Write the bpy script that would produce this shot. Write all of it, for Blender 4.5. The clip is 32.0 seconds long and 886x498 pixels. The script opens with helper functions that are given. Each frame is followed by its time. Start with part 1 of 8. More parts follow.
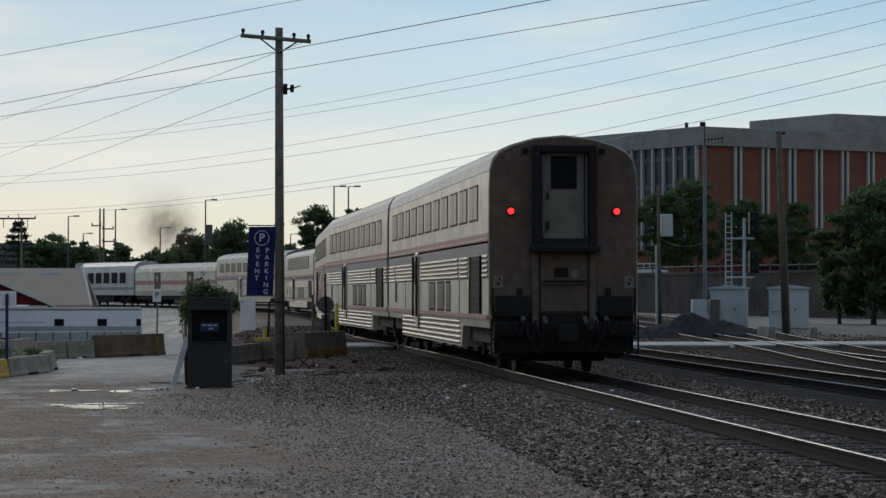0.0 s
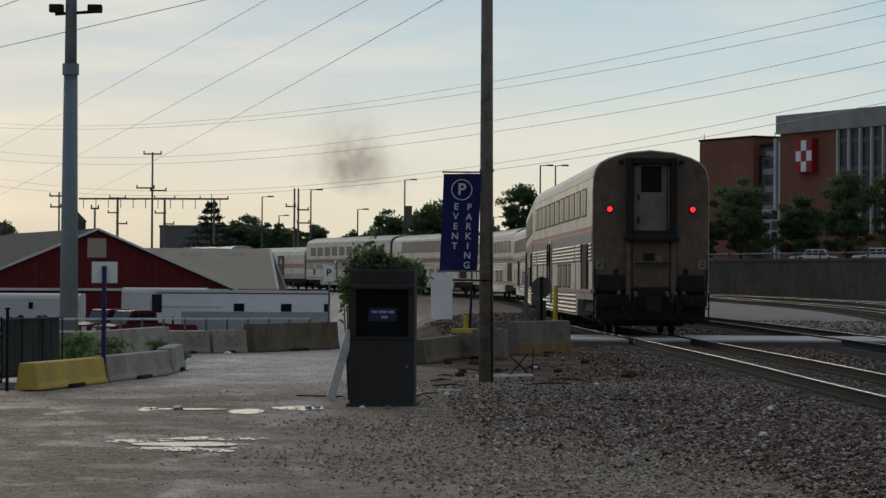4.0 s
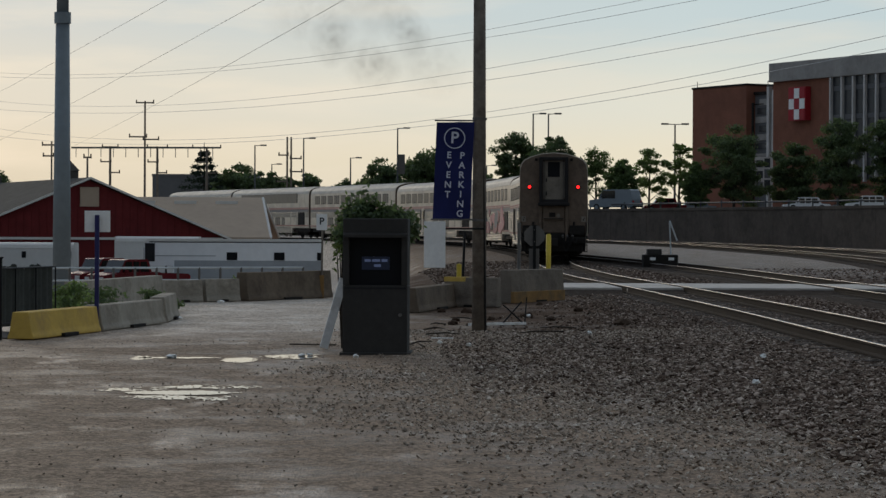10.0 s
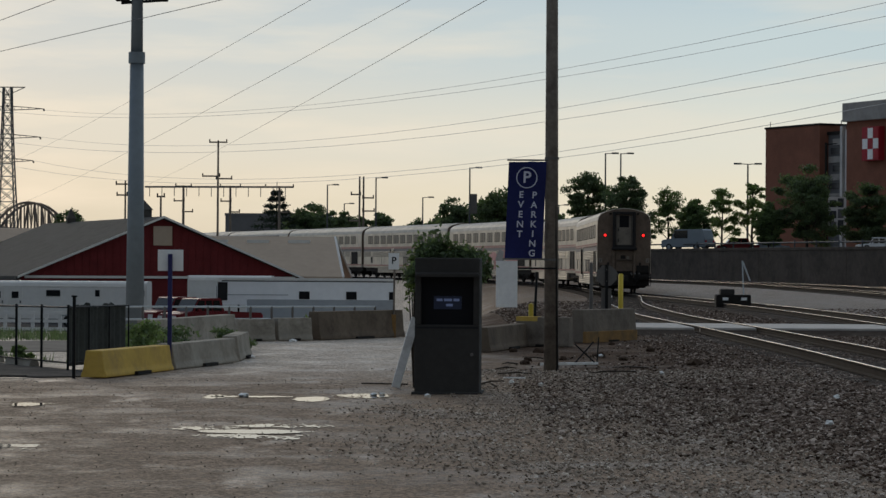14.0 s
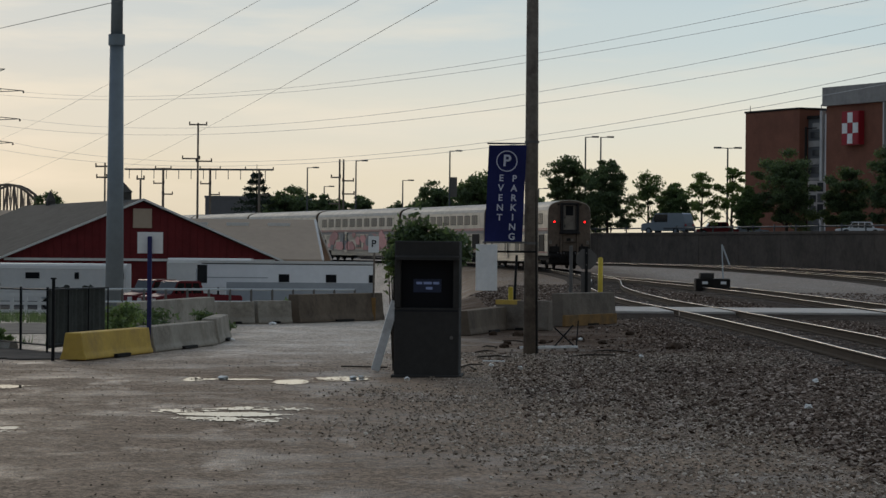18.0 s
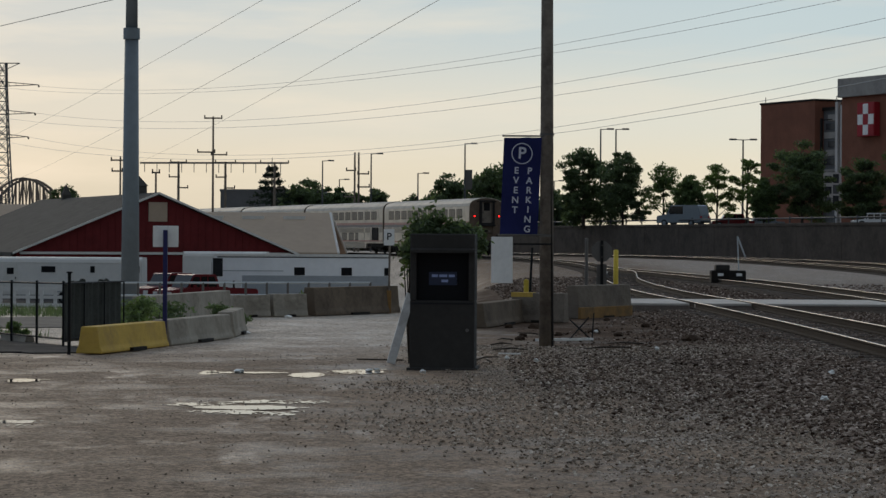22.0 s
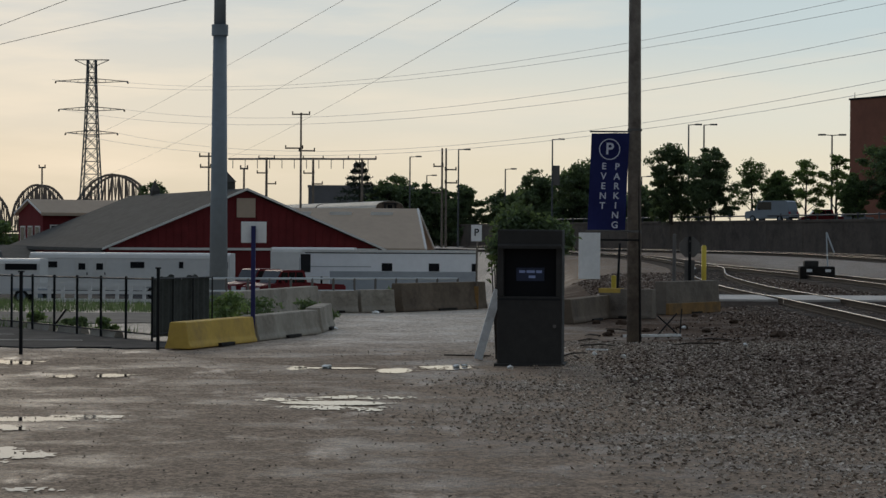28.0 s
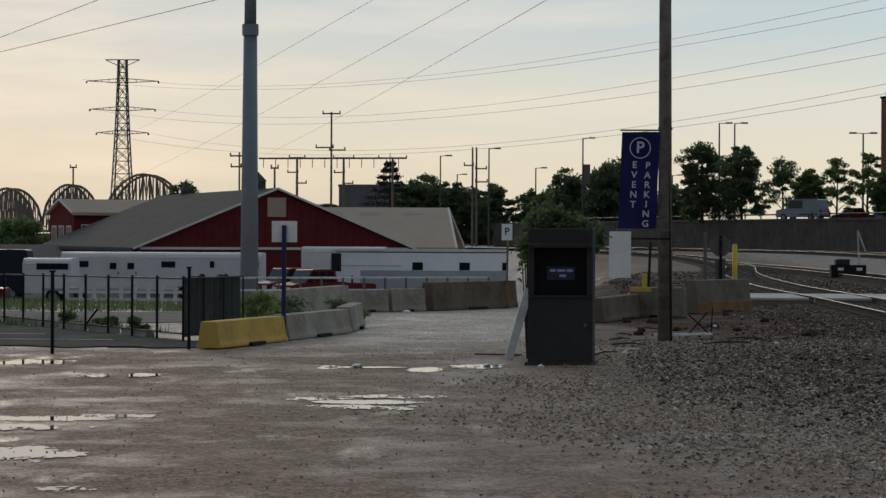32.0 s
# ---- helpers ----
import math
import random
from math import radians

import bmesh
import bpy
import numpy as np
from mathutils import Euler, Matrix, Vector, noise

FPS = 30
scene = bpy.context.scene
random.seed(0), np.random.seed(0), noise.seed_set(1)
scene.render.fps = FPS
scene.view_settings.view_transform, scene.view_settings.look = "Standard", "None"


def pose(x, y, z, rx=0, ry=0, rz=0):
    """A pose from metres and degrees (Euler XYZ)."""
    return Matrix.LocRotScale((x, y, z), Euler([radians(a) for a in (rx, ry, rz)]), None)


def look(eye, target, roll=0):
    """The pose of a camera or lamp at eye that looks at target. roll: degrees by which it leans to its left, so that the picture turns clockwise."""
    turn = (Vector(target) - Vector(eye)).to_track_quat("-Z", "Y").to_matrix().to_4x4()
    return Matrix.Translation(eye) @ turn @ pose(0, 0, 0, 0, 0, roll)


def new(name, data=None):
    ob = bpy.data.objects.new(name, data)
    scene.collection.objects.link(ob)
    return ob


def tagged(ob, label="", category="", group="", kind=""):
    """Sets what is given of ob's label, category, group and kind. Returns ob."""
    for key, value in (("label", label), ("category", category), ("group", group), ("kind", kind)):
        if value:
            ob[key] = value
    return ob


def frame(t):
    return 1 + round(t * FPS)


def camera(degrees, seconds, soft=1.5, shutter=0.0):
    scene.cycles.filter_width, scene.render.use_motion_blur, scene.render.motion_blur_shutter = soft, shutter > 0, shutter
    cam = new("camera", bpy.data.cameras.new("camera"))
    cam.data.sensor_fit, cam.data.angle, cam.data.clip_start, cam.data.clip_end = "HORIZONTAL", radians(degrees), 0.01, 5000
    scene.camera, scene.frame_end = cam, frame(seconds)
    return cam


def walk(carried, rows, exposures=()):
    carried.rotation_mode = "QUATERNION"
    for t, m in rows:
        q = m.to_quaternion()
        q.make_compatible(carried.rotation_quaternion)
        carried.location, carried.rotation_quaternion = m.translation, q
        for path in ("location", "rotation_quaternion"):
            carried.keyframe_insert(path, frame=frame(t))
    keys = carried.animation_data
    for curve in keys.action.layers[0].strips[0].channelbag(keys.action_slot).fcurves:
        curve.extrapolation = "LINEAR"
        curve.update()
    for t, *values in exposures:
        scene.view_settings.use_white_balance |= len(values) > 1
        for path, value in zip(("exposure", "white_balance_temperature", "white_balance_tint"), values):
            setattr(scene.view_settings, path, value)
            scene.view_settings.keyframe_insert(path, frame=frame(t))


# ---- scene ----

CAM = camera(19.72, 32.0, soft=1.45)

# seconds, place, yaw (left), pitch (up), roll
PATH = [
    (0, -0.574, -17.513, 1.923, -5.810, 0.992, 0.016), (0.5, -0.418, -14.1, 1.813, -5.771, 1.162, 0.07),
    (1, -0.263, -11.493, 1.703, -5.544, 1.169, 0.079), (1.5, -0.207, -8.6, 1.589, -5.516, 0.975, 0.07),
    (2, -0.151, -5.932, 1.474, -5.455, 1.005, 0.060), (2.5, -0.075, -2.2, 1.592, -5.572, 0.861, 0.07),
    (3, 0, 0, 1.71, -3.955, 0.755, 0.138), (3.5, 0, 0, 1.71, -1.339, 0.765, 0.3),
    (5.5, 0, 0, 1.71, -1.428, 0.380, 0.628), (6, 0, 0, 1.71, -1.793, 0.453, 0.669), (6.5, 0, 0, 1.71, -1.943, 0.427, 0.581),
    (7, 0, 0, 1.71, -1.908, 0.319, 0.671), (7.5, 0, 0, 1.71, -1.473, -0.108, 0.389), (8, 0, 0, 1.71, -0.654, -0.431, 0.332),
    (8.5, 0, 0, 1.71, -0.772, -0.246, 0.281), (9, 0, 0, 1.71, -1.452, 0.058, 0.354), (9.5, 0, 0, 1.71, -1.704, -0.363, 0.686),
    (10, 0, 0, 1.71, -1.438, -0.465, 0.291), (10.5, 0, 0, 1.71, -1.258, -0.237, 0.186), (11, 0, 0, 1.71, -1.339, -0.289, 0.280),
    (11.5, 0, 0, 1.71, -1.437, -0.236, 0.355), (12, 0, 0, 1.71, -1.348, -0.097, 0.279), (12.5, 0, 0, 1.71, -0.804, 0.180, 0.107),
    (13, 0, 0, 1.71, -0.000, 0.241, -0.000), (13.5, 0, 0, 1.71, 0.255, 0.228, 0.231), (14, 0, 0, 1.71, 0.186, 0.413, 0.399),
    (14.5, 0, 0, 1.71, -0.030, 0.462, 0.544), (15, 0, 0, 1.71, -0.194, 0.260, 0.600), (15.5, 0, 0, 1.71, -0.147, 0.172, 0.550),
    (17.5, 0, 0, 1.71, -0.097, -0.032, 0.653), (18, 0, 0, 1.71, -0.270, 0.039, 0.544), (18.5, 0, 0, 1.71, -0.259, -0.090, 0.514),
    (19, 0, 0, 1.71, -0.376, -0.205, 0.470), (19.5, 0, 0, 1.71, -0.735, -0.239, 0.431), (20, 0, 0, 1.71, -0.632, -0.028, 0.348),
    (20.5, 0, 0, 1.71, -0.376, 0.100, 0.277), (21, 0, 0, 1.71, -0.518, -0.005, 0.407), (21.5, 0, 0, 1.71, -0.525, -0.092, 0.446),
    (22, 0, 0, 1.71, 0.075, -0.128, 0.367), (22.5, 0, 0, 1.71, 0.669, -0.145, 0.350), (23, 0, 0, 1.71, 1.066, -0.151, 0.378),
    (23.5, 0, 0, 1.71, 1.310, -0.110, 0.411), (24, 0, 0, 1.71, 1.471, -0.092, 0.307), (24.5, 0, 0, 1.71, 1.553, -0.125, 0.248),
    (25, 0, 0, 1.71, 1.579, -0.119, 0.229), (25.5, 0, 0, 1.71, 1.609, -0.099, 0.324), (27.5, 0, 0, 1.71, 1.864, -0.233, 0.458),
    (28, 0, 0, 1.71, 2.038, -0.234, 0.365), (28.5, 0, 0, 1.71, 2.182, -0.335, 0.353), (29, 0, 0, 1.71, 2.222, -0.323, 0.423),
    (29.5, 0, 0, 1.71, 2.395, -0.335, 0.250), (30, 0, 0, 1.71, 2.593, -0.296, 0.169), (30.5, 0, 0, 1.71, 2.653, -0.268, 0.221),
    (31, 0, 0, 1.71, 2.643, -0.310, 0.243), (31.5, 0, 0, 1.71, 2.676, -0.290, 0.203), (32, 0, 0, 1.71, 2.725, -0.259, 0.272),
]


def stand(x, y, z, yaw, pitch, roll):
    return pose(x, y, z, 90 + pitch, 0, yaw) @ pose(0, 0, 0, 0, 0, roll)


walk(CAM, [(row[0], stand(*row[1:])) for row in PATH], [(0, 0.1, 5900, 8), (2, 0.05, 6120, 8), (4, 0.0, 6350, 9), (9, -0.02, 6480, 10), (32, -0.04, 6450, 10)])

# ---- sky and sun: hazy evening, the sun low behind thin cloud ahead on the left ----
SUN_AZ, SUN_EL = radians(-18), radians(16)
world = bpy.data.worlds.new("evening_sky")
scene.world = world
world.use_nodes = True


def node(tree, kind, at=(0, 0), **values):
    n = tree.nodes.new(kind)
    n.location = at
    for key, value in values.items():
        n.inputs[key.replace("_", " ")].default_value = value
    return n


def make_sky():
    t = world.node_tree
    t.nodes.clear()
    L = t.links.new
    out = node(t, "ShaderNodeOutputWorld")
    back = node(t, "ShaderNodeBackground")
    sky = node(t, "ShaderNodeTexSky")
    sky.sky_type, sky.sun_disc = "NISHITA", False
    sky.sun_elevation, sky.sun_rotation = SUN_EL, SUN_AZ
    sky.air_density, sky.dust_density = 1.3, 2.5
    soft = node(t, "ShaderNodeMix")
    soft.data_type, soft.blend_type = "RGBA", "MULTIPLY"
    soft.inputs["Factor"].default_value = 1.0
    soft.inputs[7].default_value = (0.06, 0.06, 0.06, 1)
    L(sky.outputs["Color"], soft.inputs[6])
    place = node(t, "ShaderNodeTexCoord")
    split = node(t, "ShaderNodeSeparateXYZ")
    L(place.outputs["Generated"], split.inputs[0])
    haze = node(t, "ShaderNodeValToRGB")
    haze.color_ramp.interpolation = "EASE"
    el = haze.color_ramp.elements
    el[0].position, el[0].color = 0.0, (0.75, 0.685, 0.53, 1)
    el[1].position, el[1].color = 1.0, (0.46, 0.55, 0.68, 1)
    for p, c in ((0.025, (0.765, 0.73, 0.60, 1)), (0.05, (0.675, 0.71, 0.665, 1)), (0.085, (0.48, 0.61, 0.68, 1)), (0.13, (0.33, 0.50, 0.65, 1)), (0.3, (0.40, 0.52, 0.66, 1))):
        e = el.new(p)
        e.color = c
    L(split.outputs["Z"], haze.inputs["Fac"])
    # the haze is warm towards the sun and cooler away from it
    side = node(t, "ShaderNodeVectorMath")
    side.operation = "DOT_PRODUCT"
    side.inputs[1].default_value = (math.sin(SUN_AZ), math.cos(SUN_AZ), 0)
    L(place.outputs["Generated"], side.inputs[0])
    warm = node(t, "ShaderNodeMapRange")
    warm.inputs["From Min"].default_value, warm.inputs["From Max"].default_value = -0.6, 0.75
    warm.inputs["To Min"].default_value, warm.inputs["To Max"].default_value = 0.42, 1.0
    L(side.outputs["Value"], warm.inputs["Value"])
    tint = node(t, "ShaderNodeMix")
    tint.data_type, tint.blend_type = "RGBA", "MULTIPLY"
    tint.inputs["Factor"].default_value = 1.0
    L(haze.outputs["Color"], tint.inputs[6])
    L(warm.outputs["Result"], tint.inputs[7])
    # streaks of thin cloud
    stretch = node(t, "ShaderNodeMapping")
    stretch.inputs["Scale"].default_value = (5, 5, 32)
    L(place.outputs["Generated"], stretch.inputs["Vector"])
    cloud = node(t, "ShaderNodeTexNoise", Scale=1.6, Detail=5.0, Roughness=0.55)
    L(stretch.outputs["Vector"], cloud.inputs["Vector"])
    veil = node(t, "ShaderNodeMapRange")
    veil.inputs["From Min"].default_value, veil.inputs["From Max"].default_value = 0.47, 0.75
    veil.inputs["To Max"].default_value = 0.55
    L(cloud.outputs["Fac"], veil.inputs["Value"])
    streak = node(t, "ShaderNodeMix")
    streak.data_type = "RGBA"
    streak.inputs[7].default_value = (0.80, 0.76, 0.67, 1)
    L(veil.outputs["Result"], streak.inputs["Factor"])
    # a broad bank of thicker cloud to the left dims and cools the glow there
    bank = node(t, "ShaderNodeValToRGB")
    be = bank.color_ramp.elements
    be[0].position, be[0].color = 0.28, (0.70, 0.76, 0.84, 1)
    be[1].position, be[1].color = 0.62, (1.07, 1.07, 1.05, 1)
    over = node(t, "ShaderNodeMath")
    over.operation = "MULTIPLY_ADD"
    over.inputs[1].default_value, over.inputs[2].default_value = 1.0, 0.5
    L(split.outputs["X"], over.inputs[0])
    L(over.outputs[0], bank.inputs["Fac"])
    dim = node(t, "ShaderNodeMix")
    dim.data_type, dim.blend_type = "RGBA", "MULTIPLY"
    dim.inputs["Factor"].default_value = 1.0
    L(tint.outputs[2], dim.inputs[6])
    L(bank.outputs["Color"], dim.inputs[7])
    L(dim.outputs[2], streak.inputs[6])
    blend = node(t, "ShaderNodeMix")
    blend.data_type = "RGBA"
    blend.inputs["Factor"].default_value = 0.88
    L(soft.outputs[2], blend.inputs[6])
    L(streak.outputs[2], blend.inputs[7])
    L(blend.outputs[2], back.inputs["Color"])
    back.inputs["Strength"].default_value = 1.0
    L(back.outputs[0], out.inputs["Surface"])


make_sky()
sun = new("sun", bpy.data.lights.new("sun", "SUN"))
sun.data.energy, sun.data.angle, sun.data.color = 0.55, radians(16), (1.0, 0.86, 0.66)
sun.matrix_world = look((0, 0, 0), (-math.sin(SUN_AZ) * math.cos(SUN_EL), -math.cos(SUN_AZ) * math.cos(SUN_EL), -math.sin(SUN_EL)))


# ---- materials ----
def mat(name, color, rough=0.7, metal=0.0, vary=0.25, size=1.0, bump=0.0, bump_size=None, dirt=None, dirt_size=0.3, random_tint=0.0, emit=None, ribs=None, spec=0.2):
    """A surface with fine grain and larger stains, at sizes in metres."""
    m = bpy.data.materials.new(name)
    m.use_nodes = True
    t = m.node_tree
    L = t.links.new
    b = t.nodes["Principled BSDF"]
    b.inputs["Roughness"].default_value, b.inputs["Metallic"].default_value = rough, metal
    b.inputs["Specular IOR Level"].default_value = spec
    place = node(t, "ShaderNodeTexCoord")
    fine = node(t, "ShaderNodeTexNoise", Scale=6.0 / size, Detail=6.0, Roughness=0.65)
    L(place.outputs["Object"], fine.inputs["Vector"])
    big = node(t, "ShaderNodeTexNoise", Scale=0.9 / size, Detail=3.0)
    L(place.outputs["Object"], big.inputs["Vector"])
    both = node(t, "ShaderNodeMath")
    both.operation = "ADD"
    L(fine.outputs["Fac"], both.inputs[0])
    L(big.outputs["Fac"], both.inputs[1])
    span = node(t, "ShaderNodeMapRange")
    span.inputs["From Min"].default_value, span.inputs["From Max"].default_value = 0.6, 1.4
    span.inputs["To Min"].default_value, span.inputs["To Max"].default_value = 1 - vary, 1 + vary
    L(both.outputs[0], span.inputs["Value"])
    tone = node(t, "ShaderNodeMix")
    tone.data_type, tone.blend_type = "RGBA", "MULTIPLY"
    tone.inputs["Factor"].default_value = 1.0
    tone.inputs[6].default_value = (*color, 1)
    L(span.outputs["Result"], tone.inputs[7])
    last = tone.outputs[2]
    if dirt:
        spot = node(t, "ShaderNodeTexNoise", Scale=1.0 / dirt_size, Detail=7.0, Roughness=0.7)
        L(place.outputs["Object"], spot.inputs["Vector"])
        mask = node(t, "ShaderNodeMapRange")
        mask.inputs["From Min"].default_value, mask.inputs["From Max"].default_value = 0.48, 0.68
        L(spot.outputs["Fac"], mask.inputs["Value"])
        mix = node(t, "ShaderNodeMix")
        mix.data_type = "RGBA"
        mix.inputs[7].default_value = (*dirt, 1)
        L(mask.outputs["Result"], mix.inputs["Factor"])
        L(last, mix.inputs[6])
        last = mix.outputs[2]
    if random_tint:
        info = node(t, "ShaderNodeObjectInfo")
        r = node(t, "ShaderNodeMapRange")
        r.inputs["To Min"].default_value, r.inputs["To Max"].default_value = 1 - random_tint, 1 + random_tint
        L(info.outputs["Random"], r.inputs["Value"])
        mix = node(t, "ShaderNodeMix")
        mix.data_type, mix.blend_type = "RGBA", "MULTIPLY"
        mix.inputs["Factor"].default_value = 1.0
        L(last, mix.inputs[6])
        L(r.outputs["Result"], mix.inputs[7])
        last = mix.outputs[2]
    L(last, b.inputs["Base Color"])
    if bump:
        rough_tex = node(t, "ShaderNodeTexNoise", Scale=1.0 / (bump_size or size * 0.05), Detail=5.0, Roughness=0.6)
        L(place.outputs["Object"], rough_tex.inputs["Vector"])
        bn = node(t, "ShaderNodeBump", Strength=bump, Distance=(bump_size or size * 0.05))
        L(rough_tex.outputs["Fac"], bn.inputs["Height"])
        L(bn.outputs[0], b.inputs["Normal"])
    if ribs:
        wave = node(t, "ShaderNodeTexWave", Scale=ribs)
        wave.bands_direction = "Z"
        L(place.outputs["Object"], wave.inputs["Vector"])
        bn = node(t, "ShaderNodeBump", Strength=0.5, Distance=0.02)
        L(wave.outputs["Fac"], bn.inputs["Height"])
        L(bn.outputs[0], b.inputs["Normal"])
    if emit:
        b.inputs["Emission Color"].default_value = (*emit[0], 1)
        b.inputs["Emission Strength"].default_value = emit[1]
    return m


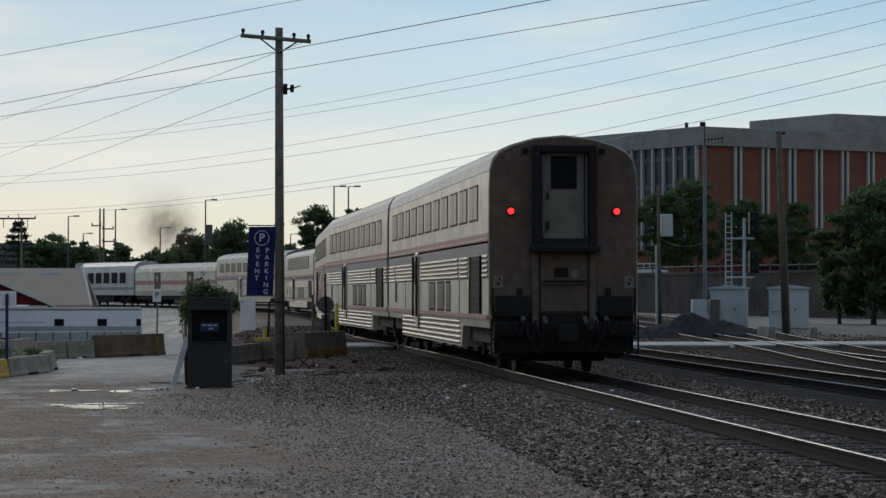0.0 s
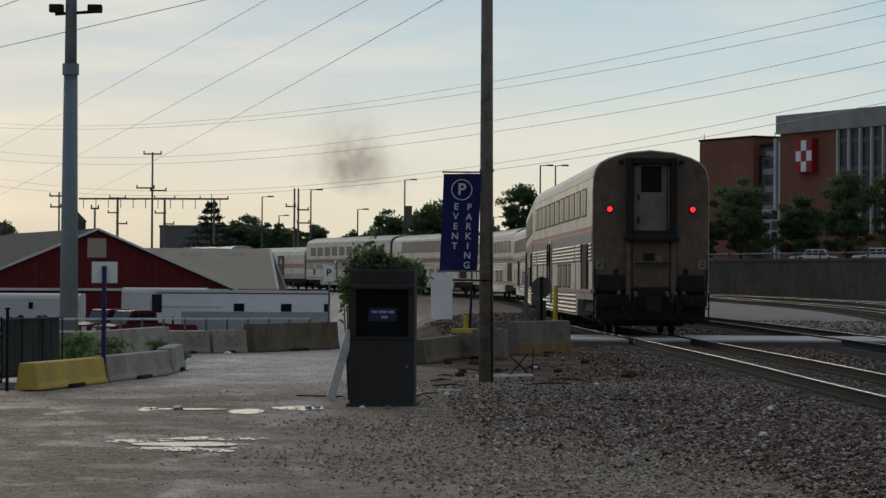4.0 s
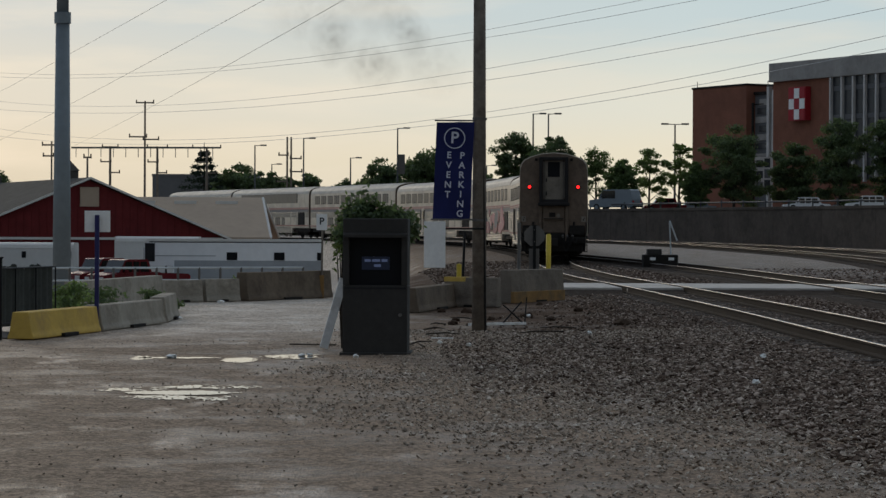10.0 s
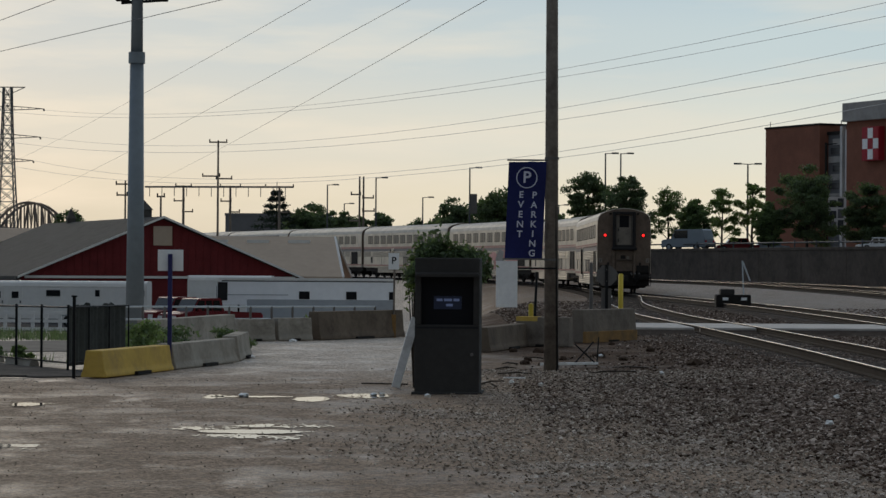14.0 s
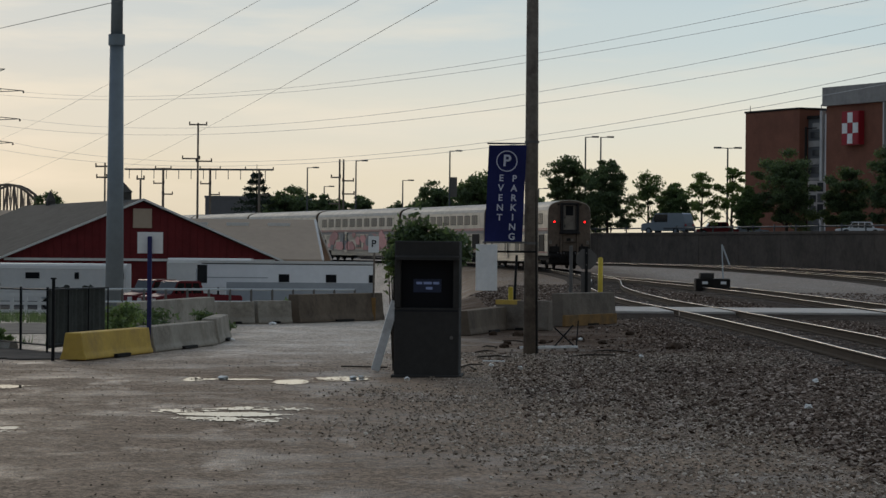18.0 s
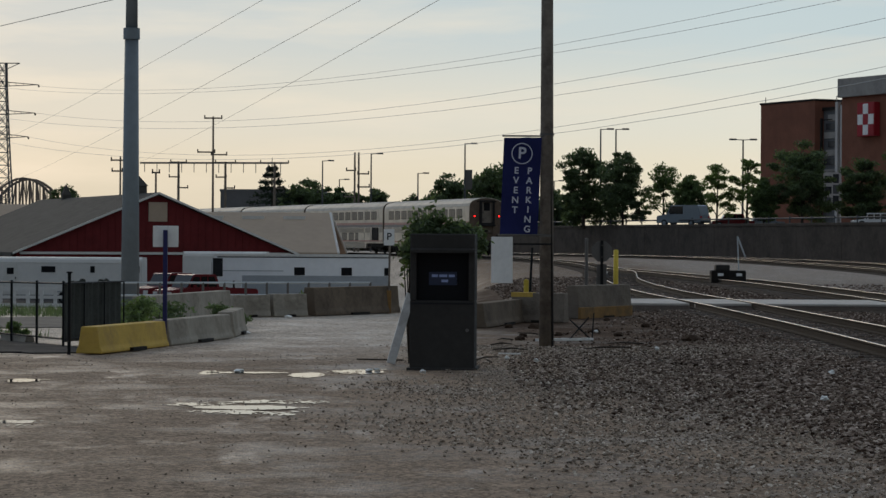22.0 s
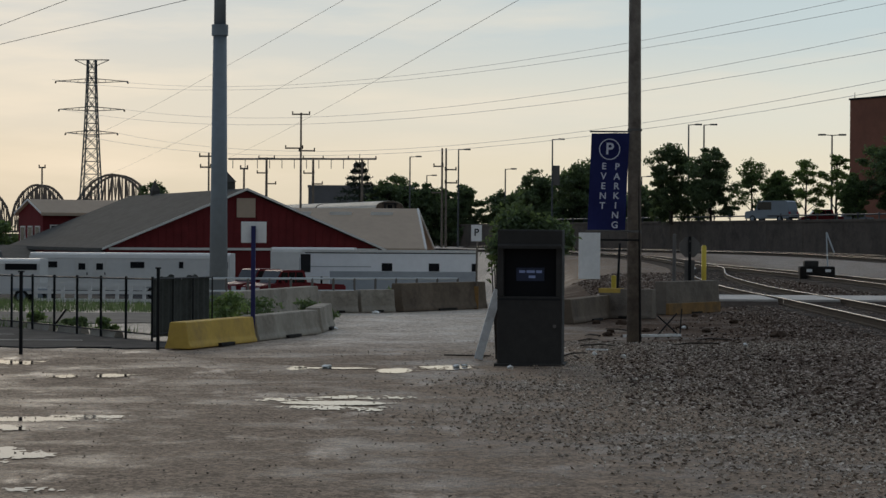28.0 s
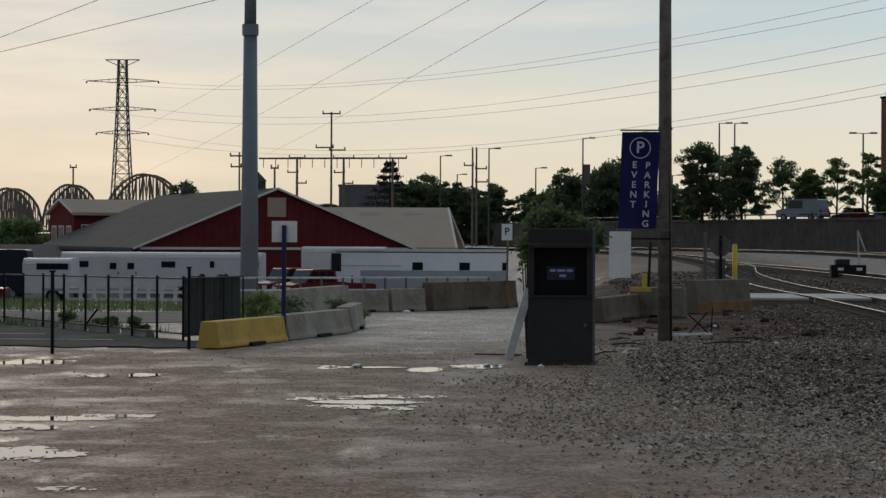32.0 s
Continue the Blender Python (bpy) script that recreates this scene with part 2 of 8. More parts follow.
M = {
    "steel_rail": mat("worn_rail_steel", (0.032, 0.024, 0.02), 0.85, 0.0, 0.3, 0.5, spec=0.08),
    "rail_top": mat("polished_rail_head", (0.27, 0.25, 0.235), 0.42, 0.8, 0.15, 0.5),
    "tie": mat("creosoted_timber", (0.075, 0.06, 0.05), 0.9, 0, 0.45, 0.4, 0.6, 0.02, random_tint=0.35),
    "stainless": mat("stainless_carbody", (0.56, 0.50, 0.415), 0.42, 0.4, 0.22, 1.2, dirt=(0.38, 0.335, 0.27), dirt_size=1.6),
    "roof_steel": mat("carbody_roof", (0.50, 0.475, 0.43), 0.62, 0.15, 0.2, 2.0, dirt=(0.36, 0.34, 0.30), dirt_size=2.5),
    # carbody stainless again, darkened for the dark ground that the lower side reflects
    "ribbed": mat("dimmed_fluted_stainless", (0.34, 0.305, 0.25), 0.45, 0.45, 0.2, 1.5, dirt=(0.25, 0.22, 0.18), dirt_size=0.9),
    "car_end": mat("dusty_car_end", (0.155, 0.115, 0.087), 0.8, 0.0, 0.3, 1.0, 0.15, 0.05, dirt=(0.10, 0.076, 0.06), dirt_size=0.5, spec=0.1),
    "door_grey": mat("grimy_door_paint", (0.225, 0.193, 0.16), 0.65, 0.1, 0.2, 0.7, dirt=(0.155, 0.132, 0.108), dirt_size=0.4),
    "rubber": mat("black_rubber", (0.022, 0.02, 0.02), 0.8, 0, 0.3, 0.5),
    # grime black, deepened for the shadow beneath the cars; other dark fittings share it
    "under": mat("shaded_underframe_grime", (0.022, 0.019, 0.017), 0.85, 0.1, 0.5, 0.5, 0.4, 0.04),
    "glass": mat("dark_window_glass", (0.010, 0.011, 0.012), 0.08, 0, 0.2, 1.0, spec=0.4),
    "coach_glass": mat("hazy_coach_glass", (0.06, 0.055, 0.048), 0.3, 0.0, 0.4, 0.6, spec=0.3),
    "red_stripe": mat("red_stripe_film", (0.40, 0.19, 0.165), 0.5, 0, 0.15, 1.0),
    "blue_stripe": mat("blue_stripe_film", (0.215, 0.20, 0.195), 0.5, 0, 0.15, 1.0),
    "red_lamp": mat("lit_red_marker", (0.6, 0.02, 0.01), 0.3, emit=((1.0, 0.012, 0.012), 4.0)),
    "lamp_rim": mat("marker_rim", (0.1, 0.03, 0.03), 0.4),
    "white_plate": mat("white_enamel", (0.85, 0.84, 0.82), 0.5, 0, 0.12, 0.5),
    "black": mat("black_paint", (0.018, 0.018, 0.02), 0.55, 0, 0.3, 0.5),
    "kiosk": mat("charcoal_powder_coat", (0.046, 0.042, 0.039), 0.75, 0.0, 0.25, 0.6, 0.1, 0.01, dirt=(0.036, 0.033, 0.03), dirt_size=0.5),
    "screen": mat("kiosk_glass", (0.014, 0.014, 0.016), 0.35, 0, 0.1, 0.3, spec=0.05),
    "display": mat("dim_display", (0.02, 0.025, 0.045), 0.3, emit=((0.05, 0.07, 0.15), 0.035)),
    "display_text": mat("display_writing", (0.1, 0.12, 0.2), 0.3, emit=((0.25, 0.33, 0.6), 0.12)),
    "wood_pole": mat("weathered_pole", (0.20, 0.168, 0.138), 0.9, 0, 0.4, 0.4, 0.5, 0.03, dirt=(0.11, 0.089, 0.073), dirt_size=0.3),
    "grey_pole": mat("galvanised_pole", (0.20, 0.23, 0.25), 0.55, 0.3, 0.15, 1.5),
    "navy": mat("navy_banner_cloth", (0.020, 0.024, 0.105), 0.85, 0, 0.18, 0.5, 0.15, 0.03),
    "banner_white": mat("banner_print", (0.62, 0.63, 0.72), 0.8, 0, 0.1, 0.3),
    "post_blue": mat("blue_post_paint", (0.03, 0.03, 0.11), 0.5, 0, 0.25, 0.4),
    "concrete": mat("old_concrete", (0.33, 0.295, 0.245), 0.9, 0, 0.3, 0.8, 0.4, 0.03, dirt=(0.19, 0.163, 0.13), dirt_size=0.6),
    # the barriers' concrete toned down, as their near faces stand in shadow
    "mid_concrete": mat("shaded_concrete", (0.195, 0.162, 0.13), 0.9, 0, 0.35, 0.7, 0.5, 0.04, dirt=(0.12, 0.098, 0.08), dirt_size=0.45),
    "brown_concrete": mat("stained_concrete", (0.150, 0.115, 0.084), 0.9, 0, 0.35, 0.8, 0.4, 0.03, dirt=(0.09, 0.068, 0.052), dirt_size=0.5),
    "yellow": mat("yellow_barrier_paint", (0.56, 0.37, 0.085), 0.8, 0, 0.2, 0.7, 0.2, 0.03, dirt=(0.42, 0.28, 0.09), dirt_size=0.5),
    "yellow_post": mat("yellow_post_paint", (0.60, 0.44, 0.06), 0.6, 0, 0.15, 0.5),
    "orange_base": mat("faded_orange_paint", (0.27, 0.155, 0.06), 0.9, 0, 0.3, 0.5, dirt=(0.14, 0.1, 0.06), dirt_size=0.4),
    "slab": mat("crossing_concrete", (0.47, 0.42, 0.375), 0.6, 0, 0.25, 1.2, 0.2, 0.03),
    "wall": mat("retaining_wall_concrete", (0.105, 0.085, 0.07), 0.92, 0, 0.3, 2.0, 0.3, 0.06, dirt=(0.062, 0.049, 0.041), dirt_size=1.4),
    "brick": mat("brown_brick", (0.235, 0.098, 0.064), 0.9, 0, 0.18, 1.2, dirt=(0.185, 0.078, 0.052), dirt_size=5.0),
    "band": mat("parapet_concrete", (0.33, 0.31, 0.29), 0.9, 0, 0.18, 3.0, dirt=(0.24, 0.225, 0.21), dirt_size=3.0),
    "mullion": mat("pale_mullion", (0.55, 0.52, 0.50), 0.7, 0, 0.15, 2.0),
    "facade_glass": mat("facade_dark_glass", (0.05, 0.052, 0.056), 0.25, 0, 0.3, 4.0),
    "logo_red": mat("sign_red", (0.35, 0.02, 0.03), 0.5, 0, 0.15, 2.0),
    "barn_red": mat("barn_red_boards", (0.150, 0.022, 0.023), 0.85, 0, 0.25, 0.8, dirt=(0.115, 0.018, 0.019), dirt_size=1.2),
    "barn_roof": mat("grey_shingle_roof", (0.082, 0.077, 0.070), 0.95, 0, 0.3, 0.6, 0.4, 0.1, dirt=(0.064, 0.060, 0.055), dirt_size=1.5),
    "tan_roof": mat("tan_metal_roof", (0.47, 0.365, 0.275), 0.85, 0, 0.1, 3.0, spec=0.1),
    "trim": mat("white_trim_paint", (0.68, 0.66, 0.62), 0.7, 0, 0.12, 1.0),
    "rv_white": mat("trailer_white_skin", (0.70, 0.68, 0.65), 0.4, 0, 0.1, 2.0),
    "rv_grey": mat("trailer_grey_skin", (0.36, 0.38, 0.40), 0.45, 0, 0.12, 2.0),
    "red_paint": mat("red_car_paint", (0.15, 0.015, 0.019), 0.3, 0.0, 0.1, 1.0),
    "white_paint": mat("white_car_paint", (0.62, 0.63, 0.64), 0.3, 0.0, 0.08, 1.0),
    "silver_paint": mat("silver_car_paint", (0.21, 0.24, 0.27), 0.3, 0.3, 0.08, 1.0),
    "tyre": mat("tyre_rubber", (0.02, 0.02, 0.02), 0.85, 0, 0.2, 0.3),
    "bark": mat("dark_bark", (0.05, 0.04, 0.032), 0.9, 0, 0.4, 0.4, 0.5, 0.04),
    "lattice": mat("galvanised_lattice", (0.10, 0.105, 0.11), 0.6, 0.4, 0.2, 2.0),
    "bridge": mat("dark_bridge_steel", (0.20, 0.165, 0.14), 0.8, 0.2, 0.25, 4.0),
    "wire": mat("weathered_wire", (0.16, 0.16, 0.165), 0.6, 0.2, 0.2, 2.0),
    "far_wire": mat("aluminium_wire", (0.62, 0.62, 0.62), 0.6, 0.2, 0.1, 2.0),
    "grey_block": mat("grey_building_panel", (0.13, 0.13, 0.135), 0.85, 0, 0.15, 4.0),
    "box_white": mat("enclosure_paint", (0.52, 0.55, 0.56), 0.55, 0, 0.12, 1.5, dirt=(0.42, 0.44, 0.44), dirt_size=1.0),
    "coal": mat("dark_rubble", (0.045, 0.042, 0.045), 0.95, 0, 0.5, 0.3, 0.9, 0.12),
    "grass": mat("rough_grass", (0.042, 0.066, 0.02), 0.9, 0, 0.45, 0.5),
    "fence": mat("black_fence_iron", (0.013, 0.013, 0.014), 0.55, 0.3, 0.3, 0.5),
    # trailer white lightened for the pale sky reflected in its side
    "rv_skylit": mat("trailer_skylit_skin", (0.82, 0.83, 0.85), 0.32, 0.15, 0.08, 2.0),
    "dark_asphalt": mat("wet_dark_asphalt", (0.058, 0.056, 0.055), 0.92, 0, 0.35, 0.8, 0.3, 0.02, dirt=(0.115, 0.108, 0.10), dirt_size=1.3, spec=0.04),
    "screen_cloth": mat("privacy_screen_cloth", (0.055, 0.058, 0.052), 0.9, 0, 0.4, 0.35),
    "pale_apron": mat("pale_concrete_apron", (0.20, 0.18, 0.157), 0.92, 0, 0.25, 0.9, 0.2, 0.03, dirt=(0.15, 0.133, 0.115), dirt_size=1.1, spec=0.05),
    "pale_line": mat("pale_line_tone", (0.42, 0.41, 0.39), 0.8, 0, 0.2, 0.5, dirt=(0.1, 0.095, 0.09), dirt_size=0.5),
    "navy_paint": mat("navy_car_paint", (0.016, 0.02, 0.03), 0.3, 0, 0.1, 1.0),
    "asphalt": mat("worn_asphalt", (0.075, 0.073, 0.07), 0.85, 0, 0.3, 1.5, 0.3, 0.02),
    "pink": mat("pink_mural_film", (0.62, 0.30, 0.28), 0.5, 0, 0.2, 1.0),
    "mural_red": mat("red_mural_film", (0.42, 0.20, 0.19), 0.5, 0, 0.2, 1.0),
    "mural_grey": mat("grey_mural_film", (0.2, 0.2, 0.2), 0.5, 0, 0.3, 0.5),
    "white_plank": mat("whitewashed_board", (0.85, 0.84, 0.82), 0.8, 0, 0.2, 0.4, dirt=(0.55, 0.52, 0.48), dirt_size=0.3),
    "sign_grey": mat("bare_aluminium_sign", (0.14, 0.13, 0.12), 0.6, 0.1, 0.15, 0.5),
    "litter": mat("white_litter", (0.86, 0.85, 0.82), 0.7, 0, 0.2, 0.2),
    "loco_grey": mat("loco_light_grey", (0.48, 0.47, 0.45), 0.5, 0.1, 0.15, 2.0, dirt=(0.36, 0.34, 0.31), dirt_size=2.0),
}


def leaf_material(name, color, through_color):
    """Thin leaves that let some light through."""
    m = bpy.data.materials.new(name)
    m.use_nodes = True
    t = m.node_tree
    L = t.links.new
    b = t.nodes["Principled BSDF"]
    b.inputs["Roughness"].default_value = 0.6
    geo = node(t, "ShaderNodeNewGeometry")
    span = node(t, "ShaderNodeMapRange")
    span.inputs["To Min"].default_value, span.inputs["To Max"].default_value = 0.55, 1.45
    L(geo.outputs["Random Per Island"], span.inputs["Value"])
    glow = node(t, "ShaderNodeBsdfTranslucent")
    for c, target in ((color, b.inputs["Base Color"]), (through_color, glow.inputs["Color"])):
        mix = node(t, "ShaderNodeMix")
        mix.data_type, mix.blend_type = "RGBA", "MULTIPLY"
        mix.inputs["Factor"].default_value = 1.0
        mix.inputs[6].default_value = (*c, 1)
        L(span.outputs["Result"], mix.inputs[7])
        L(mix.outputs[2], target)
    both = node(t, "ShaderNodeMixShader")
    both.inputs[0].default_value = 0.4
    L(b.outputs[0], both.inputs[1])
    L(glow.outputs[0], both.inputs[2])
    L(both.outputs[0], t.nodes["Material Output"].inputs["Surface"])
    return m


for key, a, b in (("leaf_dark", (0.082, 0.118, 0.055), (0.15, 0.21, 0.066)), ("leaf", (0.10, 0.15, 0.056), (0.20, 0.28, 0.074)), ("leaf_light", (0.125, 0.18, 0.055), (0.25, 0.35, 0.08)), ("needle", (0.02, 0.034, 0.02), (0.02, 0.035, 0.015))):
    M[key] = leaf_material(key.replace("leaf", "foliage"), a, b)


def ground_material():
    """Wet gravel lot: small stones, mud tracks, damp darker patches."""
    m = bpy.data.materials.new("wet_gravel_ground")
    m.use_nodes = True
    t = m.node_tree
    L = t.links.new
    b = t.nodes["Principled BSDF"]
    place = node(t, "ShaderNodeTexCoord")
    pebble = node(t, "ShaderNodeTexVoronoi", Scale=38.0)
    coarse = node(t, "ShaderNodeMapping")
    coarse.inputs["Scale"].default_value = (1.0, 0.55, 1.0)
    L(place.outputs["Object"], coarse.inputs["Vector"])
    L(coarse.outputs["Vector"], pebble.inputs["Vector"])
    grit = node(t, "ShaderNodeTexNoise", Scale=40.0, Detail=5.0, Roughness=0.7)
    L(coarse.outputs["Vector"], grit.inputs["Vector"])
    patch = node(t, "ShaderNodeTexNoise", Scale=0.55, Detail=8.0, Roughness=0.68)
    L(place.outputs["Object"], patch.inputs["Vector"])
    stone_tone = node(t, "ShaderNodeMapRange")
    stone_tone.inputs["To Min"].default_value, stone_tone.inputs["To Max"].default_value = 0.5, 1.5
    split = node(t, "ShaderNodeSeparateColor")
    L(pebble.outputs["Color"], split.inputs[0])
    L(split.outputs[0], stone_tone.inputs["Value"])
    earth = node(t, "ShaderNodeValToRGB")
    el = earth.color_ramp.elements
    el[0].position, el[0].color = 0.36, (0.154, 0.109, 0.077, 1)
    el[1].position, el[1].color = 0.62, (0.276, 0.204, 0.149, 1)
    L(patch.outputs["Fac"], earth.inputs["Fac"])
    # the railway's brown ballast bed, beyond a ragged edge right of the drive
    axes = node(t, "ShaderNodeSeparateXYZ")
    L(place.outputs["Object"], axes.inputs[0])
    ragged = node(t, "ShaderNodeTexNoise", Scale=0.5, Detail=6.0, Roughness=0.65)
    L(place.outputs["Object"], ragged.inputs["Vector"])
    shift = node(t, "ShaderNodeMath")
    shift.operation = "MULTIPLY_ADD"
    shift.inputs[1].default_value = 5.0
    L(ragged.outputs["Fac"], shift.inputs[0])
    L(axes.outputs["X"], shift.inputs[2])
    far = node(t, "ShaderNodeMath")
    far.operation = "MULTIPLY_ADD"
    far.inputs[1].default_value = 0.12
    L(axes.outputs["Y"], far.inputs[0])
    L(shift.outputs[0], far.inputs[2])
    near = node(t, "ShaderNodeMapRange")
    near.inputs["From Min"].default_value, near.inputs["From Max"].default_value = 98.0, 132.0
    near.inputs["To Min"].default_value, near.inputs["To Max"].default_value = 1.0, 0.4
    L(axes.outputs["Y"], near.inputs["Value"])
    bed = node(t, "ShaderNodeMapRange")
    bed.inputs["From Min"].default_value, bed.inputs["From Max"].default_value = 7.7, 10.3
    L(far.outputs[0], bed.inputs["Value"])
    rust = node(t, "ShaderNodeValToRGB")
    re = rust.color_ramp.elements
    re[0].position, re[0].color = 0.3, (0.060, 0.038, 0.027, 1)
    re[1].position, re[1].color = 0.7, (0.125, 0.089, 0.067, 1)
    L(ragged.outputs["Fac"], rust.inputs["Fac"])
    two = node(t, "ShaderNodeMix")
    two.data_type = "RGBA"
    where = node(t, "ShaderNodeMath")
    where.operation = "MULTIPLY"
    L(bed.outputs["Result"], where.inputs[0])
    L(near.outputs["Result"], where.inputs[1])
    L(where.outputs[0], two.inputs["Factor"])
    L(earth.outputs["Color"], two.inputs[6])
    L(rust.outputs["Color"], two.inputs[7])
    tone = node(t, "ShaderNodeMix")
    tone.data_type, tone.blend_type = "RGBA", "MULTIPLY"
    tone.inputs["Factor"].default_value = 0.9
    # paler tone on the drive between the barriers
    pale_drive = node(t, "ShaderNodeMix")
    pale_drive.data_type = "RGBA"
    pale_drive.inputs[7].default_value = (0.50, 0.43, 0.36, 1)
    along_drive = node(t, "ShaderNodeMapRange")
    along_drive.inputs["From Min"].default_value, along_drive.inputs["From Max"].default_value = 36.0, 46.0
    L(axes.outputs["Y"], along_drive.inputs["Value"])
    across = node(t, "ShaderNodeMapRange")
    across.inputs["From Min"].default_value, across.inputs["From Max"].default_value = 1.7, 2.8
    across.inputs["To Min"].default_value, across.inputs["To Max"].default_value = 0.85, 0.0
    L(shift.outputs[0], across.inputs["Value"])
    drive_mask = node(t, "ShaderNodeMath")
    drive_mask.operation = "MULTIPLY"
    L(along_drive.outputs["Result"], drive_mask.inputs[0])
    L(across.outputs["Result"], drive_mask.inputs[1])
    L(drive_mask.outputs[0], pale_drive.inputs["Factor"])
    # pale crushed stone of the open yard below the wall
    open_yard = node(t, "ShaderNodeMix")
    open_yard.data_type = "RGBA"
    open_yard.inputs[7].default_value = (0.37, 0.325, 0.285, 1)
    beyond = node(t, "ShaderNodeMapRange")
    beyond.inputs["From Min"].default_value, beyond.inputs["From Max"].default_value = 15.5, 18.5
    L(shift.outputs[0], beyond.inputs["Value"])
    past = node(t, "ShaderNodeMapRange")
    past.inputs["From Min"].default_value, past.inputs["From Max"].default_value = 84.0, 96.0
    past.inputs["To Max"].default_value = 0.5
    L(axes.outputs["Y"], past.inputs["Value"])
    pale = node(t, "ShaderNodeMath")
    pale.operation = "MULTIPLY"
    L(beyond.outputs["Result"], pale.inputs[0])
    L(past.outputs["Result"], pale.inputs[1])
    L(pale.outputs[0], open_yard.inputs["Factor"])
    L(two.outputs[2], open_yard.inputs[6])
    L(open_yard.outputs[2], pale_drive.inputs[6])
    L(pale_drive.outputs[2], tone.inputs[6])
    L(stone_tone.outputs["Result"], tone.inputs[7])
    lumps = node(t, "ShaderNodeTexNoise", Scale=3.2, Detail=10.0, Roughness=0.78)
    L(place.outputs["Object"], lumps.inputs["Vector"])
    lump_tone = node(t, "ShaderNodeMapRange")
    lump_tone.inputs["From Min"].default_value, lump_tone.inputs["From Max"].default_value = 0.33, 0.67
    lump_tone.inputs["To Min"].default_value, lump_tone.inputs["To Max"].default_value = 0.62, 1.42
    L(lumps.outputs["Fac"], lump_tone.inputs["Value"])
    rich = node(t, "ShaderNodeMix")
    rich.data_type, rich.blend_type = "RGBA", "MULTIPLY"
    rich.inputs["Factor"].default_value = 1.0
    L(tone.outputs[2], rich.inputs[6])
    L(lump_tone.outputs["Result"], rich.inputs[7])
    L(rich.outputs[2], b.inputs["Base Color"])
    # wet mud on the drive: smooth enough to mirror the low sky
    tracks = node(t, "ShaderNodeMapping")
    tracks.inputs["Scale"].default_value = (1.0, 0.45, 1.0)
    L(place.outputs["Object"], tracks.inputs["Vector"])
    wetness = node(t, "ShaderNodeTexNoise", Scale=0.9, Detail=9.0, Roughness=0.72)
    L(tracks.outputs["Vector"], wetness.inputs["Vector"])
    wet = node(t, "ShaderNodeMapRange")
    wet.inputs["From Min"].default_value, wet.inputs["From Max"].default_value = 0.56, 0.70
    L(wetness.outputs["Fac"], wet.inputs["Value"])
    left = node(t, "ShaderNodeMapRange")
    left.inputs["From Min"].default_value, left.inputs["From Max"].default_value = -0.5, 2.5
    left.inputs["To Min"].default_value, left.inputs["To Max"].default_value = 1.0, 0.0
    L(axes.outputs["X"], left.inputs["Value"])
    drive = node(t, "ShaderNodeMath")
    drive.operation = "MULTIPLY"
    L(wet.outputs["Result"], drive.inputs[0])
    L(left.outputs["Result"], drive.inputs[1])
    damp = node(t, "ShaderNodeMapRange")
    damp.inputs["From Min"].default_value, damp.inputs["From Max"].default_value = 0.35, 0.65
    damp.inputs["To Min"].default_value, damp.inputs["To Max"].default_value = 0.5, 0.9
    L(patch.outputs["Fac"], damp.inputs["Value"])
    slick = node(t, "ShaderNodeMix")
    slick.inputs[3].default_value = 0.34
    L(drive.outputs[0], slick.inputs[0])
    L(damp.outputs["Result"], slick.inputs[2])
    L(slick.outputs[0], b.inputs["Roughness"])
    sheen = node(t, "ShaderNodeMapRange")
    sheen.inputs["From Min"].default_value, sheen.inputs["From Max"].default_value = 0.36, 0.5
    sheen.inputs["To Min"].default_value, sheen.inputs["To Max"].default_value = 0.35, 0.04
    L(patch.outputs["Fac"], sheen.inputs["Value"])
    gloss = node(t, "ShaderNodeMix")
    gloss.inputs[3].default_value = 0.45
    L(drive.outputs[0], gloss.inputs[0])
    L(sheen.outputs["Result"], gloss.inputs[2])
    matt = node(t, "ShaderNodeMapRange")
    matt.inputs["To Min"].default_value, matt.inputs["To Max"].default_value = 1.0, 0.08
    L(where.outputs[0], matt.inputs["Value"])
    shine = node(t, "ShaderNodeMath")
    shine.operation = "MULTIPLY"
    L(gloss.outputs[0], shine.inputs[0])
    L(matt.outputs["Result"], shine.inputs[1])
    L(shine.outputs[0], b.inputs["Specular IOR Level"])
    mixh = node(t, "ShaderNodeMath")
    mixh.operation = "ADD"
    mixh.use_clamp = False
    L(grit.outputs["Fac"], mixh.inputs[0])
    L(pebble.outputs["Distance"], mixh.inputs[1])
    bn = node(t, "ShaderNodeBump", Strength=0.4, Distance=0.025)
    L(mixh.outputs[0], bn.inputs["Height"])
    L(bn.outputs[0], b.inputs["Normal"])
    return m


M["ground"] = ground_material()


def water_material():
    m = bpy.data.materials.new("puddle_water")
    m.use_nodes = True
    b = m.node_tree.nodes["Principled BSDF"]
    b.inputs["Base Color"].default_value = (0.035, 0.03, 0.025, 1)
    b.inputs["Roughness"].default_value = 0.04
    b.inputs["IOR"].default_value = 1.33
    ripple = node(m.node_tree, "ShaderNodeTexNoise", Scale=5.0, Detail=2.0)
    bn = node(m.node_tree, "ShaderNodeBump", Strength=0.04, Distance=0.01)
    m.node_tree.links.new(ripple.outputs["Fac"], bn.inputs["Height"])
    m.node_tree.links.new(bn.outputs[0], b.inputs["Normal"])
    return m


M["water"] = water_material()


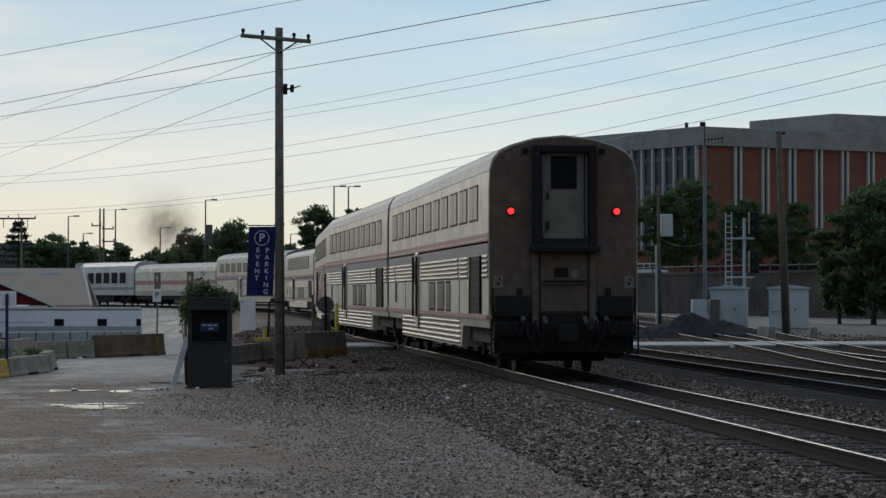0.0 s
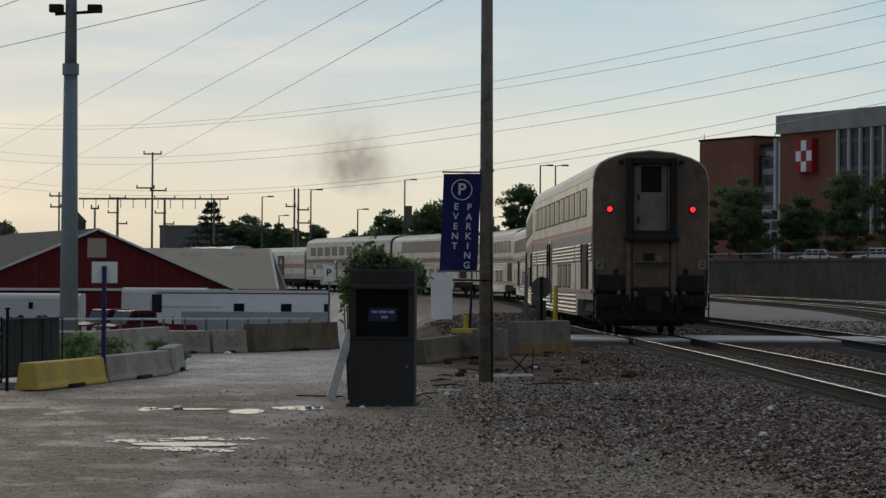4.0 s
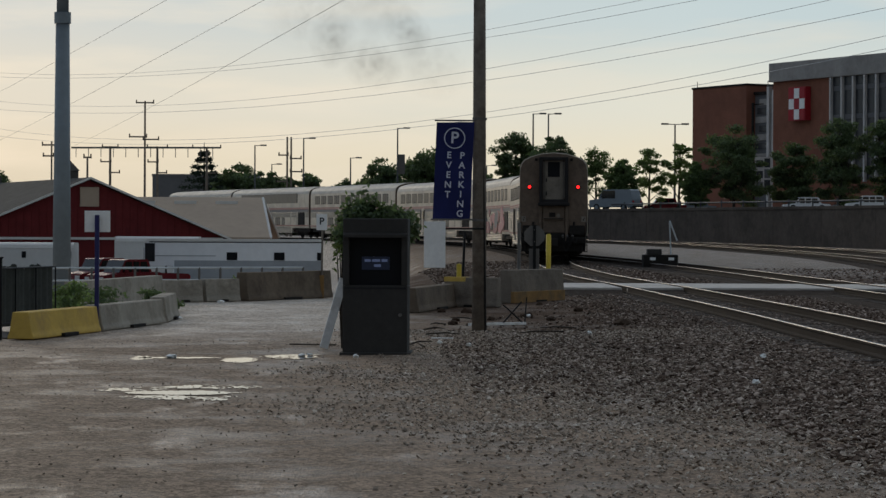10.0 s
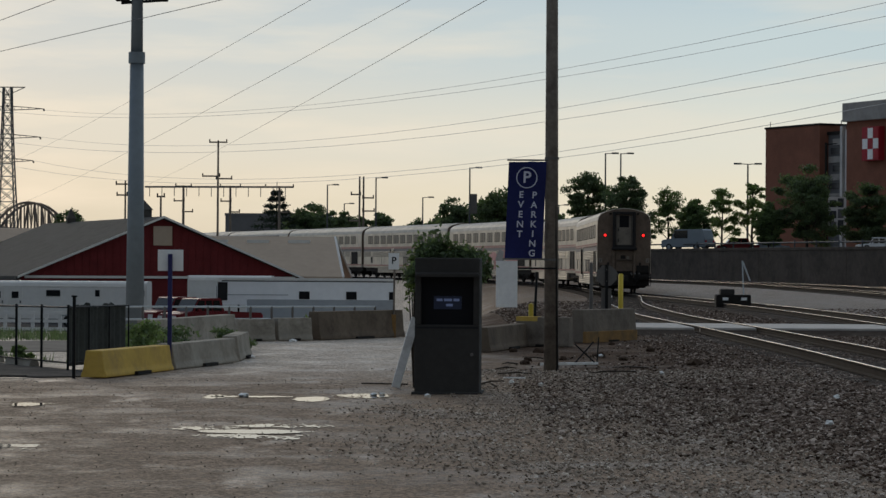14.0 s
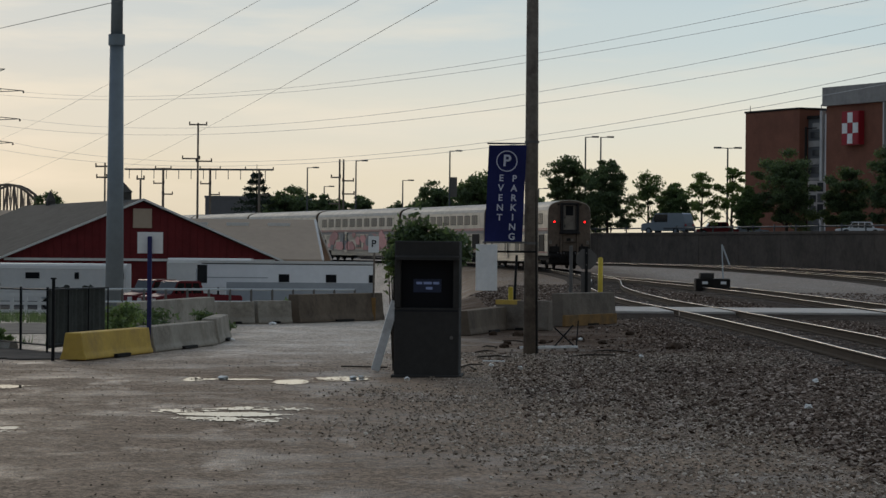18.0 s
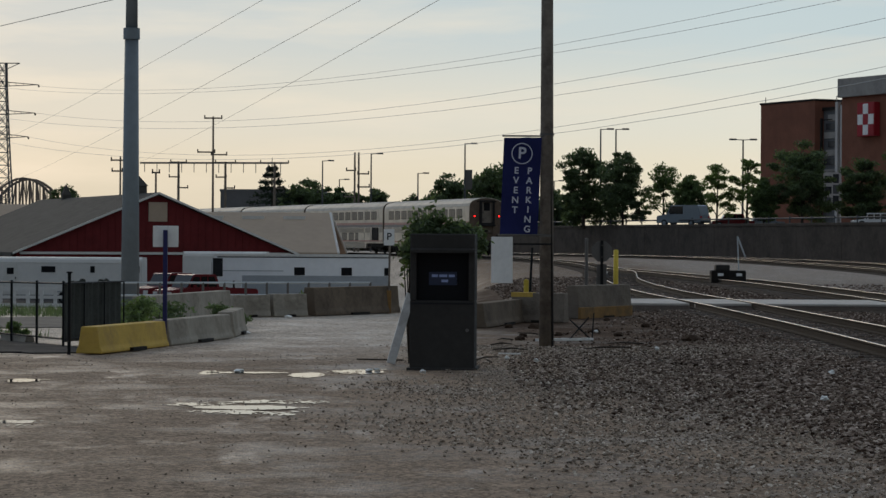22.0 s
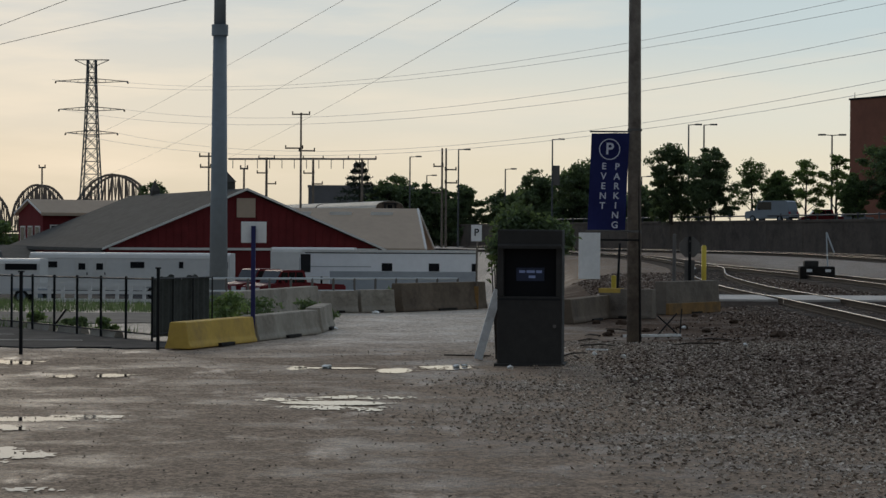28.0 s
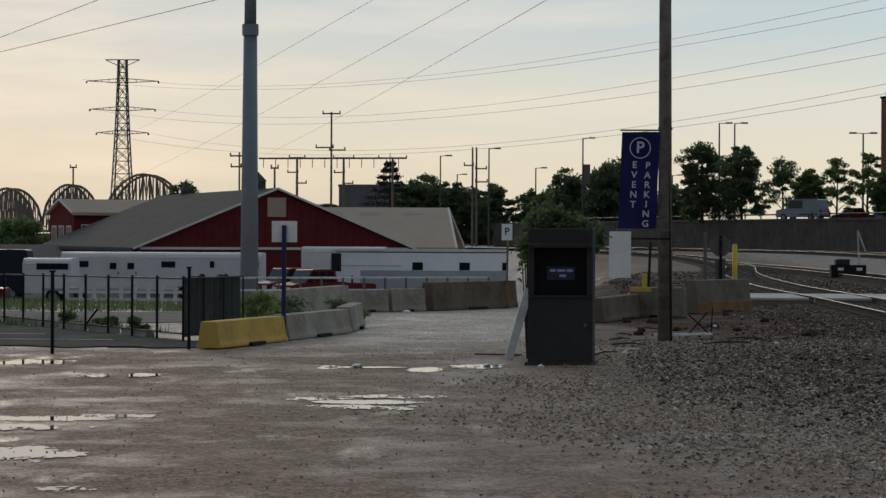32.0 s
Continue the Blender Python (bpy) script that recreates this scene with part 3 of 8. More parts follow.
def smoke_material(name, strength):
    """Thin brown exhaust haze that thins out towards each puff's ragged rim; size 1 is the puff's own radius."""
    m = bpy.data.materials.new(name)
    m.use_nodes = True
    t = m.node_tree
    L = t.links.new
    b = t.nodes["Principled BSDF"]
    b.inputs["Base Color"].default_value = (0.40, 0.265, 0.17, 1)
    b.inputs["Roughness"].default_value, b.inputs["Specular IOR Level"].default_value = 1.0, 0.0
    place = node(t, "ShaderNodeTexCoord")
    ball = node(t, "ShaderNodeTexGradient")
    ball.gradient_type = "SPHERICAL"
    L(place.outputs["UV"], ball.inputs["Vector"])
    wisps = node(t, "ShaderNodeTexNoise", Scale=2.6, Detail=6.0, Roughness=0.6)
    L(place.outputs["Object"], wisps.inputs["Vector"])
    wisps.inputs["Scale"].default_value = 0.55
    thick = node(t, "ShaderNodeMapRange")
    thick.inputs["From Min"].default_value, thick.inputs["From Max"].default_value = 0.18, 0.8
    L(wisps.outputs["Fac"], thick.inputs["Value"])
    both = node(t, "ShaderNodeMath")
    both.operation = "MULTIPLY"
    L(ball.outputs["Fac"], both.inputs[0])
    L(thick.outputs["Result"], both.inputs[1])
    amount = node(t, "ShaderNodeMath")
    amount.operation = "MULTIPLY"
    amount.inputs[1].default_value = strength
    L(both.outputs[0], amount.inputs[0])
    clear = node(t, "ShaderNodeBsdfTransparent")
    mix = node(t, "ShaderNodeMixShader")
    L(amount.outputs[0], mix.inputs[0])
    L(clear.outputs[0], mix.inputs[1])
    L(b.outputs[0], mix.inputs[2])
    L(mix.outputs[0], t.nodes["Material Output"].inputs["Surface"])
    return m


M["smoke"] = smoke_material("thick_exhaust_smoke", 0.62)
M["thin_smoke"] = smoke_material("thin_exhaust_smoke", 0.26)
M["bed_stone"] = mat("packed_ballast", (0.052, 0.039, 0.031), 0.95, 0, 0.5, 0.35, 0.9, 0.05, dirt=(0.085, 0.068, 0.057), dirt_size=0.25, spec=0.05)


# ---- mesh helpers ----
def box(bm, x0, x1, y0, y1, z0, z1, bevel=0.0):
    v = [bm.verts.new((x, y, z)) for z in (z0, z1) for y in (y0, y1) for x in (x0, x1)]
    f = [bm.faces.new([v[i] for i in q]) for q in ((0, 2, 3, 1), (4, 5, 7, 6), (0, 1, 5, 4), (2, 6, 7, 3), (0, 4, 6, 2), (1, 3, 7, 5))]
    if bevel:
        bmesh.ops.bevel(bm, geom=list({e for q in f for e in q.edges}), offset=bevel, segments=2, affect="EDGES", profile=0.5)
    return bm


def rod(bm, a, b, r0, r1=None, n=8, caps=True):
    a, b = Vector(a), Vector(b)
    r1 = r0 if r1 is None else r1
    d = (b - a).normalized()
    u = d.orthogonal().normalized()
    w = d.cross(u)
    rings = []
    for p, r in ((a, r0), (b, r1)):
        rings.append([bm.verts.new(p + (u * math.cos(k * 2 * math.pi / n) + w * math.sin(k * 2 * math.pi / n)) * r) for k in range(n)])
    for k in range(n):
        bm.faces.new((rings[0][k], rings[0][(k + 1) % n], rings[1][(k + 1) % n], rings[1][k]))
    if caps:
        bm.faces.new(rings[0][::-1])
        bm.faces.new(rings[1])
    return bm


def tube(bm, pts, r, n=6, ring=False):
    """One round tube through the points; ring joins its ends."""
    pts = [Vector(p) for p in pts]
    m = len(pts)
    rings = []
    for i, p in enumerate(pts):
        d = pts[(i + 1) % m] - pts[i - 1] if ring else pts[min(i + 1, m - 1)] - pts[max(i - 1, 0)]
        u = d.cross(Vector((0, 1, 0))).normalized()
        v = d.cross(u).normalized()
        rings.append([bm.verts.new(p + u * r * math.cos(k * 2 * math.pi / n) + v * r * math.sin(k * 2 * math.pi / n)) for k in range(n)])
    for i in range(m if ring else m - 1):
        a, b = rings[i], rings[(i + 1) % m]
        for k in range(n):
            bm.faces.new((a[k], a[(k + 1) % n], b[(k + 1) % n], b[k]))
    return bm


def prism(bm, outline, a, b, axis="y"):
    """A flat outline pushed from a to b along an axis; the outline's pairs are the other two axes in order."""
    def spot(p, q):
        return {"y": (p[0], q, p[1]), "x": (q, p[0], p[1]), "z": (p[0], p[1], q)}[axis]
    lo = [bm.verts.new(spot(p, a)) for p in outline]
    hi = [bm.verts.new(spot(p, b)) for p in outline]
    n = len(outline)
    for k in range(n):
        bm.faces.new((lo[k], lo[(k + 1) % n], hi[(k + 1) % n], hi[k]))
    bm.faces.new(lo[::-1])
    bm.faces.new(hi)
    bmesh.ops.recalc_face_normals(bm, faces=bm.faces)
    return bm


def as_mesh(name, bm, material, smooth=False):
    me = bpy.data.meshes.new(name)
    bm.to_mesh(me)
    bm.free()
    me.materials.append(material)
    if smooth:
        me.polygons.foreach_set("use_smooth", [True] * len(me.polygons))
    return me


def part(name, bm, material, parent=None, label="", smooth=False):
    me = bm if isinstance(bm, bpy.types.Mesh) else as_mesh(name, bm, material, smooth)
    ob = new(name, me)
    if parent:
        ob.parent = parent
    return tagged(ob, label)


def thing(name, m, label, category, group="", kind=""):
    ob = new(name)
    ob.empty_display_size = 0.2
    ob.matrix_world = m
    return tagged(ob, label, category, group, kind)


def B():
    return bmesh.new()


def boxed(*a, bevel=0.0):
    return box(B(), *a, bevel=bevel)


def rodded(*a, **k):
    return rod(B(), *a, **k)


EYE, UNIT = 1.71, 4512.0


def spot(bearing, rise, dist):
    """A place by its bearing and rise from the stand, in 1/4512 rad, and its distance ahead."""
    return Vector((bearing * dist / UNIT, dist, EYE + rise * dist / UNIT))


def ramp(a, b, v):
    k = min(1.0, max(0.0, (v - a) / (b - a)))
    return k * k * (3 - 2 * k)


# ---- the railway's line ----
LINE = [(7.22, -60), (7.22, 0), (7.2, 33), (7.27, 46), (7.22, 55), (7.12, 65), (6.82, 83), (7.5, 108.5), (9.5, 139), (10.1, 162), (8.9, 190), (3.9, 214.5), (-3.75, 239),
        (-12.5, 263.4), (-21.2, 288), (-30, 313), (-40, 341), (-52, 374), (-65, 410)]


def smooth_line(knots, step=1.0):
    """A Catmull-Rom curve through the knots, in even steps of arc length."""
    k = [Vector((*p, 0)) for p in knots]
    k = [2 * k[0] - k[1]] + k + [2 * k[-1] - k[-2]]
    pts = []
    for i in range(1, len(k) - 2):
        for j in range(24):
            u = j / 24
            pts.append(0.5 * ((2 * k[i]) + (k[i + 1] - k[i - 1]) * u + (2 * k[i - 1] - 5 * k[i] + 4 * k[i + 1] - k[i + 2]) * u * u
                              + (3 * k[i] - k[i - 1] - 3 * k[i + 1] + k[i + 2]) * u ** 3))
    pts.append(k[-2])
    run = [0.0]
    for a, b in zip(pts, pts[1:]):
        run.append(run[-1] + (b - a).length)
    out, i, s = [], 0, 0.0
    while s < run[-1]:
        while run[i + 1] < s:
            i += 1
        out.append(pts[i].lerp(pts[i + 1], (s - run[i]) / (run[i + 1] - run[i])))
        s += step
    return out


MAIN = smooth_line(LINE)
BED = 0.25


def rail_top(y):
    return BED + 0.45 * ramp(150, 235, y) + 0.15 * ramp(235, 330, y)


def along(s):
    """A place on the main line s metres past the stand; the list begins 60 m before it."""
    q = min(max(s + 60, 0), len(MAIN) - 1.001)
    p = MAIN[int(q)].lerp(MAIN[int(q) + 1], q - int(q))
    return Vector((p.x, p.y, rail_top(p.y)))


def line_x(y):
    for a, b in zip(MAIN, MAIN[1:]):
        if a.y <= y <= b.y:
            return a.x + (b.x - a.x) * (y - a.y) / max(1e-6, b.y - a.y)
    return MAIN[0].x if y < MAIN[0].y else MAIN[-1].x


WALL_LINE = [(84, -300), (84, -50), (78, 60), (66, 115), (54, 152), (44, 178), (36, 205), (25, 235), (12, 274), (0, 312), (-12, 352), (-20, 400), (-20, 3000)]


def wall_x(y):
    for (xa, ya), (xb, yb) in zip(WALL_LINE, WALL_LINE[1:]):
        if ya <= y <= yb:
            return xa + (xb - xa) * (y - ya) / (yb - ya)
    return WALL_LINE[0][0]


LOT, TERRACE = -2.0, 3.5


def ground_z(x, y):
    lx = line_x(y) if y < 400 else -65
    z = 0.04 * ramp(lx - 4.5, lx - 2.2, x) + (rail_top(y) - BED) * ramp(lx - 6, lx - 3, x)
    low = 1 - ramp(lx - 11.0, lx - 4.5, x)
    z += LOT * low * ramp(64, 90, y)
    if x > wall_x(y) + 3.6:
        z = TERRACE - 0.05
    return z


def make_ground():
    xs = [-4000, -1500, -600, -300, -200, -140, -100, -80] + [-70 + i * 2.5 for i in range(19)] + [-22 + i * 0.8 for i in range(80)]
    xs += [42.5 + i * 2.5 for i in range(20)] + [100, 130, 180, 260, 400, 700, 1500, 4000]
    ys = [-400, -200, -100, -60] + [-40 + i * 2 for i in range(25)] + [10 + i * 0.8 for i in range(70)] + [66 + i * 2 for i in range(165)]
    ys += [410, 450, 520, 650, 900, 1400, 2500, 4900]
    noise.seed_set(3)
    co, faces = [], []
    for y in ys:
        for x in xs:
            near = 1.0 if -30 < y < 120 and -40 < x < 50 else 0.0
            bumpy = near * (0.012 * noise.noise(Vector((x * 0.35, y * 0.35, 0))) + 0.005 * noise.noise(Vector((x * 1.3, y * 1.3, 5))))
            co.append((x, y, ground_z(x, y) + bumpy - 0.012))
    w = len(xs)
    for j in range(len(ys) - 1):
        for i in range(w - 1):
            a = j * w + i
            faces.append((a, a + 1, a + w + 1, a + w))
    me = bpy.data.meshes.new("ground")
    me.from_pydata(co, [], faces)
    me.materials.append(M["ground"])
    me.polygons.foreach_set("use_smooth", [True] * len(me.polygons))
    return tagged(new("ground", me), "wet grey gravel lot with mud and damp patches", "ground", kind="structure")


make_ground()


def make_wall():
    """The long retaining wall with its coping, below the street terrace."""
    w = thing("wall_retaining", pose(0, 0, 0), "long dark stained concrete retaining wall below the street", "retaining wall", kind="structure")
    for (xa, ya), (xb, yb) in zip(WALL_LINE[1:10], WALL_LINE[2:11]):
        a, b = Vector((xa, ya, 0)), Vector((xb, yb, 0))
        n = max(1, round((b - a).length / 9))
        for k in range(n):
            p, q = a.lerp(b, k / n), a.lerp(b, (k + 1) / n)
            d = (q - p).normalized()
            ang = math.degrees(math.atan2(d.y, d.x))
            ln = (q - p).length
            bm = boxed(0.02, ln - 0.02, -0.35, 0.35, -0.4, TERRACE - 0.1, bevel=0.02)
            bm.transform(pose(p.x, p.y, 0, 0, 0, ang))
            panel = part("panel", bm, M["wall"], w)
            bm = boxed(0, ln, -0.45, 0.42, TERRACE - 0.1, TERRACE + 0.16, bevel=0.03)
            bm.transform(pose(p.x, p.y, 0, 0, 0, ang))
            part("coping", bm, M["wall"], panel)


make_wall()


def make_street():
    """The paved terrace behind the wall."""
    bm = B()
    edge = WALL_LINE[1:12]
    for (xa, ya), (xb, yb) in zip(edge, edge[1:]):
        lo = [bm.verts.new((x, y, z)) for x, y in ((xa + 0.3, ya), (xa + 16, ya), (xb + 16, yb), (xb + 0.3, yb)) for z in (TERRACE - 0.4, TERRACE)]
        for q in ((1, 3, 5, 7), (0, 6, 4, 2), (0, 2, 3, 1), (4, 6, 7, 5)):
            bm.faces.new([lo[i] for i in q])
    tagged(part("pavement", bm, M["asphalt"]), "worn grey asphalt street above the wall", "street", kind="structure")


make_street()


def loft(bm, spine, outline, closed=True):
    """Carries an outline (side, up) along a spine of places."""
    rings = []
    for i, p in enumerate(spine):
        d = (spine[min(i + 1, len(spine) - 1)] - spine[max(i - 1, 0)]).normalized()
        side = Vector((d.y, -d.x, 0)).normalized()
        rings.append([bm.verts.new(p + side * a + Vector((0, 0, b))) for a, b in outline])
    n = len(outline)
    for r, q in zip(rings, rings[1:]):
        for k in range(n if closed else n - 1):
            bm.faces.new((r[k], q[k], q[(k + 1) % n], r[(k + 1) % n]))
    return bm


def make_track(name, line, label, ties_near=(-100, 400), tie_parts=True):
    """Two rails with bright heads on timber ties. line: places at rail height, a metre apart."""
    t = thing(name, pose(0, 0, 0), label, "railway track", "tracks of the yard", "structure")
    for side in (-0.7525, 0.7525):
        bm = loft(B(), line, [(side - 0.065, -0.17), (side + 0.065, -0.17), (side + 0.065, -0.15), (side + 0.015, -0.13), (side + 0.015, -0.045),
                              (side + 0.035, -0.035), (side + 0.035, -0.006), (side - 0.035, -0.006), (side - 0.035, -0.035), (side - 0.015, -0.045), (side - 0.015, -0.13), (side - 0.065, -0.15)])
        r = part("rail", bm, M["steel_rail"], t)
        part("rail_head", loft(B(), line, [(side - 0.024, -0.007), (side + 0.024, -0.007), (side + 0.02, 0.0), (side - 0.02, 0.0)]), M["rail_top"], r, "polished running surface")
    part("ballast_bed", loft(B(), [p for k, p in enumerate(line) if k % 2 == 0], [(-2.7, -0.30), (-1.75, -0.185), (1.75, -0.185), (2.7, -0.30)], closed=False), M["bed_stone"], t, "dark packed ballast")
    rng = random.Random(5)
    tie_me = as_mesh("tie", boxed(-1.28, 1.28, -0.11, 0.11, -0.16, 0, bevel=0.012), M["tie"])
    count, step, s = 0, 0.56, 0.0
    rest = B()
    while s < len(line) - 1.01:
        i = int(s)
        p = line[i].lerp(line[i + 1], s - i)
        d = line[i + 1] - line[i]
        m = pose(p.x, p.y, p.z - 0.165 + rng.uniform(-0.015, 0.0), 0, 0, math.degrees(math.atan2(-d.x, d.y)) + rng.uniform(-1.5, 1.5))
        if ties_near[0] < p.y < ties_near[1] and tie_parts and count < 300:
            ob = new("tie", tie_me)
            ob.parent = t
            ob.matrix_local = m
            count += 1
        else:
            v0 = len(rest.verts)
            box(rest, -1.28, 1.28, -0.11, 0.11, -0.16, 0)
            rest.verts.ensure_lookup_table()
            for v in rest.verts[v0:]:
                v.co = m @ v.co
        s += step
    if len(rest.verts):
        tagged(part("far_ties", rest, M["tie"], t), kind="stuff")
    else:
        rest.free()
    return t


def lay(knots):
    return [Vector((p.x, p.y, rail_top(p.y))) for p in smooth_line(knots)]


MAIN_RAIL = [Vector((p.x, p.y, rail_top(p.y))) for p in MAIN]
make_track("track_main", [p for p in MAIN_RAIL if p.y < 390], "railway track with bright rail heads on dark ties in ballast", (-5, 100))
make_track("track_second", lay([(12.4, -40), (12.3, 30), (12.6, 70), (12.7, 100), (11.7, 130), (10.3, 158)]), "parallel railway track joining the main line at a switch", (10, 110))
make_track("track_third", lay([(13.4, -40), (14.8, 30), (18.0, 62), (21.5, 95), (25.5, 130), (27.5, 165), (24.0, 205), (16.5, 236), (4, 274), (-8, 310)]), "railway track curving away to the yard", (15, 100))
make_track("track_siding", lay([(17.5, -40), (18.2, 40), (20.5, 66), (25.5, 100), (31, 140), (33, 175), (27, 212), (16, 246), (6, 280), (-6, 318)]), "railway track along the retaining wall", (20, 90))


def make_crossing():
    """Concrete road panels between and beside the rails."""
    c = thing("road_crossing", pose(0, 0, 0), "pale concrete grade crossing panels across the tracks", "grade crossing", kind="structure")
    for x0, x1, y0 in ((4.6, 6.2, 64.9), (6.35, 7.78, 64.9), (7.95, 11.7, 65.2), (11.98, 13.3, 65.2), (13.6, 17.4, 65.5), (17.6, 19.0, 65.5), (19.2, 24, 65.8), (24.05, 33, 66), (33.05, 46, 66.3)):
        part("panel", boxed(x0, x1, y0, y0 + 5.2, 0.0, BED - 0.03 + random.uniform(-0.006, 0.006), bevel=0.02), M["slab"], c)
        part("shoulder", prism(B(), [(y0 - 1.3, -0.02), (y0 - 0.01, -0.02), (y0 - 0.01, BED - 0.085)], x0 + 0.02, x1 - 0.02, "x"), M["bed_stone"], c, "dark stone banked against the panel")


make_crossing()


# ---- the train ----
HALF_W, TOP = 1.55, 4.93
CAR_LEN = 25.4


def car_profile(z0=0.95):
    side = [(HALF_W - 0.03, z0), (HALF_W, z0 + 0.25), (HALF_W, 3.85), (HALF_W - 0.02, 4.2), (HALF_W - 0.09, 4.44), (HALF_W - 0.22, 4.60), (HALF_W - 0.5, 4.74), (0.6, 4.87), (0.0, TOP)]
    return side + [(-x, z) for x, z in side[-2::-1]]


def make_coach_meshes():
    """All the meshes of one bilevel coach, in its own space: y ahead, z from the rail top."""
    h = CAR_LEN / 2
    d = {}
    d["body"] = as_mesh("body", prism(B(), car_profile(), -h, h), M["stainless"])
    bm = B()
    for k in range(-4, 5):
        x = k * 0.27
        z = np.interp(abs(x), (0, 0.6, HALF_W - 0.5, HALF_W - 0.22), (TOP, 4.87, 4.74, 4.60)) + 0.012
        box(bm, x - 0.02, x + 0.02, -h + 0.1, h - 0.1, z - 0.06, z)
    d["roof_ribs"] = as_mesh("roof_ribs", bm, M["roof_steel"])
    shell = [(x * 1.006, z + 0.008) for x, z in car_profile() if z > 4.0]
    shell += [(x * 0.97, z - 0.05) for x, z in shell[::-1]]
    d["roof"] = as_mesh("roof", prism(B(), shell, -h + 0.02, h - 0.02), M["roof_steel"])
    # lower side panel, fluted, on both sides
    o = [(0.0, -0.5)]
    for k in range(5):
        z = -0.5 + k / 5
        o += [(0.004, z + 0.02), (0.036, z + 0.06), (0.044, z + 0.10), (0.036, z + 0.13), (0.004, z + 0.16)]
    o.append((0.0, 0.5))
    d["flutes"] = as_mesh("flute", prism(B(), o, -1.0, 1.0), M["ribbed"])
    bm = B()
    prism(bm, [(-7.7, 1.0), (8.0, 1.0), (7.8, 0.48), (-7.5, 0.48)], -HALF_W + 0.02, HALF_W - 0.02, "x")
    d["skirt"] = as_mesh("skirt", bm, M["stainless"])
    bm = boxed(-1.35, 1.35, -CAR_LEN / 2 + 0.1, CAR_LEN / 2 - 0.1, 0.62, 1.0)
    d["frame_floor"] = as_mesh("underframe", bm, M["under"])
    bm = B()
    box(bm, -0.008, 0.008, -0.78, 0.78, -0.385, 0.385, bevel=0.004)
    d["frame"] = as_mesh("window_frame", bm, M["rubber"])
    d["pane"] = as_mesh("pane", boxed(-0.003, 0.003, -0.345, 0.345, -0.345, 0.345), M["coach_glass"])
    d["low_pane"] = as_mesh("low_window", boxed(-0.008, 0.008, -0.80, 0.80, -0.36, 0.36, bevel=0.004), M["rubber"])
    d["low_glass"] = as_mesh("pane", boxed(-0.003, 0.003, -0.36, 0.36, -0.31, 0.31), M["coach_glass"])
    d["louvre_back"] = as_mesh("louvre_back", boxed(-0.012, 0.014, -0.5, 0.5, -0.65, 0.65), M["rubber"])
    bm = B()
    for y in (-0.5, 0.46):
        box(bm, -0.012, 0.03, y, y + 0.04, -0.65, 0.65)
    for k in range(9):
        box(bm, 0.0, 0.016, -0.47, 0.47, -0.6 + k * 0.138, -0.6 + k * 0.138 + 0.05)
    d["louvre"] = as_mesh("louvre", bm, M["under"])
    bm = boxed(-0.02, 0.02, -0.42, 0.42, -1.0, 1.0, bevel=0.02)
    box(bm, 0.01, 0.03, -0.25, 0.25, 0.15, 0.75)
    d["door"] = as_mesh("side_door", bm, M["stainless"])
    d["door_pane"] = as_mesh("door_pane", boxed(-0.01, 0.01, -0.22, 0.22, -0.3, 0.3), M["glass"])
    d["stripe_r"] = as_mesh("stripe", boxed(-0.006, 0.006, -h + 0.05, h - 0.05, -0.045, 0.045), M["red_stripe"])
    d["stripe_b"] = as_mesh("stripe", boxed(-0.006, 0.006, -h + 0.05, h - 0.05, -0.13, 0.13), M["blue_stripe"])
    d["grab"] = as_mesh("grab_rail", rodded((0, 0, -0.8), (0, 0, 0.8), 0.03, 0.03, 6), M["rubber"])
    d["seam"] = as_mesh("seam", boxed(-0.006, 0.006, -0.02, 0.02, -0.55, 0.25), M["under"])
    bm = boxed(-0.4, 0.4, -1.0, 1.0, -0.3, 0.3, bevel=0.04)
    d["tank"] = as_mesh("underfloor_box", bm, M["under"])
    bm = B()
    for x in (-1.02, 1.02):
        box(bm, x - 0.09, x + 0.09, -1.75, 1.75, 0.42, 0.66, bevel=0.03)
        for y in (-1.3, 1.3):
            box(bm, x - 0.14, x + 0.14, y - 0.19, y + 0.19, 0.30, 0.62, bevel=0.03)
        rod(bm, (x, 0, 0.5), (x, 0, 0.98), 0.16, 0.16, 10)
    box(bm, -1.0, 1.0, -0.28, 0.28, 0.46, 0.7)
    box(bm, -0.93, 0.93, -1.7, 1.7, 0.30, 0.86)
    d["bogie"] = as_mesh("bogie_frame", bm, M["under"])
    bm = B()
    for x in (-0.75, 0.75):
        rod(bm, (x - 0.06, 0, 0), (x + 0.06, 0, 0), 0.46, 0.46, 20)
    rod(bm, (-0.75, 0, 0), (0.75, 0, 0), 0.08, 0.08, 8)
    d["wheelset"] = as_mesh("wheelset", bm, M["under"])
    # end wall details
    o = car_profile(1.25)
    d["end"] = as_mesh("end_wall", prism(B(), [(x * 0.985, z - 0.03) for x, z in o], -0.06, 0.0), M["car_end"])
    bm = B()
    for x0, x1, z0, z1 in ((-0.66, -0.50, 2.62, 4.72), (0.50, 0.66, 2.62, 4.72), (-0.5, 0.5, 4.56, 4.72), (-0.5, 0.5, 2.62, 2.80)):
        box(bm, x0, x1, -0.30, 0.0, z0, z1, bevel=0.03)
    d["diaphragm"] = as_mesh("diaphragm", bm, M["rubber"])
    bm = boxed(-0.42, 0.42, -0.10, -0.06, 2.80, 4.60)
    d["end_door"] = as_mesh("end_door", bm, M["door_grey"])
    d["end_pane"] = as_mesh("door_pane", boxed(-0.27, 0.27, -0.118, -0.10, 3.82, 4.50, bevel=0.006), M["screen"])
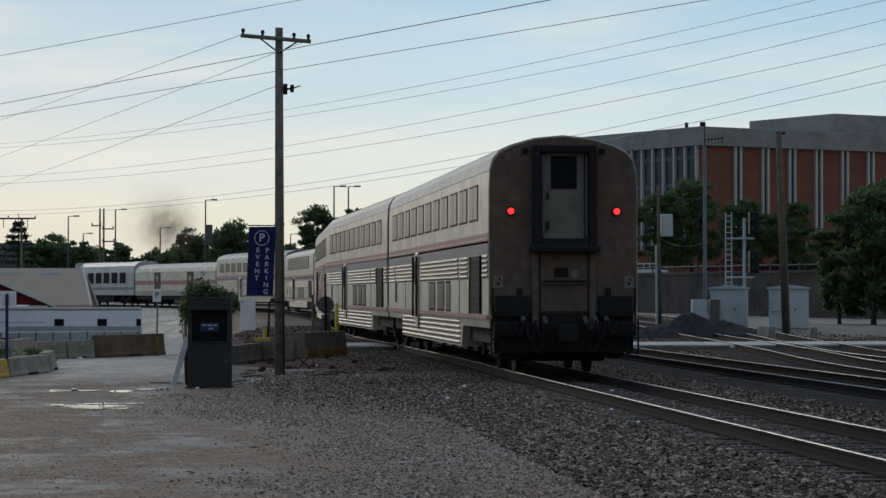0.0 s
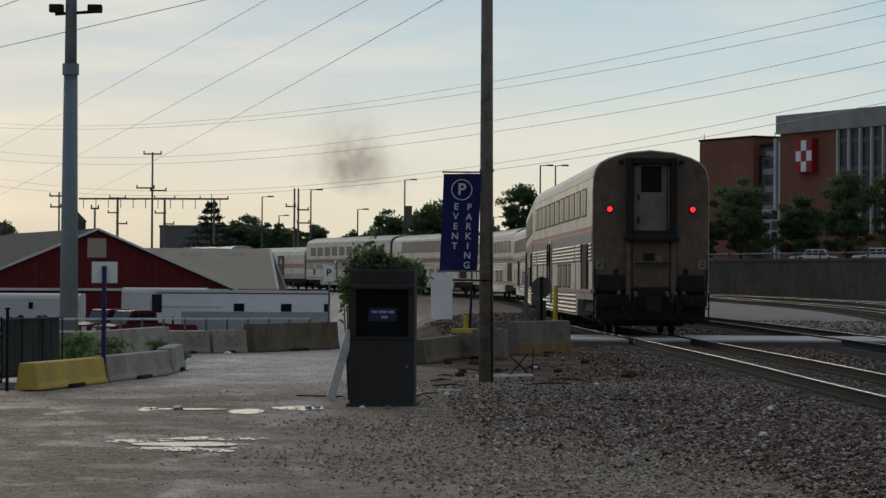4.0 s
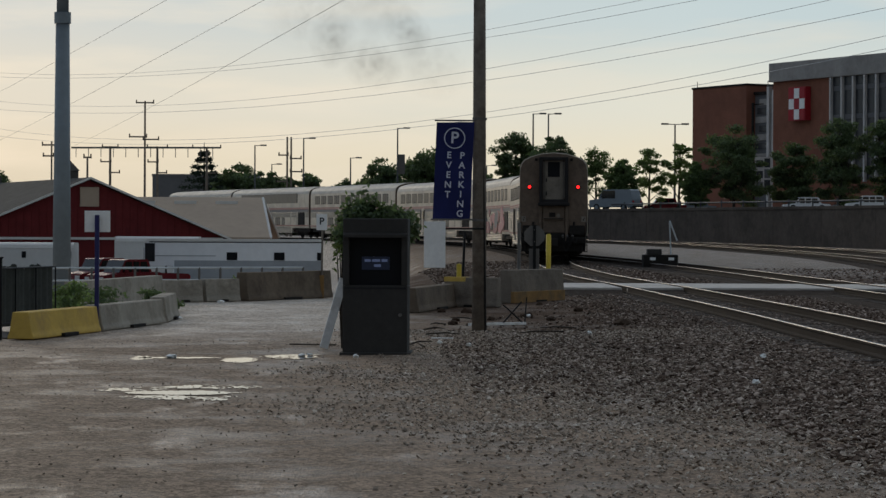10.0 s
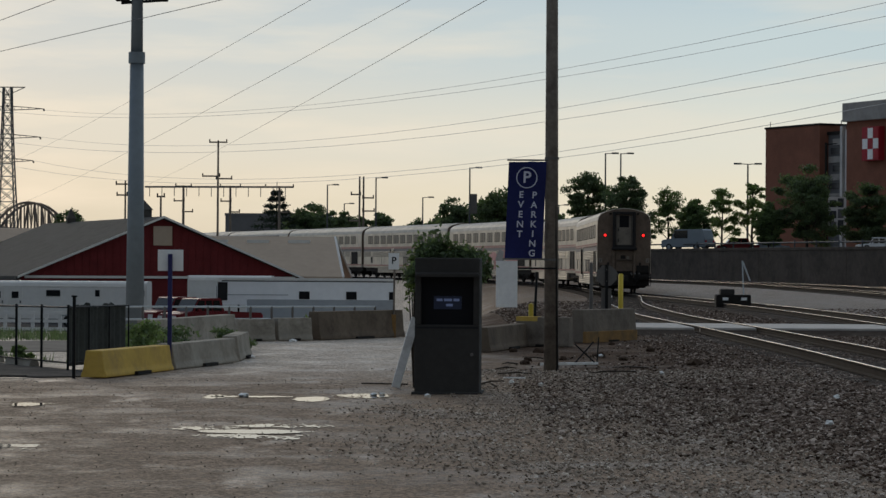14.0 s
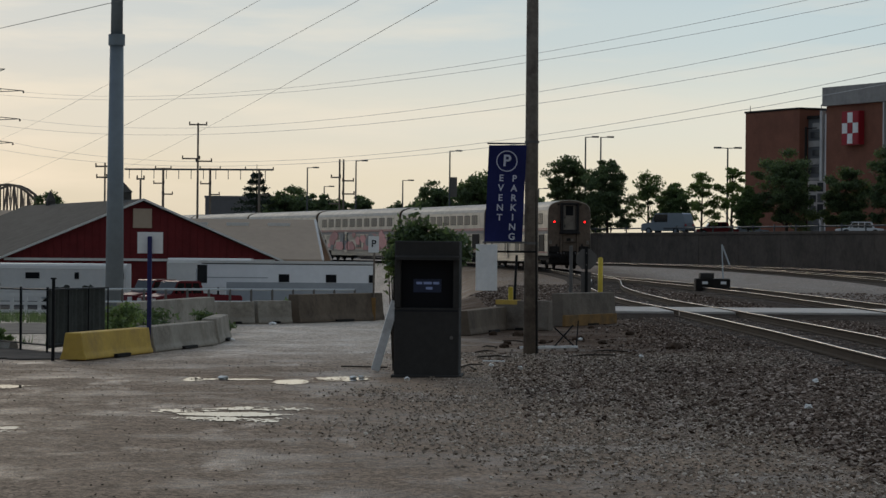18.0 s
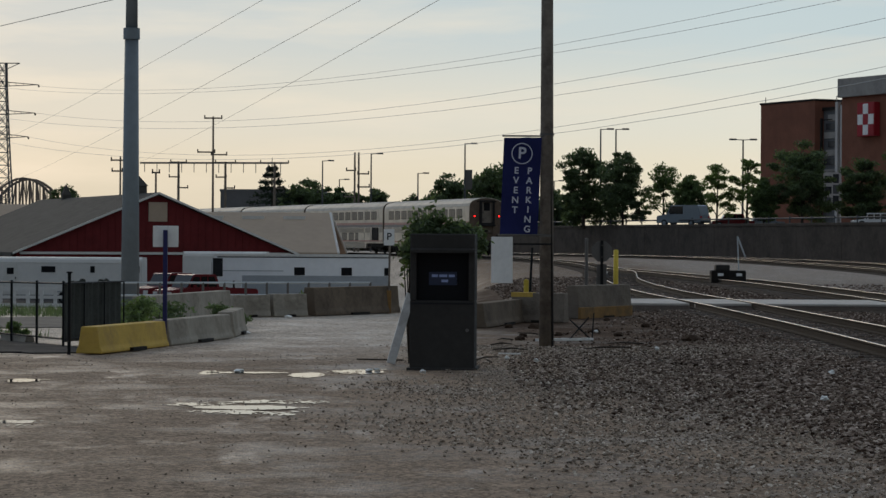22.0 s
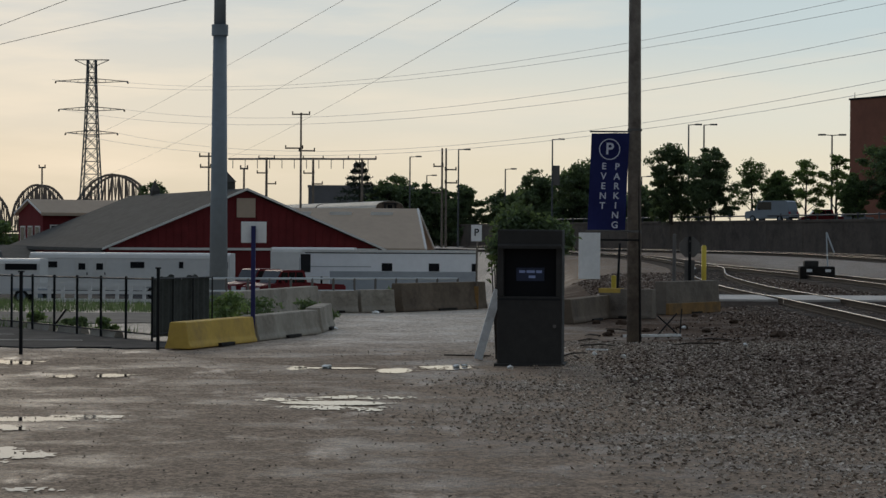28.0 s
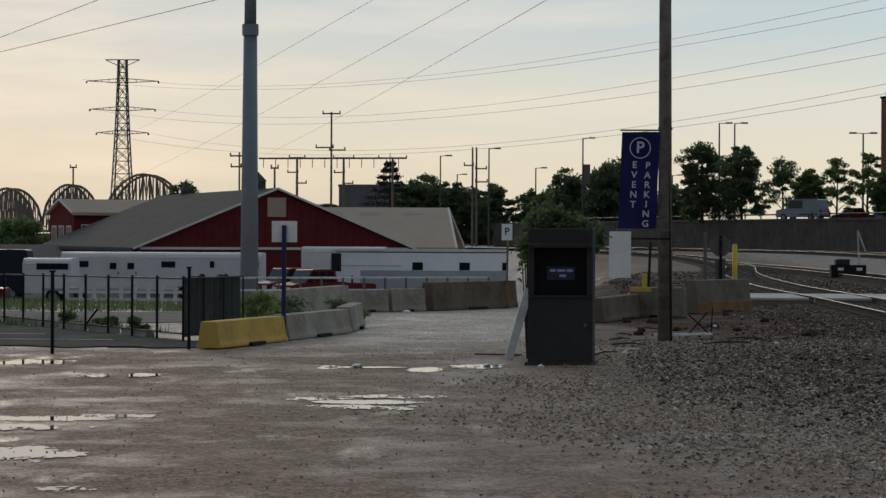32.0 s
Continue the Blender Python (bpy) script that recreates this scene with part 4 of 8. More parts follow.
    d["gap"] = as_mesh("vestibule", boxed(-1.32, 1.32, -0.26, 0.26, 1.1, 4.55), M["rubber"])
    return d


def place(parent, name, me, at, rz=0.0, rx=0.0, scale=None, label=""):
    ob = new(name, me)
    ob.parent = parent
    ob.matrix_local = pose(*at, rx, 0, rz)
    if scale:
        ob.scale = scale
    return tagged(ob, label)


def make_coach(d, label, tail=False, style=0):
    h = CAR_LEN / 2
    car = thing("passenger_car", pose(0, 0, 0), label, "railway coach", "cars of the train")
    body = place(car, "body", d["body"], (0, 0, 0))
    place(body, "roof_ribs", d["roof_ribs"], (0, 0, 0))
    place(body, "roof", d["roof"], (0, 0, 0), label="bright stainless roof")
    n_win = (11, 11, 11, 10)[style]
    for side in (-1, 1):
        rz = 0 if side > 0 else 180
        x = side * HALF_W
        ups = [(-h + 2.65 + k * (CAR_LEN - 4.9) / (n_win - 1)) for k in range(n_win)]
        if style == 1:
            # lounge: one long glazed band
            place(body, "window_band", d["band"], (x + side * 0.01, 0, 3.82), rz)
            for k in range(14):
                place(body, "window", d["pane"], (x + side * 0.024, -8.4 + k * 1.29, 3.82), rz, scale=(1, 2.0, 1.25))
        else:
            for y in ups:
                f = place(body, "window", d["frame"], (x + side * 0.008, y, 3.60), rz)
                place(f, "pane", d["pane"], (0.008, -0.38, 0))
                place(f, "pane", d["pane"], (0.008, 0.38, 0))
        for z, me in ((2.87, "stripe_r"), (2.75, "stripe_r"), (2.62, "stripe_b")):
            place(body, "stripe", d[me], (x + side * 0.004, 0, z), rz)
        for y0, y1 in ((-h + 0.1, -h + 1.0), (-h + 3.75, -h + 5.3), (-h + 5.75, -h + 14.9), (-h + 16.9, h - 3.0), (h - 2.4, h - 0.1)):
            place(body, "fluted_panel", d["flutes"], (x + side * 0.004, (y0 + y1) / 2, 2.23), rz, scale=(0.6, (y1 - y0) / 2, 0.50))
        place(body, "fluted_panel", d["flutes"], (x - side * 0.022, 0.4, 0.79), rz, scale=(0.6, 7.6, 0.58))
        for y, wide in ((-h + 7.95, 0.6), (-h + 9.7, 1.0), (-h + 11.9, 1.0)) if style != 2 else ((-5.4, 1), (-3.2, 1), (4.0, 1), (6.2, 1)):
            f = place(body, "low_window", d["low_pane"], (x + side * 0.008, y, 1.60), rz, scale=(1, wide, 1))
            place(f, "pane", d["low_glass"], (0.008, -0.385, 0))
            place(f, "pane", d["low_glass"], (0.008, 0.385, 0))
        dr = place(body, "side_door", d["door"], (x + side * 0.02, -h + 15.9, 1.75), rz)
        place(dr, "grab_rail", d["grab"], (0.06, -0.52, 0.1))
        place(dr, "grab_rail", d["grab"], (0.06, 0.52, 0.1))
        place(dr, "door_pane", d["door_pane"], (0.035, 0, 0.45))
        place(body, "louvre", d["louvre"], (x + side * 0.02, -h + 2.2, 1.85), rz, scale=(1, 1.9, 0.95))
        place(body, "louvre_back", d["louvre_back"], (x + side * 0.012, -h + 2.2, 1.85), rz, scale=(1, 1.86, 0.94))
        place(body, "seam", d["seam"], (x + side * 0.006, -h + 3.55, 1.75), rz)
        place(body, "seam", d["seam"], (x + side * 0.006, -h + 5.5, 1.75), rz)
        place(body, "seam", d["seam"], (x + side * 0.006, -h + 19.5, 1.75), rz)
        place(body, "stripe", d["stripe_r"], (x + side * 0.03, 0, 1.18), rz)
        place(body, "low_window", d["low_pane"], (x + side * 0.01, h - 2.7, 1.7), rz, scale=(1, 0.3, 0.8))
    place(car, "skirt", d["skirt"], (0, 0, 0))
    place(car, "underframe", d["frame_floor"], (0, 0, 0))
    for y in (-h + 3.0, h - 3.0):
        b = place(car, "bogie", d["bogie"], (0, y, 0))
        for w in (-1.3, 1.3):
            place(b, "wheelset", d["wheelset"], (0, w, 0.46))
    for y, s in ((-3.5, 1.4), (1.2, 1.8), (5.0, 1.0)):
        place(car, "underfloor_box", d["tank"], (0, y, 0.72), scale=(2.6, s, 0.7))
    place(car, "vestibule", d["gap"], (0, h + 0.26, 0))
    end = place(car, "end_wall", d["end"], (0, -h, 0), label="dusty brown steel end wall")
    place(car, "end_wall", d["end"], (0, h, 0), 180)
    if tail:
        place(end, "diaphragm", d["diaphragm"], (0, -0.04, 0), label="black rubber diaphragm round the end door")
        place(end, "end_door", d["end_door"], (0, 0, 0), label="grimy grey end door")
        place(end, "door_pane", d["end_pane"], (0, 0, 0))
        for x in (-1, 1):
            lamp = part("marker_lamp", rodded((x * 1.10, -0.13, 3.36), (x * 1.10, -0.05, 3.36), 0.085, 0.10, 16), M["lamp_rim"], end)
            part("lens", rodded((x * 1.10, -0.15, 3.36), (x * 1.10, -0.125, 3.36), 0.058, 0.066, 16), M["red_lamp"], lamp, "glowing red marker light")
            part("number_plate", boxed(x * 1.36 - 0.10, x * 1.36 + 0.10, -0.075, -0.06, 1.78, 2.03), M["door_grey"], end, "small pale plate")
            for q, (a, b) in enumerate(((1.84, 1.90), (1.93, 1.98))):
                part("number_bar", boxed(x * 1.36 - 0.03 + q * 0.04, x * 1.36 + 0.03 + q * 0.02, -0.08, -0.074, a, b), M["black"], end)
            part("door_handle", boxed(-0.36, -0.31, -0.13, -0.1, 3.60 if x < 0 else 2.98, 3.75 if x < 0 else 3.16), M["black"], end)
            bm = B()
            rod(bm, (x * 1.48, -0.14, 1.05), (x * 1.48, -0.14, 1.75), 0.02)
            for z in (1.05, 1.75):
                rod(bm, (x * 1.48, -0.14, z), (x * 1.48, -0.04, z), 0.02)
            part("grab_iron", bm, M["under"], end)
            bm = boxed(x * 1.42 - 0.12, x * 1.42 + 0.12, -0.28, 0.0, 0.42, 0.46)
            box(bm, x * 1.42 - 0.12, x * 1.42 + 0.12, -0.28, 0.0, 0.72, 0.75)
            rod(bm, (x * 1.52, -0.26, 0.42), (x * 1.52, -0.26, 1.15), 0.02)
            rod(bm, (x * 1.30, -0.26, 0.42), (x * 1.30, -0.26, 1.15), 0.02)
            part("step", bm, M["under"], end)
            # dark hose and cable boxes low on the end
            part("cable_box", boxed(x * 1.07 - 0.34, x * 1.07 + 0.34, -0.22, -0.05, 1.18, 1.62, bevel=0.03), M["under"], end)
            bm = boxed(x * 1.05 - 0.42, x * 1.05 + 0.42, -0.34, -0.05, 0.78, 1.08, bevel=0.04)
            box(bm, x * 1.05 - 0.4, x * 1.05 + 0.4, -0.37, -0.33, 0.90, 0.95)
            part("buffer_beam", bm, M["under"], end)
            bm = tube(B(), [(x * (0.45 + 0.25 * q / 8), -0.3, 0.75 - 0.3 * math.sin(q * math.pi / 8)) for q in range(9)], 0.025)
            part("air_hose", bm, M["rubber"], end)
            part("post", boxed(x * 0.60 - 0.07, x * 0.60 + 0.07, -0.16, -0.05, 0.9, 2.62, bevel=0.02), M["car_end"], end)
        for x in (-1, 1):
            for q, (u, drop) in enumerate(((0.42, 0.34), (0.62, 0.42), (0.86, 0.28))):
                bm = tube(B(), [(x * (u + 0.22 * j / 7), -0.36 - 0.03 * q, 1.12 - drop * math.sin(math.pi * j / 7)) for j in range(8)], 0.028)
                part("jumper_cable", bm, M["rubber"], end)
                part("cable_plug", rodded((x * u, -0.40, 1.10), (x * u, -0.2, 1.16), 0.055, 0.05, 10), M["sign_grey"], end, "worn grey cable plug")
            part("side_bracket", boxed(x * 0.92 - 0.05, x * 0.92 + 0.05, -0.18, -0.05, 1.6, 1.78, bevel=0.015), M["under"], end)
            part("gate_rail", boxed(x * 0.45 - 0.015, x * 0.45 + 0.015, -0.26, -0.22, 2.85, 4.5), M["sign_grey"], end)
            part("roof_bracket", boxed(x * 0.8 - 0.06, x * 0.8 + 0.06, -0.1, 0.0, 4.55, 4.66, bevel=0.01), M["under"], end)
        part("threshold", boxed(-0.72, 0.72, -0.42, 0.0, 2.50, 2.66, bevel=0.05), M["rubber"], end, "thick black buffer lip below the door")
        part("hand_hold", rodded((-0.45, -0.22, 1.92), (0.45, -0.22, 1.92), 0.02, 0.02, 8), M["under"], end)
        bm = boxed(-0.48, 0.48, -0.12, -0.06, 1.30, 2.50, bevel=0.01)
        box(bm, -0.48, 0.48, -0.2, -0.1, 1.86, 1.90)
        part("lower_panel", bm, M["car_end"], end)
        part("socket", rodded((0.22, -0.17, 2.06), (0.22, -0.1, 2.06), 0.09, 0.09, 14), M["door_grey"], end)
        part("vent", boxed(-0.2, 0.08, -0.14, -0.1, 2.0, 2.2), M["under"], end)
        bm = boxed(-0.14, 0.14, -0.75, 0.1, 0.72, 0.98, bevel=0.04)
        box(bm, -0.2, 0.2, -0.82, -0.62, 0.66, 1.04, bevel=0.05)
        part("coupler", bm, M["under"], end)
        # dark block and drums added below the tail, standing in for the train's shadow
        bm = boxed(-0.95, 0.95, 0.5, 1.3, 0.26, 0.7, bevel=0.04)
        rod(bm, (-1.0, 0.25, 0.5), (1.0, 0.25, 0.5), 0.16, 0.16, 10)
        part("brake_rigging", bm, M["under"], end)
        for x in (-1, 1):
            part("air_tank", rodded((x * 1.15, 0.3, 0.5), (x * 1.15, 1.5, 0.5), 0.2, 0.2, 12), M["under"], end)
        part("door_rail", rodded((0.48, -0.13, 2.85), (0.48, -0.13, 4.5), 0.022), M["door_grey"], end)
        # sill plate carried low, to darken the gap where that shadow falls
        part("sill_plate", boxed(-1.45, 1.45, -0.1, 0.0, 0.44, 1.27, bevel=0.02), M["under"], end)
    return car


def make_baggage_car(d):
    """The single-level baggage car behind the locomotive."""
    h = CAR_LEN / 2
    car = thing("baggage_car", pose(0, 0, 0), "low tan and silver baggage car with dark sliding doors", "railway coach", "cars of the train")
    o = [(1.48, 1.0), (1.5, 1.2), (1.5, 3.3), (1.42, 3.62), (1.2, 3.86), (0.7, 4.03), (0, 4.1)]
    o = o + [(-x, z) for x, z in o[-2::-1]]
    body = part("body", prism(B(), o, -h, h), M["stainless"], car)
    top = [(x * 1.006, z + 0.008) for x, z in o if z > 3.4]
    part("roof", prism(B(), top + [(x * 0.96, z - 0.06) for x, z in top[::-1]], -h + 0.02, h - 0.02), M["roof_steel"], body, "bright stainless roof")
    for s in (-1, 1):
        for y in (-5.2, 5.2):
            dr = part("sliding_door", boxed(s * 1.5 - 0.03, s * 1.5 + 0.03, y - 1.0, y + 1.0, 1.15, 3.25, bevel=0.01), M["car_end"], body)
            part("door_pane", boxed(s * 1.53 - 0.015, s * 1.53 + 0.015, y - 0.3, y + 0.3, 2.4, 2.9), M["glass"], dr)
        part("stripe", boxed(s * 1.505 - 0.008, s * 1.505 + 0.008, -h + 0.1, h - 0.1, 2.05, 2.45), M["red_stripe"], body)
        part("fluted_panel", boxed(s * 1.5 - 0.02, s * 1.5 + 0.02, -h + 0.3, h - 0.3, 1.05, 1.5, bevel=0.008), M["ribbed"], body)
    for y in (-h + 3.0, h - 3.0):
        b = place(car, "bogie", d["bogie"], (0, y, 0))
        for w in (-1.3, 1.3):
            place(b, "wheelset", d["wheelset"], (0, w, 0.46))
    place(car, "underframe", d["frame_floor"], (0, 0, 0))
    return car


def make_locomotive():
    h = 10.5
    loco = thing("diesel_locomotive", pose(0, 0, 0), "pale grey diesel passenger locomotive leading the train", "locomotive", "cars of the train")
    o = [(1.5, 1.0), (1.53, 3.2), (1.38, 3.95), (0.95, 4.30), (0.4, 4.42)]
    o = o + [(-x, z) for x, z in o[::-1]]
    body = part("body", prism(B(), o, -h, h - 2.4), M["loco_grey"], loco)
    bm = prism(B(), [(h - 2.4, 1.0), (h - 0.1, 1.0), (h, 2.3), (h - 1.1, 2.75), (h - 1.75, 4.25), (h - 2.4, 4.42)], -1.48, 1.48, "x")
    nose = part("nose", bm, M["loco_grey"], loco)
    for s in (-1, 1):
        part("windscreen", boxed(s * 0.7 - 0.55, s * 0.7 + 0.55, h - 1.5, h - 1.35, 3.0, 3.7), M["glass"], nose)
        part("cab_window", boxed(s * 1.5 - 0.02, s * 1.5 + 0.02, h - 3.6, h - 2.7, 2.9, 3.6), M["glass"], body)
        for k in range(5):
            bm = boxed(s * 1.53 - 0.03, s * 1.53 + 0.03, -8 + k * 2.6, -6.2 + k * 2.6, 2.2, 3.3)
            for q in range(7):
                box(bm, s * 1.56 - 0.03, s * 1.56 + 0.03, -7.95 + k * 2.6, -6.25 + k * 2.6, 2.25 + q * 0.15, 2.30 + q * 0.15)
            part("grille", bm, M["under"], body)
        part("stripe", boxed(s * 1.535 - 0.012, s * 1.535 + 0.012, -h + 0.1, h - 2.5, 1.55, 1.8), M["blue_stripe"], body)
    for k in range(3):
        part("roof_fan", rodded((0, -7 + k * 2.2, 4.38), (0, -7 + k * 2.2, 4.62), 0.75, 0.72, 20), M["under"], body)
    part("exhaust_stack", boxed(-0.4, 0.4, 1.0, 2.0, 4.38, 4.7, bevel=0.04), M["under"], body)
    for y in (-6.6, 6.0):
        b = place(loco, "bogie", COACH["bogie"], (0, y, 0))
        for w in (-1.3, 1.3):
            place(b, "wheelset", COACH["wheelset"], (0, w, 0.46))
    part("fuel_tank", boxed(-1.3, 1.3, -3.6, 3.2, 0.35, 1.02, bevel=0.08), M["under"], loco)
    return loco


COACH = make_coach_meshes()
COACH["band"] = as_mesh("window_band", boxed(-0.012, 0.012, -9.2, 9.2, -0.45, 0.45, bevel=0.005), M["rubber"])
TRAIN = []
for k, (style, words) in enumerate(((0, "stainless bilevel coach at the train's tail with red marker lamps lit"), (0, "stainless bilevel coach with dark framed windows"), (3, "stainless bilevel coach with a pink and red mural"),
                                     (0, "stainless bilevel coach with paired windows"), (2, "stainless bilevel dining car"), (1, "stainless lounge car with one long glazed band"),
                                     (3, "stainless bilevel sleeping car"))):
    TRAIN.append(make_coach(COACH, words, tail=k == 0, style=style))
TRAIN.append(make_baggage_car(COACH))
TRAIN.append(make_locomotive())


def paint_mural(car):
    rng = random.Random(9)
    body = car.children[0]
    for k in range(26):
        y, z = rng.uniform(-9, 9), rng.uniform(1.2, 2.6)
        r = rng.uniform(0.5, 1.5)
        pts = [(y + r * rng.uniform(0.6, 1.2) * math.cos(a * math.pi / 4), z + 0.55 * r * rng.uniform(0.5, 1.1) * math.sin(a * math.pi / 4)) for a in range(8)]
        pts = [(p, min(3.15, max(1.0, q))) for p, q in pts]
        part("mural_patch", prism(B(), pts, -HALF_W - 0.05 - k * 0.0006, -HALF_W, "x"), M[("pink", "mural_red", "mural_grey", "pink")[k % 4]], body)


paint_mural(TRAIN[2])
TAIL = [(0, 34.2), (1, 43.3), (2, 51.6), (3, 59.4), (6, 82.6), (9, 107.5), (13, 139), (19, 190.2), (21, 207.6), (23, 227), (25, 246), (28, 275), (32, 315)]


def tail_at(t):
    """The tail's way along the line, by a smooth curve through the rows."""
    for i, ((a, p), (b, q)) in enumerate(zip(TAIL, TAIL[1:])):
        if a <= t <= b:
            va = (TAIL[i + 1][1] - TAIL[max(i - 1, 0)][1]) / (TAIL[i + 1][0] - TAIL[max(i - 1, 0)][0])
            vb = (TAIL[min(i + 2, len(TAIL) - 1)][1] - p) / (TAIL[min(i + 2, len(TAIL) - 1)][0] - a)
            u, w = (t - a) / (b - a), b - a
            return p * (2 * u ** 3 - 3 * u * u + 1) + va * w * (u ** 3 - 2 * u * u + u) + q * (3 * u * u - 2 * u ** 3) + vb * w * (u ** 3 - u * u)
    return TAIL[-1][1]


def car_pose(k, s):
    """Car k of the train when the tail is s metres along."""
    s += k * 25.95 + 0.35
    ln = CAR_LEN if k < 8 else 21.0
    a, b = along(s + 3), along(s + ln - 3)
    mid, d = (a + b) / 2, b - a
    return pose(mid.x, mid.y, mid.z, 0, 0, math.degrees(math.atan2(-d.x, d.y)))


def motions():
    for k, car in enumerate(TRAIN):
        walk(car, [(t, car_pose(k, tail_at(t))) for t in range(33)])
    for k, (puff, way) in enumerate(PUFFS):
        rows = []
        for t, bearing, rise, spread in SMOKE_WAY:
            c = spot(bearing, rise, 262) - Vector((0, 262, 0)) + way * spread * 0.85
            rows.append((t, pose(c.x, c.y, c.z, 0, k * 40 + t * 2, 0)))
        walk(puff, rows)


# ---- near things at the lot's entrance ----
def make_kiosk():
    k = thing("parking_kiosk", pose(-0.03, 35.0, -0.02, 0, 0, -3), "charcoal metal pay kiosk with a dark recessed screen", "kiosk")
    w, d, h = 0.44, 0.40, 1.86
    bm = boxed(-w, w, -d, d, 0, 0.95, bevel=0.012)
    part("base_cabinet", bm, M["kiosk"], k)
    for s in (-1, 1):
        part("side_panel", boxed(min(s * w, s * (w - 0.085)), max(s * w, s * (w - 0.085)), -d, d, 0.95, 1.62, bevel=0.01), M["kiosk"], k)
    part("top_box", boxed(-w, w, -d, d, 1.62, h, bevel=0.015), M["kiosk"], k)
    part("hood", prism(B(), [(-d - 0.07, 1.60), (-d + 0.1, 1.60), (-d + 0.1, 1.70), (-d - 0.07, 1.64)], -w + 0.01, w - 0.01, "x"), M["kiosk"], k)
    scr = part("screen_panel", boxed(-w + 0.085, w - 0.085, -d + 0.14, d - 0.02, 0.95, 1.62), M["screen"], k, "black recessed glass panel")
    disp = part("display", boxed(-0.19, 0.19, -d + 0.125, -d + 0.138, 1.16, 1.34), M["display"], scr, "dim blue display")
    for a, b, z in ((-0.15, -0.07, 1.27), (-0.05, 0.06, 1.27), (0.08, 0.16, 1.27), (-0.02, 0.07, 1.20)):
        part("text_bar", boxed(a, b, -d + 0.119, -d + 0.124, z, z + 0.035), M["display_text"], disp)
    part("plinth", boxed(-w - 0.04, w + 0.04, -d - 0.04, d + 0.04, -0.06, 0.04, bevel=0.01), M["kiosk"], k)
    part("door_seam", boxed(-w + 0.02, w - 0.02, -d - 0.004, -d + 0.01, 0.90, 0.925), M["black"], k)
    part("lock", rodded((w - 0.1, -d - 0.02, 0.55), (w - 0.1, -d + 0.01, 0.55), 0.025, 0.025, 10), M["sign_grey"], k)
    b = thing("leaning_board", pose(-0.78, 36.2, 0.0, 0, 16, 8), "whitewashed board leaning beside the kiosk", "board")
    part("board", boxed(-0.06, 0.06, -0.02, 0.02, 0, 1.03, bevel=0.008), M["white_plank"], b)
    part("batten", boxed(-0.05, 0.05, 0.02, 0.05, 0.4, 0.47), M["white_plank"], b)


make_kiosk()


def make_utility_pole():
    p = thing("utility_pole", pose(1.69, 42.8, 0), "tall weathered wooden utility pole with a crossarm", "utility pole")
    part("pole", rodded((0, 0, -0.3), (-0.03, 0, 8.2), 0.125, 0.09, 14), M["wood_pole"], p, smooth=True)
    arm = part("crossarm", rodded((-0.94, -0.12, 8.0), (0.72, -0.12, 7.87), 0.05, 0.05, 6), M["wood_pole"], p)
    for x in (-0.88, -0.42, 0.32, 0.66):
        z = 8.0 - (x + 0.94) * 0.0783
        bm = rodded((x, -0.12, z + 0.03), (x, -0.12, z + 0.10), 0.03, 0.03)
        rod(bm, (x, -0.12, z + 0.10), (x, -0.12, z + 0.17), 0.05, 0.035)
        part("insulator", bm, M["under"], arm)
    bm = rodded((-0.04, -0.1, 7.6), (-0.5, -0.1, 7.95), 0.018)
    rod(bm, (-0.02, -0.1, 7.6), (0.42, -0.1, 7.88), 0.018)
    part("brace", bm, M["under"], p)
    bm = rodded((0.0, -0.05, 6.72), (0.26, -0.05, 6.76), 0.025)
    rod(bm, (0.12, -0.05, 6.62), (0.12, -0.05, 6.87), 0.05)
    rod(bm, (0.28, -0.05, 6.67), (0.28, -0.05, 6.85), 0.045)
    rod(bm, (0.28, -0.05, 6.76), (0.48, -0.05, 6.83), 0.015)
    part("bracket", bm, M["under"], p)
    for z in (3.55, 1.85):
        part("strap", rodded((-0.01, 0, z - 0.02), (-0.01, 0, z + 0.02), 0.122, 0.122, 14), M["sign_grey"], p)
    part("conduit", rodded((0.10, -0.08, 0), (0.03, -0.07, 3.4), 0.022), M["under"], p)


make_utility_pole()


def lettering(text, size, material, parent, m, name="letter"):
    cu = bpy.data.curves.new(name, "FONT")
    cu.body, cu.size, cu.extrude = text, size, 0.002
    cu.align_x, cu.align_y = "CENTER", "CENTER"
    cu.offset = size * 0.018
    ob = new(name, cu)
    deps = bpy.context.evaluated_depsgraph_get()
    me = bpy.data.meshes.new_from_object(ob.evaluated_get(deps))
    bpy.data.objects.remove(ob)
    me.materials.clear()
    me.materials.append(material)
    out = new(name, me)
    out.parent = parent
    out.matrix_local = m
    return out


